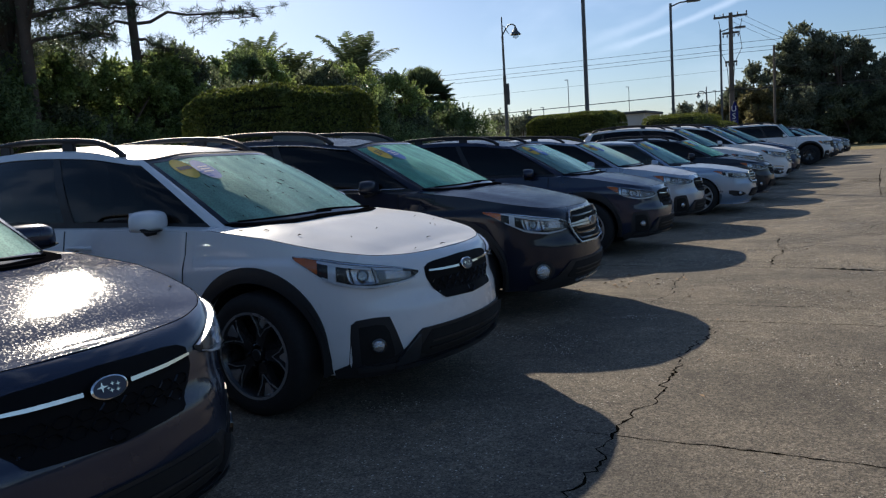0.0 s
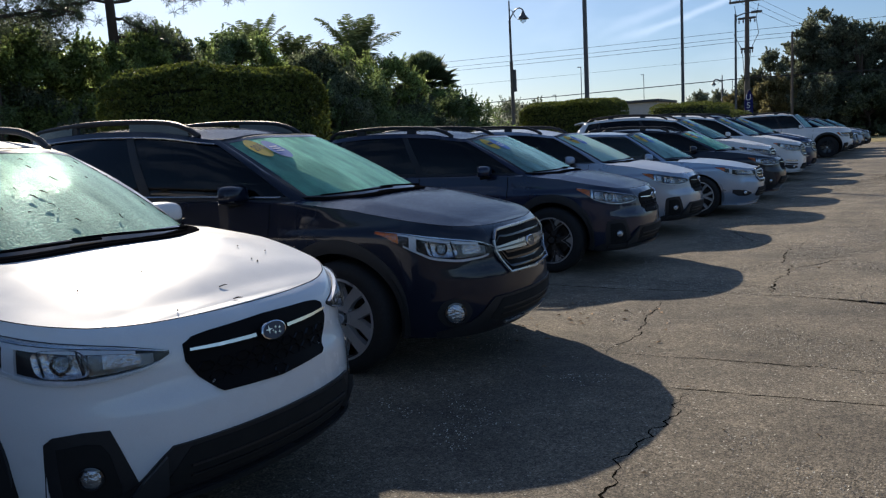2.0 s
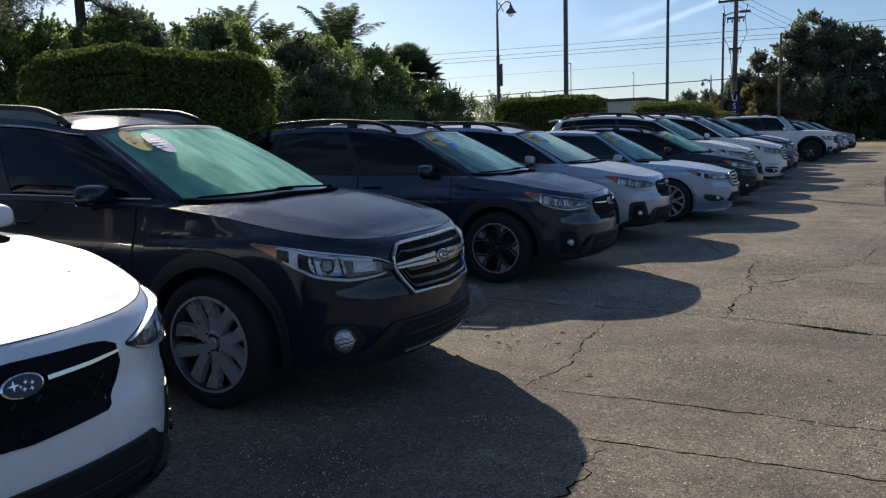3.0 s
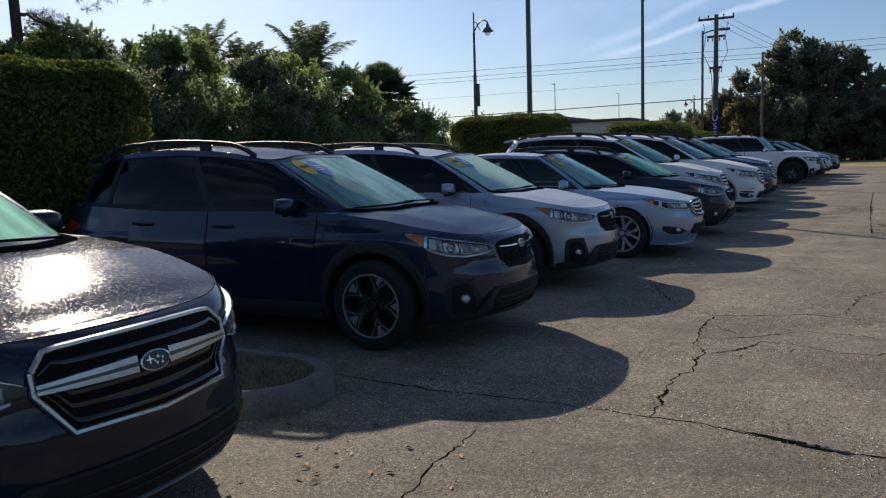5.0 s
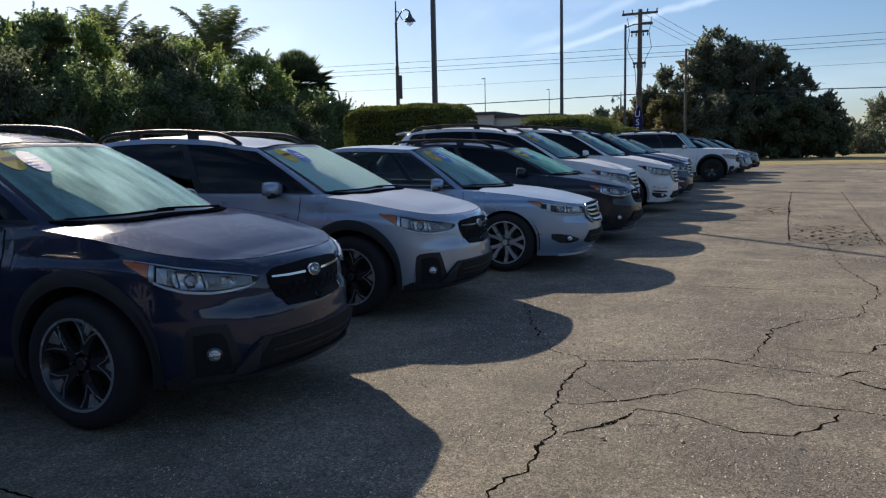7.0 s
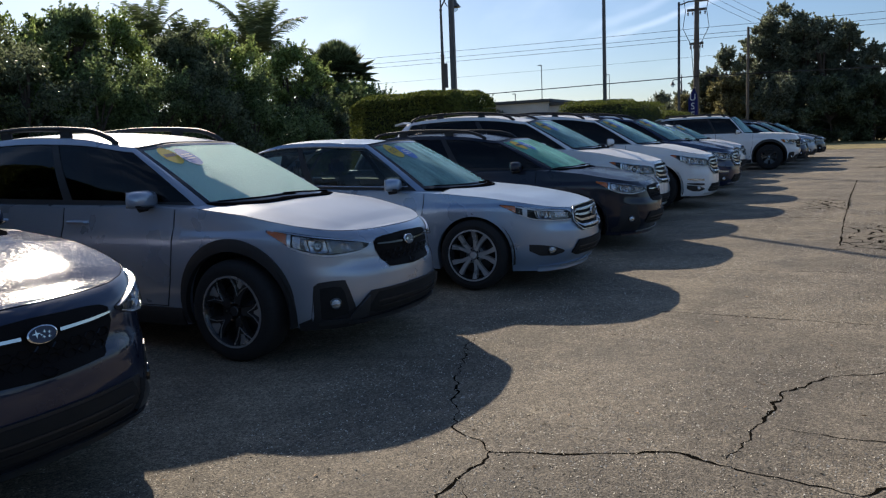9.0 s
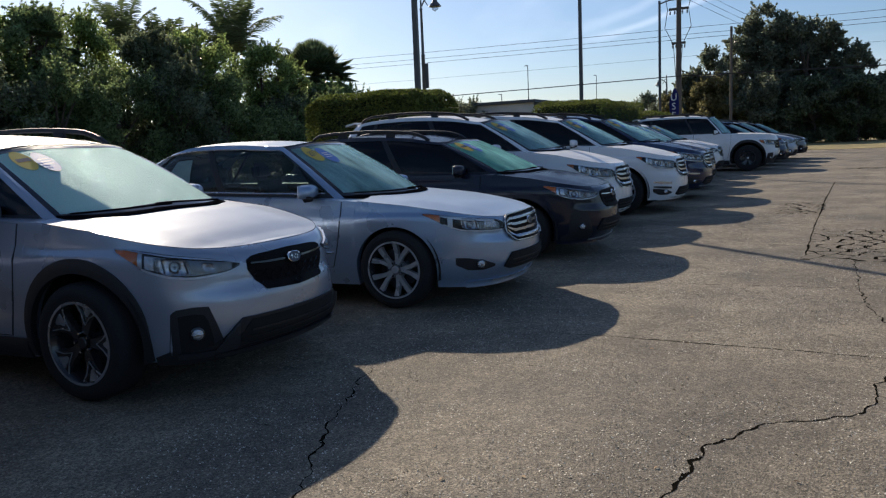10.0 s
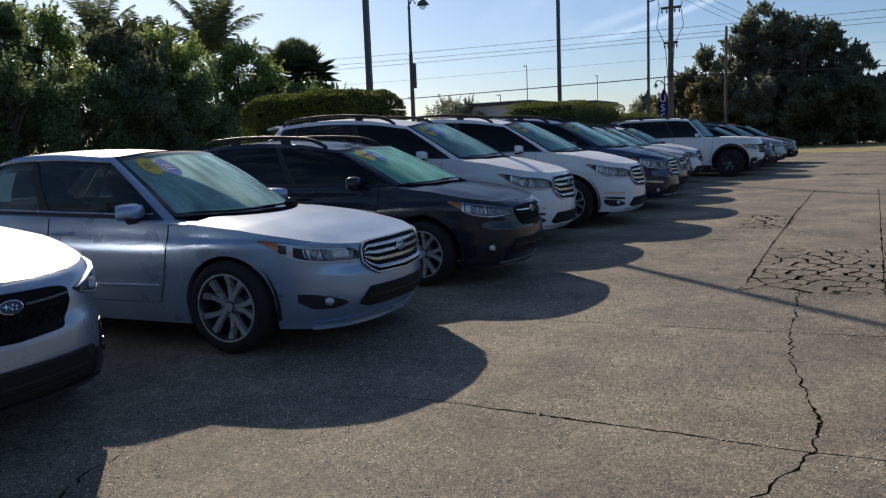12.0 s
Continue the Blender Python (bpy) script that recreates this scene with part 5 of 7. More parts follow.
# ground
def pavement():
    m = material("old_pavement", (0.193, 0.163, 0.117), 0.85, spread=0.29, scale=0.55, fine=120, bump=1.0, bump_scale=110)
    n, l = m.node_tree.nodes, m.node_tree.links
    b = n["Principled BSDF"]
    src = b.inputs["Base Color"].links[0].from_socket
    co = [q for q in n if q.type == "TEX_COORD"][0]
    # pale stones worn bare
    vo, r1, mx = n.new("ShaderNodeTexVoronoi"), n.new("ShaderNodeMapRange"), n.new("ShaderNodeMix")
    vo.inputs["Scale"].default_value = 62
    l.new(co.outputs["Object"], vo.inputs["Vector"])
    pick = n.new("ShaderNodeSeparateColor")
    l.new(vo.outputs["Color"], pick.inputs[0])
    r1.inputs["From Min"].default_value, r1.inputs["From Max"].default_value = 0.82, 0.86
    l.new(pick.outputs[0], r1.inputs["Value"])
    near = n.new("ShaderNodeMapRange")
    near.inputs["From Min"].default_value, near.inputs["From Max"].default_value = 0.36, 0.24
    l.new(vo.outputs["Distance"], near.inputs["Value"])
    both = n.new("ShaderNodeMath")
    both.operation = "MULTIPLY"
    l.new(r1.outputs[0], both.inputs[0])
    l.new(near.outputs[0], both.inputs[1])
    patch, pr = n.new("ShaderNodeTexNoise"), n.new("ShaderNodeMapRange")
    patch.inputs["Scale"].default_value, patch.inputs["Detail"].default_value = 0.9, 5
    l.new(co.outputs["Object"], patch.inputs["Vector"])
    pr.inputs["From Min"].default_value, pr.inputs["From Max"].default_value = 0.42, 0.62
    pr.inputs["To Min"].default_value, pr.inputs["To Max"].default_value = 0.25, 1.0
    l.new(patch.outputs[0], pr.inputs["Value"])
    amt = n.new("ShaderNodeMath")
    amt.operation = "MULTIPLY"
    l.new(both.outputs[0], amt.inputs[0])
    l.new(pr.outputs[0], amt.inputs[1])
    mx.data_type = "RGBA"
    l.new(amt.outputs[0], mx.inputs["Factor"])
    l.new(src, mx.inputs["A"])
    mx.inputs["B"].default_value = (0.60, 0.56, 0.47, 1)
    # oil and tyre stains
    st, sr, m2 = n.new("ShaderNodeTexNoise"), n.new("ShaderNodeMapRange"), n.new("ShaderNodeMix")
    mp = n.new("ShaderNodeMapping")
    mp.inputs["Scale"].default_value = (0.9, 0.35, 1)
    l.new(co.outputs["Object"], mp.inputs[0])
    l.new(mp.outputs[0], st.inputs["Vector"])
    st.inputs["Scale"].default_value, st.inputs["Detail"].default_value = 1.1, 6
    sr.inputs["From Min"].default_value, sr.inputs["From Max"].default_value = 0.52, 0.72
    sr.inputs["To Max"].default_value = 0.55
    l.new(st.outputs[0], sr.inputs["Value"])
    m2.data_type = "RGBA"
    l.new(sr.outputs[0], m2.inputs["Factor"])
    l.new(mx.outputs["Result"], m2.inputs["A"])
    m2.inputs["B"].default_value = (0.122, 0.107, 0.085, 1)
    # aggregate of mixed tone, and cloudy wear
    last = m2.outputs["Result"]
    for sc_, lo_, hi_, cells in ((130, 0.5, 1.5, True), (58, 0.72, 1.28, True), (6.5, 0.88, 1.12, False), (1.1, 0.78, 1.18, False), (0.33, 0.86, 1.1, False)):
        if cells:
            tx = n.new("ShaderNodeTexVoronoi")
            sep = n.new("ShaderNodeSeparateColor")
            l.new(tx.outputs["Color"], sep.inputs[0])
            out, f0, f1 = sep.outputs[1], 0.0, 1.0
        else:
            tx = n.new("ShaderNodeTexNoise")
            tx.inputs["Detail"].default_value = 6
            out, f0, f1 = tx.outputs[0], 0.36, 0.64
        tx.inputs["Scale"].default_value = sc_
        l.new(co.outputs["Object"], tx.inputs["Vector"])
        rg_, ml = n.new("ShaderNodeMapRange"), n.new("ShaderNodeVectorMath")
        rg_.inputs["From Min"].default_value, rg_.inputs["From Max"].default_value = f0, f1
        rg_.inputs["To Min"].default_value, rg_.inputs["To Max"].default_value = lo_, hi_
        l.new(out, rg_.inputs["Value"])
        ml.operation = "SCALE"
        l.new(last, ml.inputs[0])
        l.new(rg_.outputs[0], ml.inputs["Scale"])
        last = ml.outputs[0]
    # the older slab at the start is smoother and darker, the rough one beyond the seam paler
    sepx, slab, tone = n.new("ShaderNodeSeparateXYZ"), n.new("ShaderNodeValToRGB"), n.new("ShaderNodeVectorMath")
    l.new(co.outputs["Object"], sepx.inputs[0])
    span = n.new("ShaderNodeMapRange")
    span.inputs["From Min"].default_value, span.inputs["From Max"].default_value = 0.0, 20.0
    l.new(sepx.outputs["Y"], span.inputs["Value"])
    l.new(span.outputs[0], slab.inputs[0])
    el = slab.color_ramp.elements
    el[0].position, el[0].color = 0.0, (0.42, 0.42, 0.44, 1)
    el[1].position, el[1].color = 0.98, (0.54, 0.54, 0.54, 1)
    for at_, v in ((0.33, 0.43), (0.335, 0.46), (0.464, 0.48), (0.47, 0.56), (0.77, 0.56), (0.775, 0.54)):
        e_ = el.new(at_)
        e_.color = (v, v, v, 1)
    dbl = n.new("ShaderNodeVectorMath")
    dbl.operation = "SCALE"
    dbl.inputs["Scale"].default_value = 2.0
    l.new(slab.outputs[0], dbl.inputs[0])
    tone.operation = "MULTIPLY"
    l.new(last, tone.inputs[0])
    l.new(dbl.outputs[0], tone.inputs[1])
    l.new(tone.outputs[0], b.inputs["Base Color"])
    return m


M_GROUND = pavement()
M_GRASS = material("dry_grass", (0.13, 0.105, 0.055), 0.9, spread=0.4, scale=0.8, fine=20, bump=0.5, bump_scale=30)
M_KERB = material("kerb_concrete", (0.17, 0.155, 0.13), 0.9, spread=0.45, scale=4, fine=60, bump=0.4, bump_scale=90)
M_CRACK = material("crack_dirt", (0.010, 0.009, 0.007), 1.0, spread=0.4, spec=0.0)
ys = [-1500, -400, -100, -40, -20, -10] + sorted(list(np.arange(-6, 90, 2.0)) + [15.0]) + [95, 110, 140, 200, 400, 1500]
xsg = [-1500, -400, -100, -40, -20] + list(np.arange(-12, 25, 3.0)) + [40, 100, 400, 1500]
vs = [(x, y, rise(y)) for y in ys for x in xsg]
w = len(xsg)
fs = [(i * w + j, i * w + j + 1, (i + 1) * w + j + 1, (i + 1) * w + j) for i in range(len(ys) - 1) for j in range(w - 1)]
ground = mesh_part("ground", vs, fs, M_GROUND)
tagged(ground, "old sun-bleached pavement with cracks and seams", "ground", kind="structure")


def ribbon(points, width, jag, name="crack", seed=0, taper=True):
    """A dark crack that wanders along points and opens and closes."""
    rnd = random.Random(seed)
    pts = []
    for (x0, y0), (x1, y1) in zip(points, points[1:]):
        ln = math.hypot(x1 - x0, y1 - y0)
        n = max(2, int(ln / 0.035))
        for i in range(n):
            t = i / n
            x, y = x0 + (x1 - x0) * t, y0 + (y1 - y0) * t
            d = jag * 2.2 * noise.noise((x * 3.1, y * 3.1, seed * 1.7)) + jag * 1.6 * noise.noise((x * 11, y * 11, seed * 2.3)) + rnd.gauss(0, jag * 0.34)
            pts.append((x - (y1 - y0) / max(ln, 1e-4) * d, y + (x1 - x0) / max(ln, 1e-4) * d))
    pts.append(points[-1])
    vs = []
    for i, p in enumerate(pts):
        a, b = pts[max(i - 1, 0)], pts[min(i + 1, len(pts) - 1)]
        dx, dy = b[0] - a[0], b[1] - a[1]
        l = math.hypot(dx, dy) or 1
        open_ = 0.5 + 1.3 * max(0.0, noise.noise((p[0] * 2.3, p[1] * 2.3, seed + 40.0)))
        wd = width * 1.08 * open_ * rnd.uniform(0.35, 1.55) * (min(1.0, 0.3 + i * 0.1, 0.3 + (len(pts) - 1 - i) * 0.1) if taper else 1.0)
        for sg in (1, -1):
            x, y = p[0] - dy / l * wd * sg, p[1] + dx / l * wd * sg
            vs.append((x, y, rise(y) + 0.0012))
    fs = [(2 * i, 2 * i + 1, 2 * i + 3, 2 * i + 2) for i in range(len(pts) - 1)]
    return mesh_part(name, vs, fs, M_CRACK, ground)


CRACKS = [
    ([(2.22, 0.5), (2.22, 3.3), (2.2, 4.0), (2.24, 4.55), (2.2, 5.8), (2.24, 6.56)], 0.009, 0.034),
    ([(2.05, 6.62), (2.7, 6.66), (3.4, 6.70), (6, 6.7)], 0.010, 0.012),
    ([(1.9, 4.0), (2.77, 4.03), (5, 3.98)], 0.006, 0.008),
    ([(1.56, 7.2), (2.4, 7.27), (3.4, 7.3), (6, 7.3)], 0.006, 0.012),
    ([(1.56, 7.2), (1.62, 7.75), (1.50, 8.3), (1.46, 8.9)], 0.008, 0.02),
    ([(0.07, 9.43), (0.92, 9.37), (1.45, 9.4), (2.25, 9.39), (2.76, 9.33), (3.13, 9.24), (6, 9.2)], 0.010, 0.012),
    ([(2.25, 9.39), (2.21, 9.7), (2.22, 10.25), (2.24, 10.47), (2.25, 10.87), (2.14, 11.18), (2.08, 11.63), (2.07, 12.27)], 0.011, 0.02),
    ([(2.07, 12.27), (1.8, 12.45), (1.4, 13.2), (1.02, 14.2)], 0.008, 0.02),
    ([(2.07, 12.27), (2.42, 12.36), (2.81, 12.57), (3.1, 12.48), (3.34, 12.45), (3.57, 12.41), (3.74, 12.6)], 0.012, 0.012),
    ([(3.57, 12.41), (3.69, 12.32), (3.8, 12.23), (4.6, 12.2), (5.6, 12.3)], 0.013, 0.012),
    ([(3.04, 12.58), (3.14, 13.06), (3.17, 13.64), (3.39, 13.99), (3.82, 14.33), (3.86, 14.66), (3.86, 14.88), (3.96, 15.16), (4.06, 15.46), (3.95, 16.25), (3.82, 16.9), (3.75, 17.47), (3.74, 18.61), (3.72, 19.2)], 0.008, 0.018),
    ([(2.13, 11.31), (2.49, 11.51), (2.65, 11.69), (2.81, 11.88), (3.13, 11.87), (3.38, 11.73), (3.76, 11.73), (4.5, 11.8)], 0.009, 0.014),
    ([(2.29, 10.89), (2.49, 11.12), (2.57, 11.39), (2.77, 11.39), (2.92, 11.32), (3.11, 11.22), (3.33, 11.25), (3.43, 11.36), (3.54, 11.67)], 0.010, 0.014),
    ([(2.49, 11.12), (2.82, 11.22)], 0.006, 0.010),
    ([(3.2, 13.05), (3.53, 13.01), (3.78, 13.05), (3.83, 13.3), (3.91, 13.4), (4.6, 13.5)], 0.009, 0.012),
    ([(2.13, 11.86), (2.36, 11.63), (2.45, 11.47)], 0.006, 0.012),
    ([(1.66, 15.38), (2.28, 15.41), (3.45, 15.41), (3.91, 15.4), (6, 15.5)], 0.007, 0.006),
    ([(1.4, 17.4), (2.34, 17.47), (3.06, 17.53), (3.81, 17.6), (6, 17.9)], 0.007, 0.010),
    ([(3.24, 19.32), (3.2, 21.8), (3.17, 26.36), (3.2, 31.0)], 0.013, 0.005),
    ([(4.37, 19.0), (4.38, 22.0), (4.4, 26.43), (4.42, 31.0)], 0.010, 0.005),
    ([(3.17, 26.4), (4.4, 26.43)], 0.011, 0.006),
    ([(2.1, 22.3), (2.6, 22.4), (3.2, 22.35)], 0.010, 0.03),
    ([(2.2, 20.7), (2.45, 21.6), (2.1, 22.3)], 0.006, 0.03),
    ([(2.58, 24.06), (2.8, 24.9), (2.75, 25.6), (3.0, 26.6)], 0.008, 0.04),
    ([(2.4, 29.6), (3.29, 29.9), (4.44, 29.99), (6, 30.1)], 0.010, 0.01),
]
for i, (pts, wd, jag) in enumerate(CRACKS):
    ribbon(pts, wd, jag, "crack", i)


# patches where the old surface has broken into small pieces
def broken_patch(x0, x1, y0, y1, cell, wide, seed, keep=0.9):
    rnd = random.Random(seed)
    node = {}
    def corner(x, y):
        k = (round(x, 3), round(y, 3))
        if k not in node:
            node[k] = (min(max(x0 + x + rnd.uniform(-0.33, 0.33) * cell, x0), x1), min(max(y0 + y + rnd.uniform(-0.4, 0.4) * cell * 1.3, y0), y1))
        return node[k]
    h = cell * 1.25
    for r in range(int((y1 - y0) / (1.5 * h)) + 1):
        for c in range(int((x1 - x0) / (cell * 1.732)) + 1):
            cx, cy = (c + 0.5 * (r % 2)) * cell * 1.732, r * 1.5 * h
            hexa = [(cx + cell * math.sin(math.pi * q / 3), cy + h * math.cos(math.pi * q / 3)) for q in range(4)]
            for a, b in zip(hexa, hexa[1:]):
                a, b = corner(*a), corner(*b)
                edge = min(b[0] - x0, x1 - b[0]) / (x1 - x0) * 2
                if rnd.random() < keep and math.dist(a, b) > 0.04:
                    ribbon([a, b], wide * rnd.uniform(0.5, 1.3) * (0.55 + 0.6 * edge), 0.012, "crack", rnd.randint(0, 999), False)


broken_patch(3.2, 4.42, 19.1, 21.8, 0.135, 0.026, 4, 0.95)
broken_patch(2.45, 3.2, 23.7, 25.5, 0.13, 0.026, 7, 0.92)
broken_patch(3.3, 4.75, 36.4, 37.2, 0.2, 0.05, 9, 0.8)


# open gash in the seam with loose pebbles in it
def gash():
    rnd = random.Random(3)
    up, down = [], []
    for i in range(19):
        t = i / 18
        x, y = 2.70 + 0.52 * t, 9.35 - 0.11 * t
        w = 0.045 * math.sin(math.pi * t ** 1.4) ** 0.8
        up.append((x, y + w * 0.35 + rnd.gauss(0, 0.004), 0.0025))
        down.append((x, y - w + rnd.gauss(0, 0.006), 0.0025))
    mesh_part("crack", up + down, [(i, i + 1, 20 + i, 19 + i) for i in range(18)], M_CRACK, ground)
    for i in range(9):
        bm = bmesh.new()
        bmesh.ops.create_icosphere(bm, subdivisions=1, radius=1)
        for v in bm.verts:
            v.co *= rnd.uniform(0.8, 1.2)
        t = rnd.uniform(0.45, 0.95)
        s_ = rnd.uniform(0.008, 0.02)
        m_ = Matrix.Translation((2.70 + 0.52 * t, 9.335 - 0.11 * t + rnd.uniform(-0.015, 0.01), 0.008)) @ Matrix.Diagonal((s_ * 1.4, s_, s_ * 0.6, 1))
        bm.transform(m_)
        tagged(part("pebble", bm, M_KERB), "small grey pebble in the cracked seam", "pebble", "pebbles in the seam")


gash()


# kerbed island between two of the cars
def island():
    y0, rad, x_end = 8.84, 0.54, -5.2
    def ring(r, n=26):
        pts = [(x_end, y0 + r)] + [(0.0 + r * math.sin(t), y0 + r * math.cos(t)) for t in np.linspace(0, math.pi, n)] + [(x_end, y0 - r)]
        return pts
    e = thing("kerb_island", Matrix.Translation((-0.11, 0, 0)), "concrete kerb round a narrow dry grass island", "kerb", kind="structure")
    prof = [(rad, 0.0), (rad - 0.006, 0.06), (rad - 0.018, 0.105), (rad - 0.04, 0.135), (rad - 0.07, 0.148), (rad - 0.105, 0.147), (rad - 0.13, 0.135), (rad - 0.145, 0.05)]
    rows = [ring(r) for r, z in prof]
    n = len(rows[0])
    vs = [(p[0] + noise.noise((p[0] * 3, p[1] * 3, z * 9)) * 0.008, p[1] + noise.noise((p[1] * 3, p[0] * 3, z * 5)) * 0.008, z) for row, (r, z) in zip(rows, prof) for p in row]
    fs = [(i * n + j, i * n + j + 1, (i + 1) * n + j + 1, (i + 1) * n + j) for i in range(len(prof) - 1) for j in range(n - 1)]
    mesh_part("kerb", vs, fs, M_KERB, e)
    vs, fs = [], []
    for i in range(60):
        x = x_end + (rad - 0.16 - x_end) * i / 59
        h = rad - 0.15 if x < 0 else math.sqrt(max((rad - 0.15) ** 2 - x * x, 0.0001))
        for j in range(13):
            y = y0 - h + 2 * h * j / 12
            vs.append((x, y, 0.10 + 0.02 * noise.noise((x * 4, y * 4, 0))))
    fs = [(i * 13 + j, (i + 1) * 13 + j, (i + 1) * 13 + j + 1, i * 13 + j + 1) for i in range(59) for j in range(12)]
    mesh_part("island_soil", vs, fs, M_GRASS, e)
    rng = np.random.default_rng(5)
    vs, fs = [], []
    for i in range(5200):
        x = rng.uniform(-3.0, rad - 0.18)
        h = rad - 0.17 if x < 0 else math.sqrt(max((rad - 0.17) ** 2 - x * x, 0))
        y = y0 + rng.uniform(-h, h)
        a, l, b = rng.uniform(0, 6.28), rng.uniform(0.02, 0.055), rng.uniform(0.01, 0.05)
        dx, dy = math.cos(a), math.sin(a)
        k = len(vs)
        vs += [(x - dy * 0.003, y + dx * 0.003, 0.10), (x + dy * 0.003, y - dx * 0.003, 0.10), (x + dx * b, y + dy * b, 0.10 + l)]
        fs.append((k, k + 1, k + 2))
    g = mesh_part("grass_blades", vs, fs, M_BLADE, e)
    g["kind"] = "stuff"


M_BLADE = material("grass_blade", (0.19, 0.15, 0.07), 0.8, spread=0.5, island=True, trans=0.3)
island()

# foliage
def leaf_quads(centres, size, rng, ratio=0.45, up=0.0, droop=None):
    """Small rhombic leaves at the centres, turned at random."""
    n = len(centres)
    u = rng.normal(size=(n, 3))
    if droop is not None:
        u = u * 0.5 + droop
    u /= np.linalg.norm(u, axis=1)[:, None]
    r = rng.normal(size=(n, 3))
    v = np.cross(u, r)
    v /= np.maximum(np.linalg.norm(v, axis=1), 1e-6)[:, None]
    s = (size * rng.uniform(0.6, 1.3, n))[:, None]
    a, b, c, d = centres - u * s, centres + v * s * ratio, centres + u * s, centres - v * s * ratio
    vs = np.stack([a, b, c, d], 1).reshape(-1, 3)
    fs = np.arange(4 * n).reshape(-1, 4)
    return vs, fs


def leaf_mesh(name, vs, fs, mat, parent=None, kind=""):
    me = bpy.data.meshes.new(name)
    me.vertices.add(len(vs))
    me.vertices.foreach_set("co", np.asarray(vs, np.float32).ravel())
    nf = len(fs)
    me.loops.add(nf * 4)
    me.loops.foreach_set("vertex_index", np.asarray(fs, np.int32).ravel())
    me.polygons.add(nf)
    me.polygons.foreach_set("loop_start", np.arange(0, nf * 4, 4, dtype=np.int32))
    me.update(calc_edges=True)
    me.validate()
    me.materials.append(mat)
    ob = new(name, me)
    ob.parent = parent
    if kind:
        ob["kind"] = kind
    return ob


M_HEDGE = material("hedge_leaf", (0.13, 0.155, 0.028), 0.72, spread=0.45, scale=1.5, island=True, trans=0.4)
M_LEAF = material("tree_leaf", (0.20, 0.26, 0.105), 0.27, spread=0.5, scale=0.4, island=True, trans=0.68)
# darker and lighter leaf copies: shaded and sunlit foliage put into base colour
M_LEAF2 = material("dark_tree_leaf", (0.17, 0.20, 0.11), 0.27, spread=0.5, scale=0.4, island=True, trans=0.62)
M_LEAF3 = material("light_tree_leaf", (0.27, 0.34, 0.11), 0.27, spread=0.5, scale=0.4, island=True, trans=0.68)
M_PALM = material("palm_leaf", (0.15, 0.19, 0.085), 0.7, spread=0.35, scale=0.5, island=True, trans=0.4)
M_NEEDLE = material("pine_needle", (0.075, 0.10, 0.055), 0.5, spread=0.4, island=True, trans=0.4)
M_FINELEAF = material("fine_dark_leaf", (0.17, 0.20, 0.13), 0.35, spread=0.5, scale=0.4, island=True, trans=0.6)
M_BARK = material("bark", (0.085, 0.065, 0.05), 0.9, spread=0.4, scale=3, fine=30, bump=0.8, bump_scale=18)
M_OAK = material("oak_leaf", (0.20, 0.225, 0.15), 0.4, spread=0.5, scale=0.4, island=True, trans=0.6)
M_OAKLIGHT = material("brownish_leaf", (0.24, 0.22, 0.10), 0.5, spread=0.5, scale=0.4, island=True, trans=0.6)
# near-black filler: the shade deep in foliage, put into colour
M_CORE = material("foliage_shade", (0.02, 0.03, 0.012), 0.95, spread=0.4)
M_GREYWOOD = material("weathered_wood", (0.12, 0.105, 0.09), 0.9, spread=0.3, scale=2, fine=25, bump=0.4, bump_scale=30)
M_POLE = material("painted_pole", (0.10, 0.10, 0.10), 0.5, spread=0.2)
M_WIRE = material("wire", (0.03, 0.03, 0.03), 0.6, spread=0.1)


def hedge(x0, x1, y0, y1, h, n, label):
    e = thing("clipped_hedge", Matrix.Translation(((x0 + x1) / 2, (y0 + y1) / 2, rise(y0))), label, "hedge", "clipped hedges")
    hx, hy = (x1 - x0) / 2, (y1 - y0) / 2
    rng = np.random.default_rng(int(abs(x0 * 7 + y0 * 13)))
    # solid dark box stands in for the shaded inside of the hedge
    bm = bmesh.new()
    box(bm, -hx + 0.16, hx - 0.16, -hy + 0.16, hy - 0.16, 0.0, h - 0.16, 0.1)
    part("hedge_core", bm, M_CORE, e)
    areas = np.array([2 * hy * h, 2 * hy * h, 2 * hx * h, 2 * hx * h, 4 * hx * hy * 1.6])
    which = rng.choice(5, n, p=areas / areas.sum())
    a, b = rng.uniform(-1, 1, n), rng.uniform(0, 1, n)
    depth = np.abs(rng.normal(0, 0.07, n)) + 0.0
    p = np.zeros((n, 3))
    for k in range(5):
        m = which == k
        if k < 2:
            sg = 1 if k == 0 else -1
            p[m] = np.stack([sg * (hx - depth[m]), a[m] * hy, b[m] * h], 1)
        elif k < 4:
            sg = 1 if k == 2 else -1
            p[m] = np.stack([a[m] * hx, sg * (hy - depth[m]), b[m] * h], 1)
        else:
            p[m] = np.stack([a[m] * hx, (2 * b[m] - 1) * hy, h - depth[m]], 1)
    # rounded edges and an uneven clip
    over = np.maximum(0, np.abs(p[:, 1]) - (hy - 0.25)) + np.maximum(0, np.abs(p[:, 0]) - (hx - 0.25))
    p[:, 2] -= np.where(p[:, 2] > h - 0.35, over * 0.55, 0)
    wob = np.array([noise.noise(Vector(q) * 1.3) for q in p]) * 0.10
    p[:, 0] += wob * np.sign(p[:, 0])
    p[:, 2] += np.where(p[:, 2] > h - 0.4, wob * 0.8, 0)
    vs, fs = leaf_quads(p, 0.032, rng)
    leaf_mesh("hedge_leaves", vs, fs, M_HEDGE, e, "stuff")


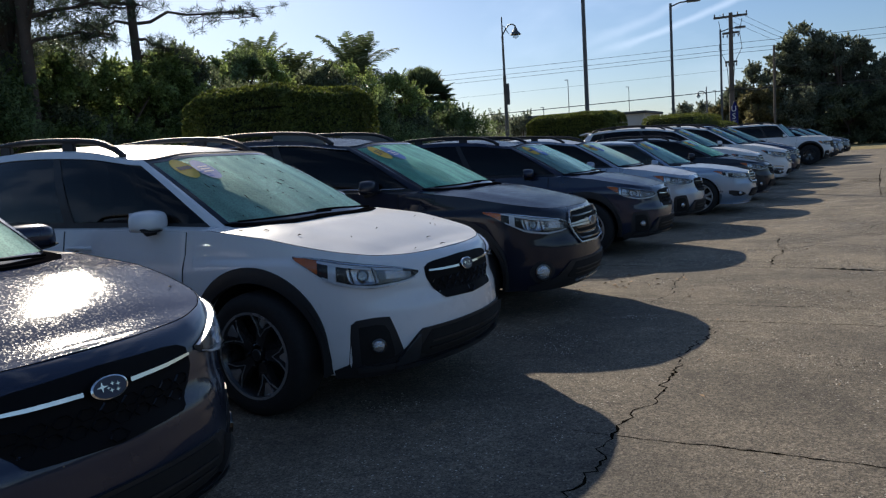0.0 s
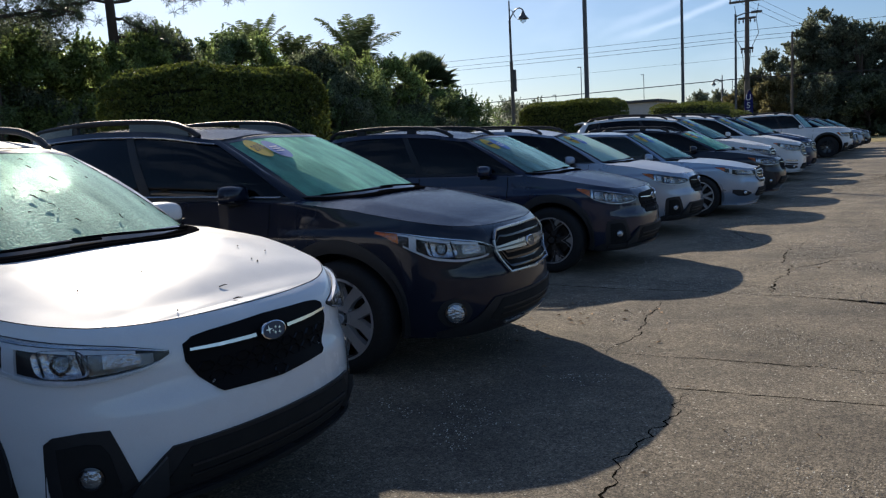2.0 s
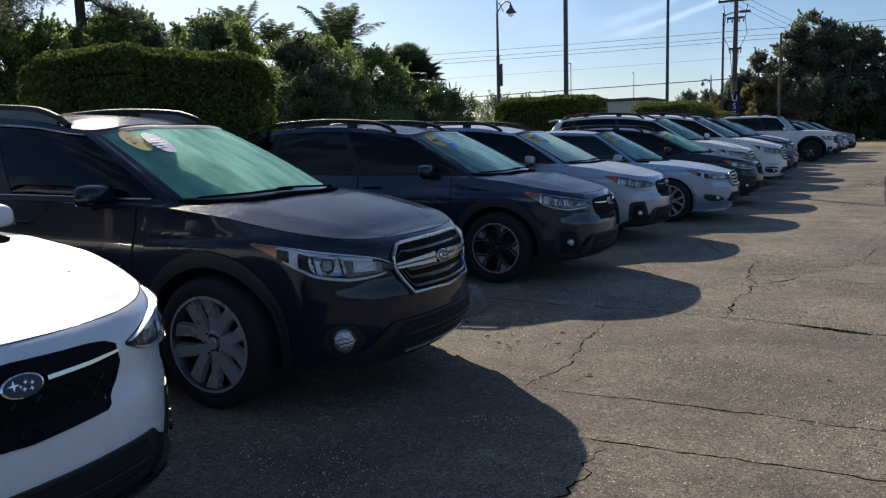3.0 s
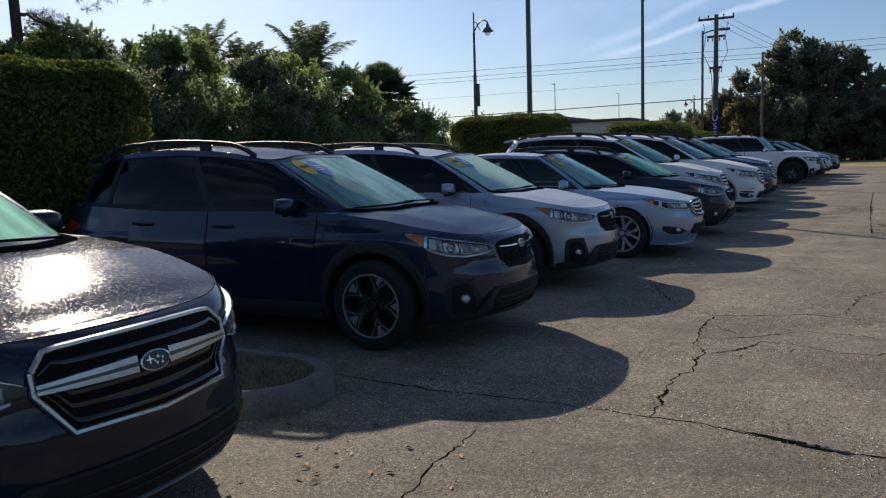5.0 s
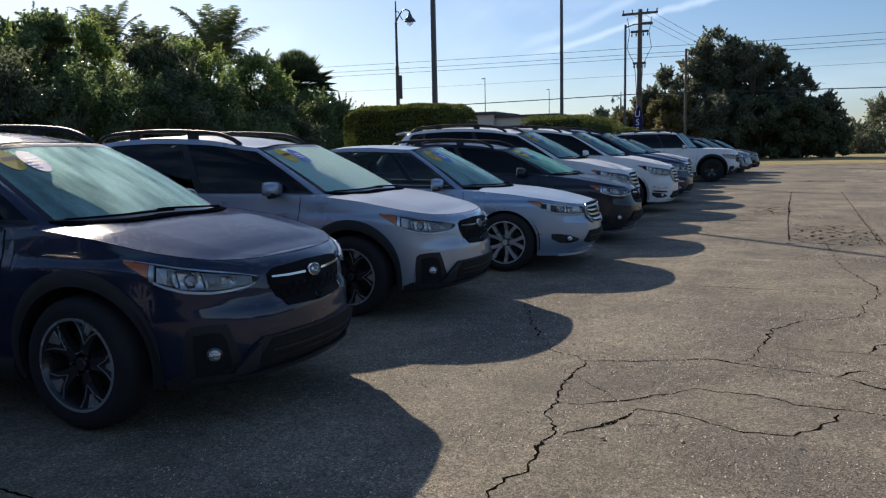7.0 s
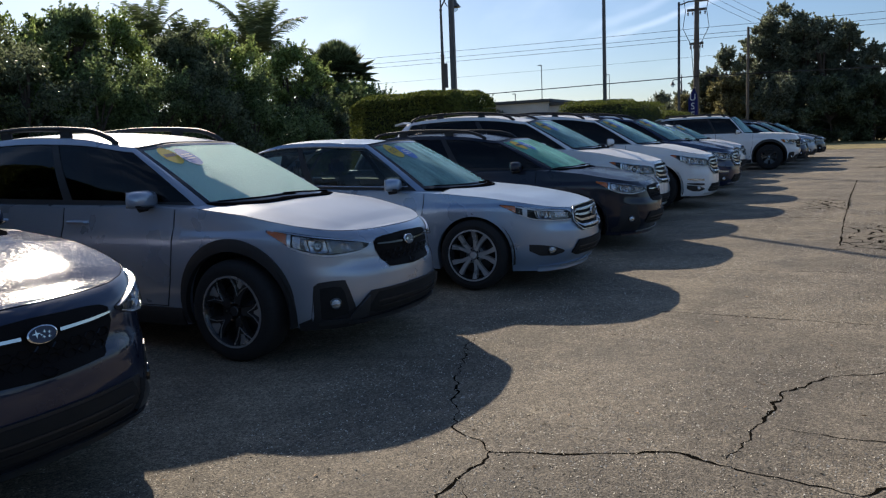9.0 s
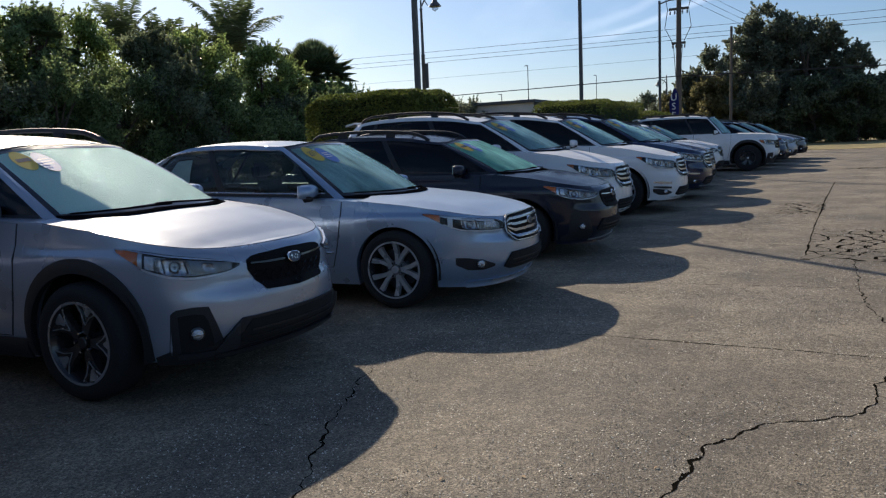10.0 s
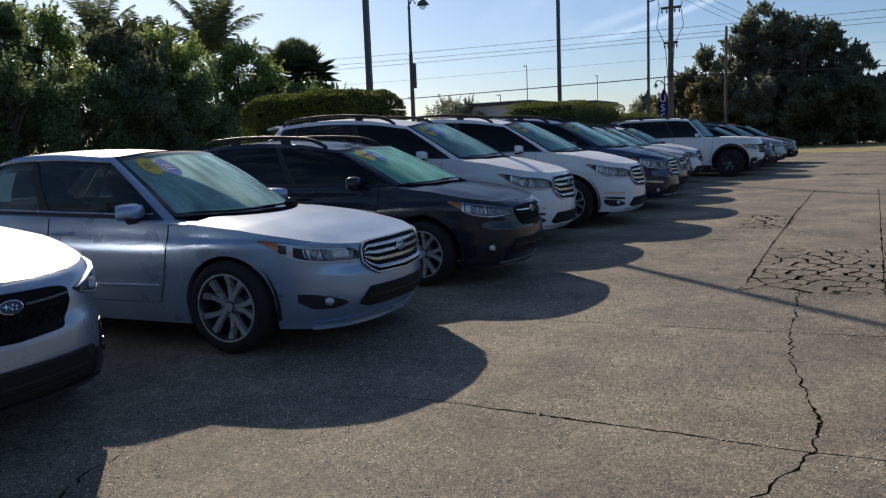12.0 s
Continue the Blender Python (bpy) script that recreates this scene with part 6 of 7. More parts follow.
hedge(-6.1, -4.15, 9.3, 11.8, 2.62, 80000, "tall boxy clipped hedge with sunlit top")
hedge(-6.4, -3.7, 23.3, 24.9, 2.45, 60000, "boxy clipped hedge behind the row")
hedge(-5.8, -3.4, 34.3, 39.6, 2.48, 30000, "low boxy clipped hedge in the distance")
hedge(-5.6, -3.9, 43.5, 47.5, 2.2, 18000, "low boxy clipped hedge near the flag")


def trunk_part(parent, pts, r0, r1, mat=None, name="trunk", sides=9):
    n = len(pts)
    rad = [r0 + (r1 - r0) * i / (n - 1) for i in range(n)]
    return mesh_part(name, *tube(pts, rad, sides), mat or M_BARK, parent)


def broad_tree(x, y, h, spread, n, mat, label, seed, low=0.1, clumps=26, leaf=0.10, group="belt of trees"):
    e = thing("broadleaf_tree", Matrix.Translation((x, y, rise(y))), label, "tree", group)
    rng = np.random.default_rng(seed)
    pts = [(0, 0, -0.1), (0.05 * spread, 0.03, h * 0.2), (-0.03 * spread, 0.05, h * 0.45), (0.02, -0.04, h * 0.75)]
    trunk_part(e, pts, 0.035 * h * 0.6, 0.02 * h * 0.4)
    cs, limbs = [], []
    for k in range(clumps):
        t = rng.uniform(low, 1)
        prof = math.sin(math.pi * min(1, (t * 0.85 + 0.13))) ** 0.6
        a = rng.uniform(0, 2 * math.pi)
        r = spread * prof * rng.uniform(0.35, 1.0)
        c = np.array([r * math.cos(a), r * math.sin(a), h * (0.06 + 0.88 * t)])
        cs.append((c, rng.uniform(0.55, 1.0) * spread * 1.9 / clumps ** 0.5))
        if k % 6 == 0:
            z0 = h * 0.15 + c[2] * 0.35
            limbs.append(tube([(0, 0, z0), (c[0] * 0.5, c[1] * 0.5, (z0 + c[2]) / 2 + 0.1), tuple(c)], [0.012 * h, 0.008 * h, 0.003 * h], 5))
    for q in limbs:
        mesh_part("limb", *q, M_BARK, e)
    per = n // clumps
    ps = []
    for c, r in cs:
        q = rng.normal(size=(per, 3))
        q /= np.linalg.norm(q, axis=1)[:, None]
        q *= (r * rng.uniform(0.15, 1.0, per) ** 0.6 * rng.uniform(0.75, 1.35, per))[:, None]
        q[:, 2] *= 0.85
        ps.append(c + q)
        # leafy shoots that stand out of the clump
        for w_ in range(3):
            d = rng.normal(size=3) * [0.8, 0.8, 0.5] + [0, 0, 0.9]
            d /= np.linalg.norm(d)
            t = rng.uniform(0.55, 1.75, 26)[:, None]
            ps.append(c + d * r * t + rng.normal(0, 0.06 * r, (26, 3)) * (2.1 - t))
    p = np.vstack(ps)
    p[:, 2] = np.maximum(p[:, 2], 0.05)
    vs, fs = leaf_quads(p, leaf, rng)
    leaf_mesh("crown", vs, fs, mat, e)
    return e


rt = random.Random(11)
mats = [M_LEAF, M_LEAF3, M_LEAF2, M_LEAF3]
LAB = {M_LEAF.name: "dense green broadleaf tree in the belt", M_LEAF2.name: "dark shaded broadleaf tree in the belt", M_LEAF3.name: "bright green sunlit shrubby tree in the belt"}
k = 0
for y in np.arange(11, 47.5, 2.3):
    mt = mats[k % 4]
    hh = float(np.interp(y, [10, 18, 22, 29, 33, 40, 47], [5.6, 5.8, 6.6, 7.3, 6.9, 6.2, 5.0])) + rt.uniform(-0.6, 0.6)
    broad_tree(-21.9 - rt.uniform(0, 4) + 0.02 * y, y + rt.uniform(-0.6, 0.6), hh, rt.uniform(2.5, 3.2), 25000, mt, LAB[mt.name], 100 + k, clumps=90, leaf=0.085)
    k += 1
for y in np.arange(12, 48, 2.6):
    broad_tree(-19.6 - rt.uniform(0, 1.2), y, rt.uniform(3.2, 4.8), rt.uniform(1.9, 2.5), 11000, M_LEAF2 if k % 3 == 0 else M_LEAF, "low dark shrub at the foot of the trees", 100 + k, low=0.0, clumps=44, leaf=0.07)
    k += 1
for x, y, h, sp in ((-20.8, 18.0, 5.7, 2.0), (-20.9, 20.1, 5.8, 2.0), (-20.4, 22.3, 5.4, 1.9), (-20.6, 16.0, 5.4, 2.1), (-24.0, 20.05, 5.4, 1.8)):
    broad_tree(x, y, h, sp, 20000, M_LEAF3, LAB[M_LEAF3.name], 260 + k, low=0.0, clumps=70, leaf=0.08)
    k += 1
for x, y, h in ((-19.5, 51, 1.5), (-18, 53, 1.3), (-21.5, 54, 1.7), (-15.5, 52.5, 1.1)):
    broad_tree(x, y, h, 1.3, 1600, M_LEAF3, "low yellow-green shrub beyond the lot", 300 + k, low=0.0, clumps=12, leaf=0.08)
    k += 1


# palms
def feather_palm(x, y, h, rad, label, seed, fronds=22):
    e = thing("feather_palm", Matrix.Translation((x, y, rise(y))), label, "palm")
    rng = np.random.default_rng(seed)
    trunk_part(e, [(0, 0, -0.1), (0.05, 0.02, h * 0.4), (0.0, 0.0, h)], 0.2, 0.12)
    for f in range(fronds):
        a = 2 * math.pi * f / fronds + rng.uniform(-0.25, 0.25)
        el = rng.uniform(0.4, 1.05) if f % 2 else rng.uniform(1.1, 1.48)
        L = rad * rng.uniform(0.85, 1.15)
        pts, p, q = [], np.array([0, 0, h]), el
        bend = rng.uniform(1.0, 1.7) if f % 2 else rng.uniform(0.6, 1.25)
        for k in range(16):
            pts.append(p.copy())
            p = p + np.array([math.cos(a) * math.cos(q), math.sin(a) * math.cos(q), math.sin(q)]) * L / 15
            q -= bend / 15 * (0.3 + 1.3 * k / 15)
        rib = tube([tuple(p) for p in pts], [0.03 * (1 - 0.85 * i / 15) for i in range(16)], 4)
        side = np.array([-math.sin(a), math.cos(a), 0])
        vs, fs = list(rib[0]), list(rib[1])
        for i in range(54):
            t = 0.14 + 0.85 * i / 53
            q = t * 15
            j = min(int(q), 14)
            p = pts[j] + (pts[j + 1] - pts[j]) * (q - j)
            fw = (pts[j + 1] - pts[j]) / np.linalg.norm(pts[j + 1] - pts[j])
            ll = 0.26 * rad * math.sin(math.pi * (0.16 + 0.80 * t)) ** 0.6
            for sg in (1, -1):
                tip = p + side * sg * ll * 0.8 + fw * ll * 0.45 + np.array([0, 0, -0.35 * ll * rng.uniform(0.2, 1.5)])
                wv = fw * 0.03
                mid = (p + tip) / 2 + np.array([0, 0, 0.05 * ll])
                o = len(vs)
                vs += [p - wv, p + wv, mid + wv, tip, mid - wv]
                fs += [(o, o + 1, o + 2, o + 4), (o + 4, o + 2, o + 3)]
        mesh_part("frond", vs, fs, M_PALM, e)
    return e


def fan_palm(x, y, h, rad, label, seed, fans=42, trunk=True):
    e = thing("fan_palm", Matrix.Translation((x, y, rise(y))), label, "palm")
    rng = np.random.default_rng(seed)
    if trunk:
        trunk_part(e, [(0, 0, -0.1), (0.04, 0.05, h * 0.5), (0, 0, h)], 0.22, 0.18)
    for f in range(fans):
        a, el = rng.uniform(0, 2 * math.pi), math.asin(rng.uniform(-0.75, 1))
        d = np.array([math.cos(a) * math.cos(el), math.sin(a) * math.cos(el), math.sin(el)])
        s = rad * rng.uniform(0.5, 0.72)
        base = np.array([0, 0, h]) + d * s
        side = np.cross(d, [0, 0, 1.0])
        side /= max(np.linalg.norm(side), 1e-3)
        nn = np.cross(side, d)
        vs, fs = tube([(0, 0, h), tuple(base)], [0.018, 0.012], 4)
        vs, fs = list(vs), list(fs)
        for q in np.linspace(-1.9, 1.9, 23):
            v = d * math.cos(q * 0.8) + side * math.sin(q * 0.8) * 1.0
            L = rad * 0.58 * (1 - 0.12 * abs(q))
            tip = base + v * L + np.array([0, 0, -0.16 * L]) + nn * 0.05 * L
            wv = np.cross(v, nn)
            wv /= max(np.linalg.norm(wv), 1e-3)
            o = len(vs)
            vs += [base, base + v * L * 0.55 + wv * 0.075, tip, base + v * L * 0.55 - wv * 0.075]
            fs.append((o, o + 1, o + 2, o + 3))
        mesh_part("fan_leaf", vs, fs, M_PALM, e)
    return e


feather_palm(-27.8, 44.9, 6.5, 3.8, "tall feathery palm above the trees", 1, 27)
feather_palm(-34.6, 43.1, 7.3, 3.3, "feathery palm rising behind the trees", 2, 21)
feather_palm(-32.6, 44.4, 6.6, 2.9, "feathery palm rising behind the trees", 3, 19)
feather_palm(-24.8, 17.2, 5.2, 2.2, "feathery palm among the trees", 6, 18)
fan_palm(-24.4, 47.9, 5.3, 2.0, "round dense fan palm at the end of the belt", 4, 140)
fan_palm(-23.1, 23.8, 4.9, 1.5, "fan palm among the trees", 5, 30)
fan_palm(-23.8, 30, 5.6, 1.4, "fan palm among the trees", 8, 30)
broad_tree(-23.1, 48.7, 4.6, 2.2, 9000, M_LEAF2, "dark bush below the fan palm", 77, low=0.0, clumps=30, leaf=0.09)


def pine(x, y, h, label, seed, limbs):
    e = thing("pine_tree", Matrix.Translation((x, y, rise(y))), label, "pine tree")
    rng = np.random.default_rng(seed)
    lean = rng.uniform(-0.25, 0.25)
    trunk_part(e, [(0, 0, -0.1), (lean * 0.3, 0.05, h * 0.3), (lean * 0.6, 0, h * 0.65), (lean, 0.1, h)], 0.24, 0.10, sides=10)
    for z, a, L, up in limbs:
        a = radians(a)
        pts = []
        for t in np.linspace(0, 1, 8):
            pts.append((lean * z / h + math.cos(a) * L * t + rng.normal(0, 0.04), math.sin(a) * L * t + rng.normal(0, 0.04), z + up * L * t - 0.18 * L * t * t + rng.normal(0, 0.05)))
        limb = mesh_part("limb", *tube(pts, [0.075 * (1 - 0.8 * i / 7) for i in range(8)], 6), M_BARK, e)
        cs = []
        for i in range(3, 8):
            for q in range(7):
                cs.append(np.array(pts[i]) + rng.normal(0, 0.34, 3) * [1, 1, 0.7])
        twigs = [tube([pts[rng.integers(4, 8)], tuple(c)], [0.015, 0.006], 4) for c in cs]
        mesh_part("twig_spray", *joined(twigs), M_BARK, limb)
        p, dr = [], []
        for c in cs:
            n = 44
            d = rng.normal(size=(n, 3)) + [0, 0, 0.3]
            d /= np.linalg.norm(d, axis=1)[:, None]
            p.append(c + d * 0.13)
            dr.append(d * 2)
        vs, fs = leaf_quads(np.vstack(p), 0.15, rng, 0.05, droop=np.vstack(dr))
        leaf_mesh("needles", vs, fs, M_NEEDLE, limb)
    return e


pine(-21.9, 22.0, 13.5, "tall slender pine with a long bare limb", 3,
     [(7.25, 41, 4.8, 0.21), (6.7, 45, 1.5, -0.25), (6.0, 60, 2.4, -0.1), (9.4, 60, 4.0, 0.2), (9.6, 200, 3.5, 0.2), (10.4, 20, 4.6, 0.25), (10.8, 130, 3.2, 0.3), (11.6, 280, 3.5, 0.35), (12.3, 70, 3.0, 0.5), (13.0, 180, 2.4, 0.8), (7.2, 230, 1.8, 0.1)])
pine(-19.6, 15.8, 12.5, "dark pine with drooping needle tufts", 4,
     [(6.4, 30, 3.6, 0.2), (7.1, 70, 3.2, 0.15), (7.6, 350, 3.4, 0.1), (8.2, 45, 4.0, 0.1), (8.8, 110, 3.2, 0.2), (9.4, 20, 3.8, 0.2), (10.1, 200, 3.4, 0.25), (11.0, 60, 3.0, 0.4), (11.7, 300, 2.6, 0.5), (12.3, 100, 2.0, 0.8), (5.6, 50, 2.6, 0.3)])
pine(-22.9, 17.2, 11.0, "pine partly hidden in the belt", 5,
     [(5.4, 40, 3.0, 0.2), (6.3, 80, 2.6, 0.15), (7.0, 10, 2.8, 0.1), (7.9, 45, 3.0, 0.1), (8.6, 120, 2.6, 0.2), (9.6, 30, 2.8, 0.3), (10.4, 200, 2.4, 0.5)])

pine(-22.2, 13.4, 12.0, "tall dark pine with dense needles", 9,
     [(4.8, 40, 2.6, 0.2), (5.5, 75, 2.8, 0.2), (6.1, 20, 2.8, 0.15), (6.7, 55, 3.0, 0.15), (7.3, 95, 2.8, 0.2), (7.9, 30, 3.2, 0.15), (8.4, 65, 3.0, 0.2), (9.2, 10, 3.0, 0.25), (10.0, 80, 2.8, 0.3), (11.0, 45, 2.4, 0.5)])
# fine-leaved tree round the dark pine, and shrubs that close the belt from behind
broad_tree(-21.0, 16.4, 12.5, 2.7, 20000, M_FINELEAF, "tall airy tree with very small dark leaves", 41, low=0.36, clumps=120, leaf=0.045)
broad_tree(-21.6, 14.0, 12.0, 2.6, 15000, M_FINELEAF, "tall airy tree with very small dark leaves", 42, low=0.32, clumps=110, leaf=0.045)
for i, y in enumerate(np.arange(9, 31, 2.7)):
    broad_tree(-27.2 - 0.4 * (i % 2), y, 4.6, 2.3, 9000, M_LEAF2, "dark shrub behind the belt of trees", 700 + i, low=0.0, clumps=40, leaf=0.11)
# far group of oaks and pines beyond the lot
far = [(-2.7, 73, 10.5, 2.3, M_OAK), (-3.6, 74, 9.7, 2.2, M_OAK), (-1.9, 74.5, 9.4, 2.4, M_OAK), (0.9, 74.5, 7.6, 2.4, M_OAK), (-1.2, 73, 9.9, 2.1, M_OAK), (-4.2, 73, 9.1, 1.9, M_OAK), (-6.2, 71, 7.2, 2.2, M_OAK), (1.6, 73, 8.6, 1.9, M_OAK), (0.2, 72, 8.8, 2.2, M_OAK),
       (3.2, 72, 6.8, 1.9, M_OAK), (4.9, 71, 4.8, 1.6, M_OAK), (-7.5, 70, 5.4, 1.8, M_OAK), (-5.6, 69, 4.8, 2.4, M_OAKLIGHT), (-8.6, 69.5, 3.8, 1.6, M_OAKLIGHT),
       (-2.5, 69, 4.8, 2.6, M_OAK), (0.8, 69, 4.4, 2.4, M_LEAF2), (3.4, 69, 4.2, 2.2, M_LEAF2), (5.4, 70, 3.0, 1.6, M_LEAF2), (-4.4, 70.5, 3.4, 2.4, M_LEAF2), (-0.8, 70.8, 3.6, 2.4, M_LEAF2), (2.2, 70.8, 3.4, 2.3, M_LEAF2)]
for i, (x, y, h, sp, mt) in enumerate(far):
    broad_tree(x, y, h, sp, 17000, mt, "large grey-green oak in the group across the grass" if h > 6 else "bushy undergrowth below the oaks", 500 + i, low=0.12 if h > 6 else 0.0, clumps=70, leaf=0.105, group="far trees")
for i, (x, y, h, sp) in enumerate([(11.5, 100, 5.6, 3.4), (17, 104, 6.4, 4.2), (23, 106, 7.5, 4.6), (30, 110, 9, 5), (-36, 92, 5.5, 3.2), (-29, 96, 3.6, 2.2), (-22, 118, 6.6, 2.6), (-18.5, 114, 6.4, 2.4), (-15.5, 112, 6.6, 2.4), (-12.6, 112, 6.0, 2.4), (-43, 110, 6, 4), (-50, 115, 7, 5), (9, 94, 2.6, 3.2), (14, 95, 3.0, 3.4), (20, 96, 2.8, 3.6), (26, 97, 3.2, 3.6)]):
    broad_tree(x, y, h, sp, 8000, M_OAK, "distant tree on the skyline", 600 + i, low=0.25 if h > 3.4 else 0.0, clumps=50, leaf=0.14, group="far trees")


# poles
def light_pole(x, y, h, aim, label, arm=1.3):
    e = thing("parking_light_pole", Matrix.Translation((x, y, rise(y))), label, "light pole", "parking lot light poles")
    bm = bmesh.new()
    box(bm, -0.065, 0.065, -0.065, 0.065, 0.0, h, 0.012)
    for v in bm.verts:
        f = 1 - 0.25 * v.co.z / h
        v.co.x *= f
        v.co.y *= f
    part("pole", bm, M_POLE, e)
    vs, fs = lathe([(0.26, 0), (0.26, 0.6), (0.24, 0.64), (0.0, 0.64)], 20, "z")
    mesh_part("footing", vs, fs, M_KERB, e)
    c, s = math.cos(radians(aim)), math.sin(radians(aim))
    mesh_part("arm", *tube([(0, 0, h - 0.15), (c * arm * 0.5, s * arm * 0.5, h - 0.02), (c * arm, s * arm, h)], 0.035, 8), M_POLE, e)
    bm = bmesh.new()
    box(bm, -0.30, 0.30, -0.16, 0.16, -0.05, 0.06, 0.03, Matrix.Translation((c * (arm + 0.2), s * (arm + 0.2), h)) @ pose(0, 0, 0, 0, 0, aim))
    part("lamp_head", bm, M_POLE, e)


light_pole(-5.45, 26.4, 7.95, 20, "dark square light pole rising from the hedge")
light_pole(-5.22, 37.88, 7.55, 8, "square light pole with one arm", 0.8)
light_pole(-5.21, 50.34, 7.65, 8, "slim light pole beside the utility pole", 0.9)


def street_lamp(x, y, h, aim, label, banner=True):
    e = thing("street_lamp", Matrix.Translation((x, y, rise(y))), label, "street lamp", "ornamental street lamps")
    vs, fs = lathe([(0.28, 0), (0.28, 0.5), (0.2, 0.8), (0.16, 1.2), (0.12, h * 0.6), (0.15, h * 0.605), (0.10, h * 0.615), (0.08, h * 0.86), (0.11, h * 0.865), (0.06, h * 0.875), (0.05, h * 0.99), (0.0, h)], 14, "z")
    mesh_part("post", vs, fs, M_POLE, e)
    c, s = math.cos(radians(aim)), math.sin(radians(aim))
    L = h * 0.125
    pts = [(c * L * t, s * L * t, h * 0.875 + h * 0.06 * math.sin(math.pi * t * 0.75)) for t in np.linspace(0, 1, 9)]
    mesh_part("arm", *tube(pts, 0.05, 8), M_POLE, e)
    sc = [(c * L * 0.5 * t, s * L * 0.5 * t, h * 0.93 - h * 0.05 * t * t + 0.1 * math.sin(t * 6)) for t in np.linspace(0, 1, 7)]
    mesh_part("scroll", *tube(sc, 0.03, 6), M_POLE, e)
    p = pts[-1]
    vs, fs = lathe([(0.04, 0.0), (0.10, -0.15), (0.18, -0.35), (0.40, -0.62), (0.42, -0.66), (0.30, -0.64)], 18, "z")
    sh = mesh_part("lamp_shade", vs, fs, M_POLE, e)
    sh.location = p
    sh.scale = (min(1.0, h / 10.5),) * 3
    vs, fs = lathe([(0.24, -0.62), (0.22, -0.85), (0.0, -0.98)], 16, "z")
    gl = mesh_part("lamp_globe", vs, fs, M_BULB, e)
    gl.location = p
    gl.scale = (min(1.0, h / 10.5),) * 3
    if banner:
        bm = bmesh.new()
        box(bm, 0.12, 0.36, -0.03, 0.03, h * 0.42, h * 0.56, 0.01)
        part("banner", bm, M_POLE, e)


street_lamp(-22.65, 57.69, 11.7, -22, "black ornamental street lamp with a bell shade")
street_lamp(-14.76, 96.35, 7.35, 180, "small far ornamental street lamp", False)
for x, y, h in ((-43.6, 129.5, 12.9), (-44.6, 169.6, 13.8), (-47.6, 128.0, 8.6), (-26.0, 165.0, 11.0), (-64.0, 128.0, 9.3)):
    light_pole(x, y, h, 180, "far slim light pole", 0.05)


def utility_pole(x, y, h):
    e = thing("utility_pole", Matrix.Translation((x, y, rise(y))), "weathered wooden utility pole with two crossarms", "utility pole")
    trunk_part(e, [(0, 0, -0.1), (0, 0, h * 0.5), (0.02, 0, h)], 0.2, 0.13, M_GREYWOOD, "pole", 12)
    for z, w_ in ((h - 0.25, 1.1), (h - 1.35, 0.55), (h - 3.3, 0.4)):
        bm = bmesh.new()
        box(bm, -w_, w_, -0.06, 0.06, z - 0.07, z + 0.07, 0.01)
        arm = part("crossarm", bm, M_GREYWOOD, e)
        for q in (-1, -0.45, 0.45, 1):
            vs, fs = lathe([(0.0, 0.0), (0.05, 0.02), (0.03, 0.08), (0.06, 0.12), (0.03, 0.2), (0, 0.22)], 8, "z")
            i = mesh_part("insulator", vs, fs, M_POLE, arm)
            i.location = (q * (w_ - 0.06), 0, z - 0.30 if z < h - 1 else z + 0.06)
    for sx in (-0.75, 0.75):
        mesh_part("jumper_wire", *tube([(sx, -0.1, h - 0.5), (sx * 0.8, -0.15, h - 1.4), (sx * 1.0, -0.18, h - 2.4), (sx * 0.35, -0.2, h - 3.4), (sx * 0.15, -0.2, h - 5.4)], 0.02, 5), M_WIRE, e)


utility_pole(-5.95, 58.58, 9.7)
wp = thing("wooden_pole", Matrix.Translation((-4.05, 66, rise(66))), "thin grey wooden pole before the oaks", "pole")
trunk_part(wp, [(0, 0, -0.1), (0, 0, 4), (0, 0, 7.9)], 0.11, 0.08, M_GREYWOOD, "pole")


def wire(a, b, sag, r, label="thin dark overhead wire across the sky"):
    pts = []
    for t in np.linspace(0, 1, 24):
        p = Vector(a).lerp(Vector(b), t)
        p.z -= sag * 4 * t * (1 - t)
        pts.append(p)
    o = mesh_part("overhead_wire", *tube(pts, r, 5), M_WIRE)
    tagged(o, label, "wire", "overhead wires")


for z0, z1, r in ((12.55, 11.35, 0.02), (11.75, 10.75, 0.02), (11.1, 10.35, 0.02), (8.9, 8.75, 0.012)):
    wire((-120, 88, z0 + 1.3), (-9.5, 88, z1), 0.5, r)
    wire((-9.5, 88, z1), (80, 88, z1 + 2.6), 1.1, r)
wire((-110, 60, 5.6), (-5.95, 58.4, 4.85), 0.5, 0.03, "thick dark overhead cable across the sky")
wire((-5.95, 58.4, 5.3), (-4.05, 66, 5.5), 0.45, 0.03, "thick dark overhead cable across the sky")
wire((-5.95, 58.4, 4.85), (70, 66, 5.0), 0.4, 0.03, "thick dark overhead cable across the sky")
for i in range(3):
    wire((-6.7 + 0.8 * i, 58.6, 10.0 - 0.1 * i), (4.0 + i, 110, 8.5), 0.8, 0.012)


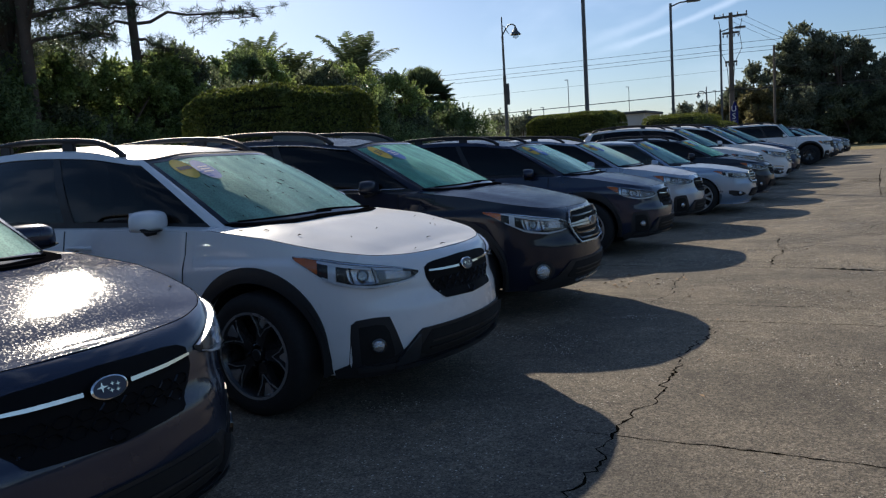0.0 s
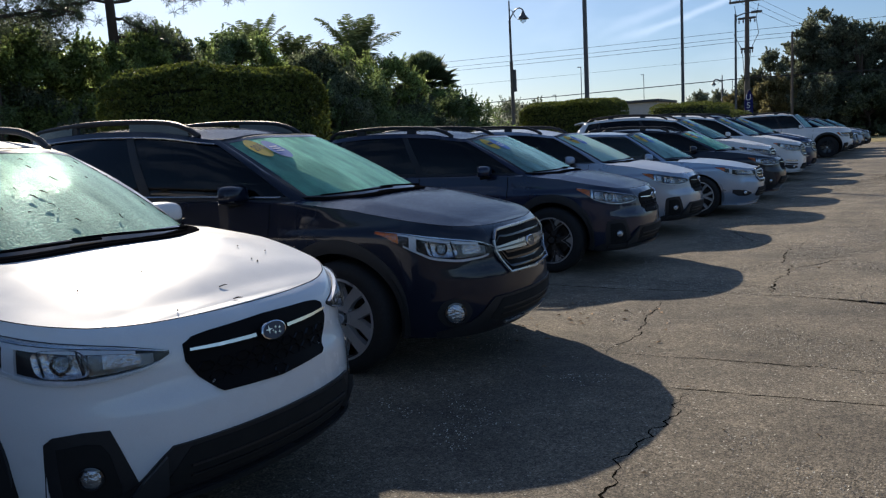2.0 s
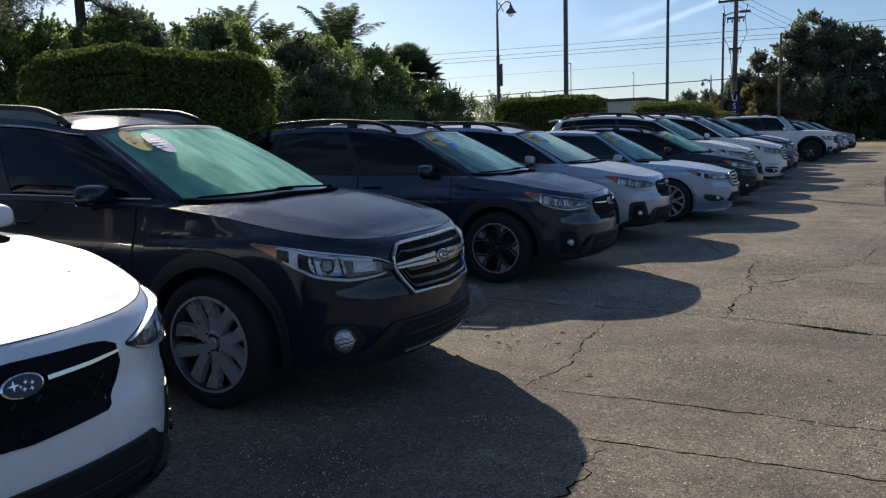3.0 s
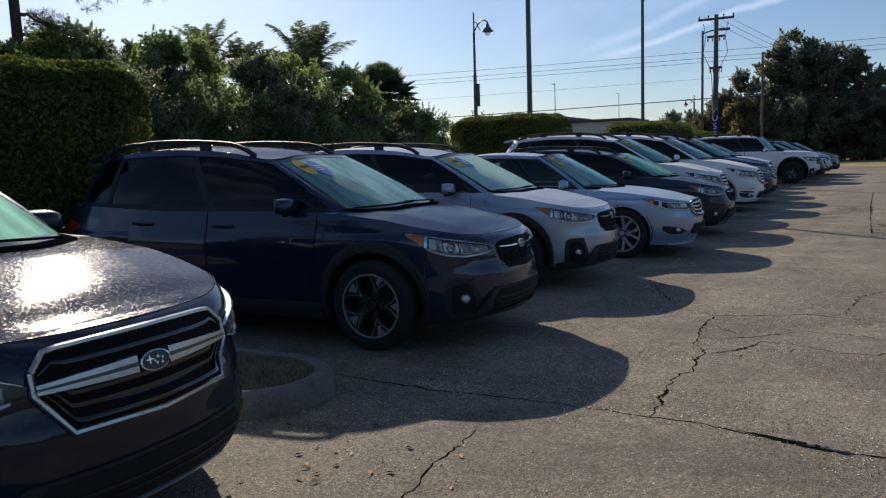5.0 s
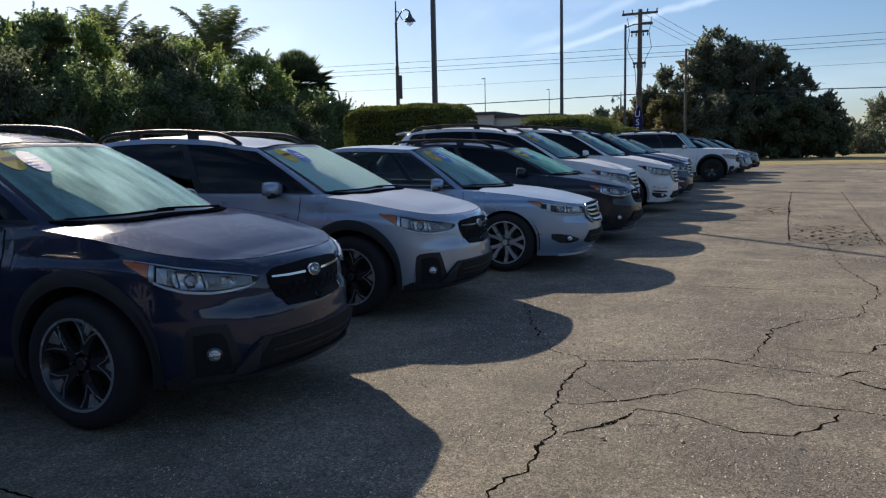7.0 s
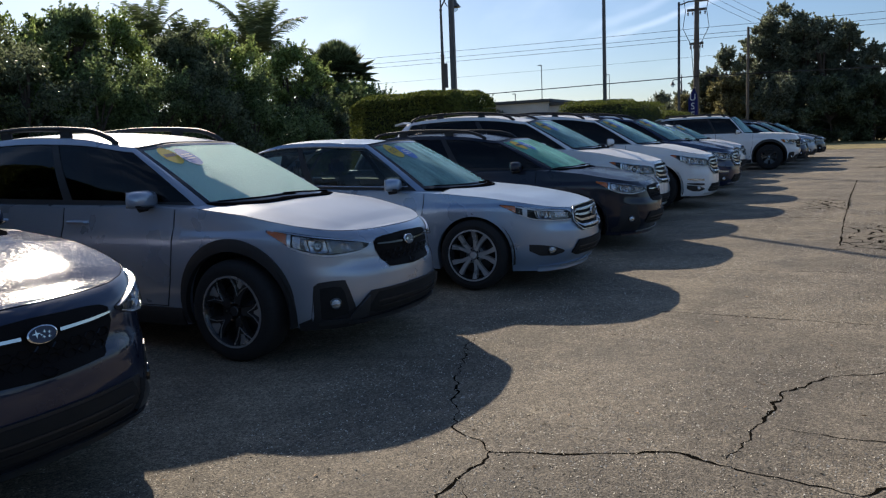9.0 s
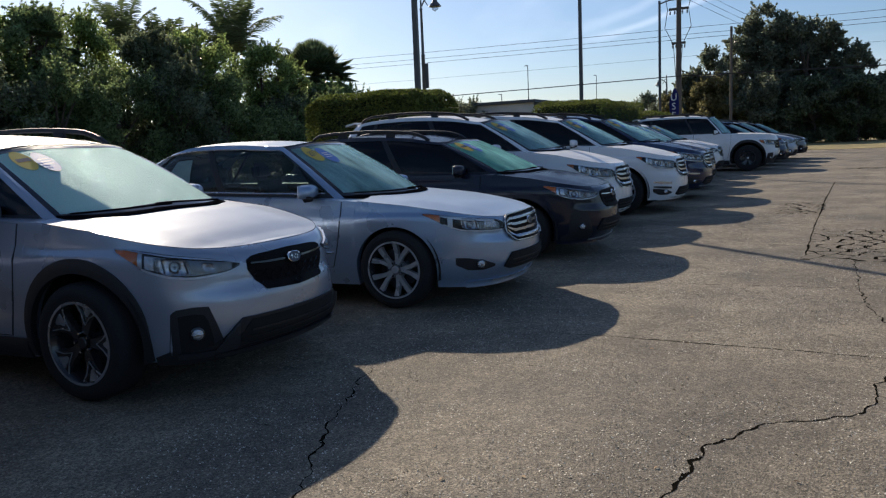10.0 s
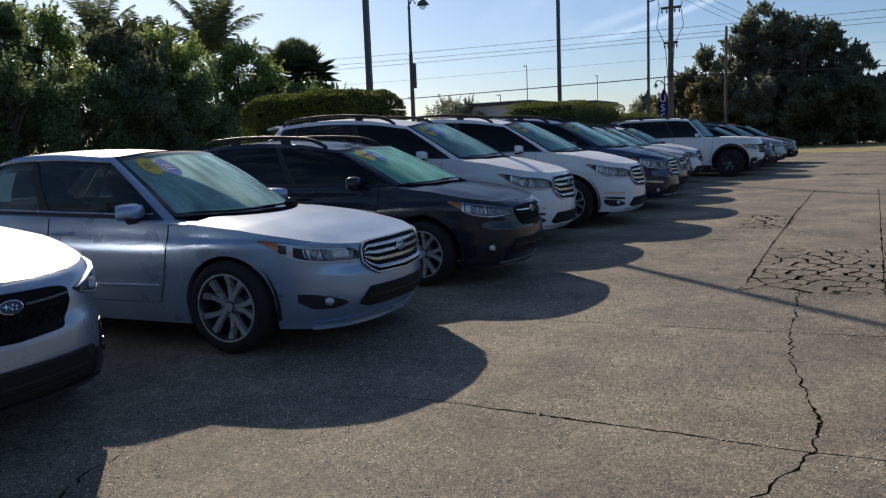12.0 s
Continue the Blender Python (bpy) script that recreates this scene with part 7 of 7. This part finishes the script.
# flag
M_FLAG = material("flag_cloth", (0.02, 0.025, 0.16), 0.8, spread=0.2, bump=0.2, bump_scale=30, trans=0.25)
def feather_flag(x, y):
    e = thing("feather_flag", pose(x, y, rise(y), 0, 0, -14), "dark blue feather flag with white letters", "flag")
    mesh_part("flag_pole", *tube([(-0.25, 0, 0), (-0.24, 0, 1.9), (-0.19, 0, 2.9), (-0.02, 0, 3.38), (0.14, 0, 3.42)], 0.02, 6), M_POLE, e)
    def fn(u, v, k):
        z = 1.15 + 2.25 * v
        left = -0.24 + (0.22 * max(0, v - 0.75) / 0.25) ** 1 * 0.9
        right = 0.22 + 0.04 * math.sin(v * 4) - 0.12 * max(0, v - 0.85) / 0.15
        return (left + (right - left) * u, 0.03 * math.sin(v * 7 + u * 2) + (0.004 if k else 0), z)
    cloth = mesh_part("flag_cloth", *plate(fn, 8, 24), M_FLAG, e)
    for i, ch in enumerate("USED"):
        cu = bpy.data.curves.new("letter", "FONT")
        cu.body, cu.size, cu.extrude, cu.align_x, cu.align_y = ch, 0.48, 0.004, "CENTER", "CENTER"
        tmp = bpy.data.objects.new("letter", cu)
        me = bpy.data.meshes.new_from_object(tmp)
        bpy.data.objects.remove(tmp)
        me.materials.append(M_WHITE)
        o = new("letter", me)
        o.parent = cloth
        o.matrix_basis = pose(0.0, -0.045, 2.95 - 0.44 * i, 90, 0, 0)


feather_flag(-4.55, 50.5)
M_SIGN = material("yellow_board", (0.62, 0.46, 0.06), 0.6, spread=0.2)
ys_ = thing("yellow_sign", pose(7.9, 57.0, rise(57), 0, 8, 20), "faded yellow sign board on a short post", "sign")
mesh_part("sign_post", *tube([(0, 0, 0), (0, 0, 0.5)], 0.03, 8), M_GREYWOOD, ys_)
bm = bmesh.new()
box(bm, -0.24, 0.24, -0.03, 0.03, 0.35, 1.1, 0.01)
part("sign_board", bm, M_SIGN, ys_)
feather_palm(9.6, 70, 2.4, 1.5, "small bright palm beyond the verge", 12, 18)

# low building and grass beyond the lot
M_BUILD = material("building_wall", (0.5, 0.5, 0.5), 0.8, spread=0.2, scale=0.5)
M_ROOF = material("dark_roof_edge", (0.06, 0.065, 0.075), 0.6, spread=0.2)
b = thing("low_building", Matrix.Translation((-32.6, 96, rise(96))), "low flat-roofed building far behind the hedges", "building")
for x0, x1, h0, edge in ((-4.6, 4.4, 5.15, 0.35), (4.4, 11.5, 4.75, 0.3)):
    bm = bmesh.new()
    box(bm, x0, x1, -4 + (0.6 if x0 > 0 else 0), 4, 0, h0)
    part("wall", bm, M_BUILD, b)
    bm = bmesh.new()
    box(bm, x0 - 0.4, x1 + 0.35, -4.4 + (0.6 if x0 > 0 else 0), 4.4, h0, h0 + edge, 0.05)
    part("roof", bm, M_ROOF, b)
for i in range(4):
    bm = bmesh.new()
    box(bm, -3.9 + 2.1 * i, -2.6 + 2.1 * i, -4.06, -3.98, 0.9, 2.6)
    part("window", bm, M_SIDEGLASS, b)

M_VERGE = material("straw_grass", (0.31, 0.25, 0.10), 0.9, spread=0.45, scale=0.6, fine=14, bump=0.6, bump_scale=30)
gx = np.linspace(-60, 80, 29)
gy = [55.6, 56.5, 61, 66, 70, 80, 90, 104]
vs = [(x, y + (0.25 * math.sin(x * 0.7) if j == 0 else 0), rise(y) + 0.015 + 0.05 * min(j, 3) / 3) for j, y in enumerate(gy) for x in gx]
fs = [(j * 29 + i, j * 29 + i + 1, (j + 1) * 29 + i + 1, (j + 1) * 29 + i) for j in range(len(gy) - 1) for i in range(28)]
tagged(mesh_part("grass_verge", vs, fs, M_VERGE), "dry grass verge at the end of the lot", "grass", kind="structure")
vs = [(x, y, rise(y) + 0.02) for x in (-60, -40, -25, -13.5) for y in (-20, 8, 30, 54.2)]
fs = [(i * 4 + j, (i + 1) * 4 + j, (i + 1) * 4 + j + 1, i * 4 + j + 1) for i in range(3) for j in range(3)]
tagged(mesh_part("planting_bed", vs, fs, M_GRASS), "shaded grass under the belt of trees", "grass", kind="structure")

# added woods, out of view, that close off the low sky to the east and south
rng = np.random.default_rng(9)
p = []
for i in range(15000):
    t = rng.uniform(0, 1)
    a = radians(-215 + 255 * t)
    r = rng.uniform(58, 70)
    z = rng.uniform(0, 1) ** 0.8 * (3.6 + 1.2 * math.sin(a * 9) + 0.6 * math.sin(a * 23))
    p.append((2 + r * math.cos(a), 12 + r * math.sin(a), z))
p = np.array(p)
vs, fs = leaf_quads(p, 0.85, rng, 0.7)
tagged(leaf_mesh("far_woods", vs, fs, M_LEAF2), "added woods out of view that close off the low sky", "trees", kind="stuff")

# fallen leaves and chips on the pavement
M_CHIP = material("dry_leaf", (0.36, 0.24, 0.13), 0.8, spread=0.5, island=True)
vs, fs = [], []
for i in range(260):
    if i < 36:
        x, y = rng.normal(0.95, 0.4), rng.normal(8.1, 0.45)
    else:
        x, y = rng.uniform(0.8, 6.0), rng.uniform(3, 30)
    a, s = rng.uniform(0, 6.28), (rng.uniform(0.012, 0.034) if i < 36 else rng.uniform(0.006, 0.02))
    c, q = math.cos(a) * s, math.sin(a) * s
    o = len(vs)
    z = rise(y) + 0.004
    vs += [(x - c, y - q, z), (x + q * 0.4, y - c * 0.4, z + s * 0.5), (x + c, y + q, z + 0.002), (x - q * 0.4, y + c * 0.4, z + s * 0.15)]
    fs.append((o, o + 1, o + 2, o + 3))
tagged(mesh_part("leaf_litter", vs, fs, M_CHIP), "scattered dry leaves and chips on the pavement", "leaves", kind="stuff")


# pale stone chips worn out of the surface
M_STONE = material("stone_chip", (0.48, 0.45, 0.38), 0.8, spread=0.75, island=True)
rng = np.random.default_rng(21)
n = 110000
py = 3 + 22 * rng.uniform(0, 1, n) ** 1.2
px = rng.uniform(0.7, 6.2, n)
keep_ = np.array([noise.noise((a * 1.1, b * 1.1, 3.0)) + 0.35 * noise.noise((a * 4, b * 4, 9.0)) > (0.32 if b < 7 else 0.12 if b < 9.35 else -0.1) for a, b in zip(px, py)])
px, py = px[keep_], py[keep_]
n = len(px)
s_, a_ = rng.uniform(0.002, 0.0065, n), rng.uniform(0, 6.28, n)
zz = np.maximum(0, (py - 15) * 0.0085)
quad = []
for k, (ru, up) in enumerate(((1.0, 0.0005), (0.75, 0.006), (1.1, 0.0015), (0.7, 0.003))):
    t = a_ + k * math.pi / 2
    quad.append(np.stack([px + np.cos(t) * s_ * ru, py + np.sin(t) * s_ * ru, zz + up], 1))
vs = np.stack(quad, 1).reshape(-1, 3)
tagged(leaf_mesh("stone_chips", vs, np.arange(4 * n).reshape(-1, 4), M_STONE), "pale stone chips showing in the worn pavement", "gravel", kind="stuff")
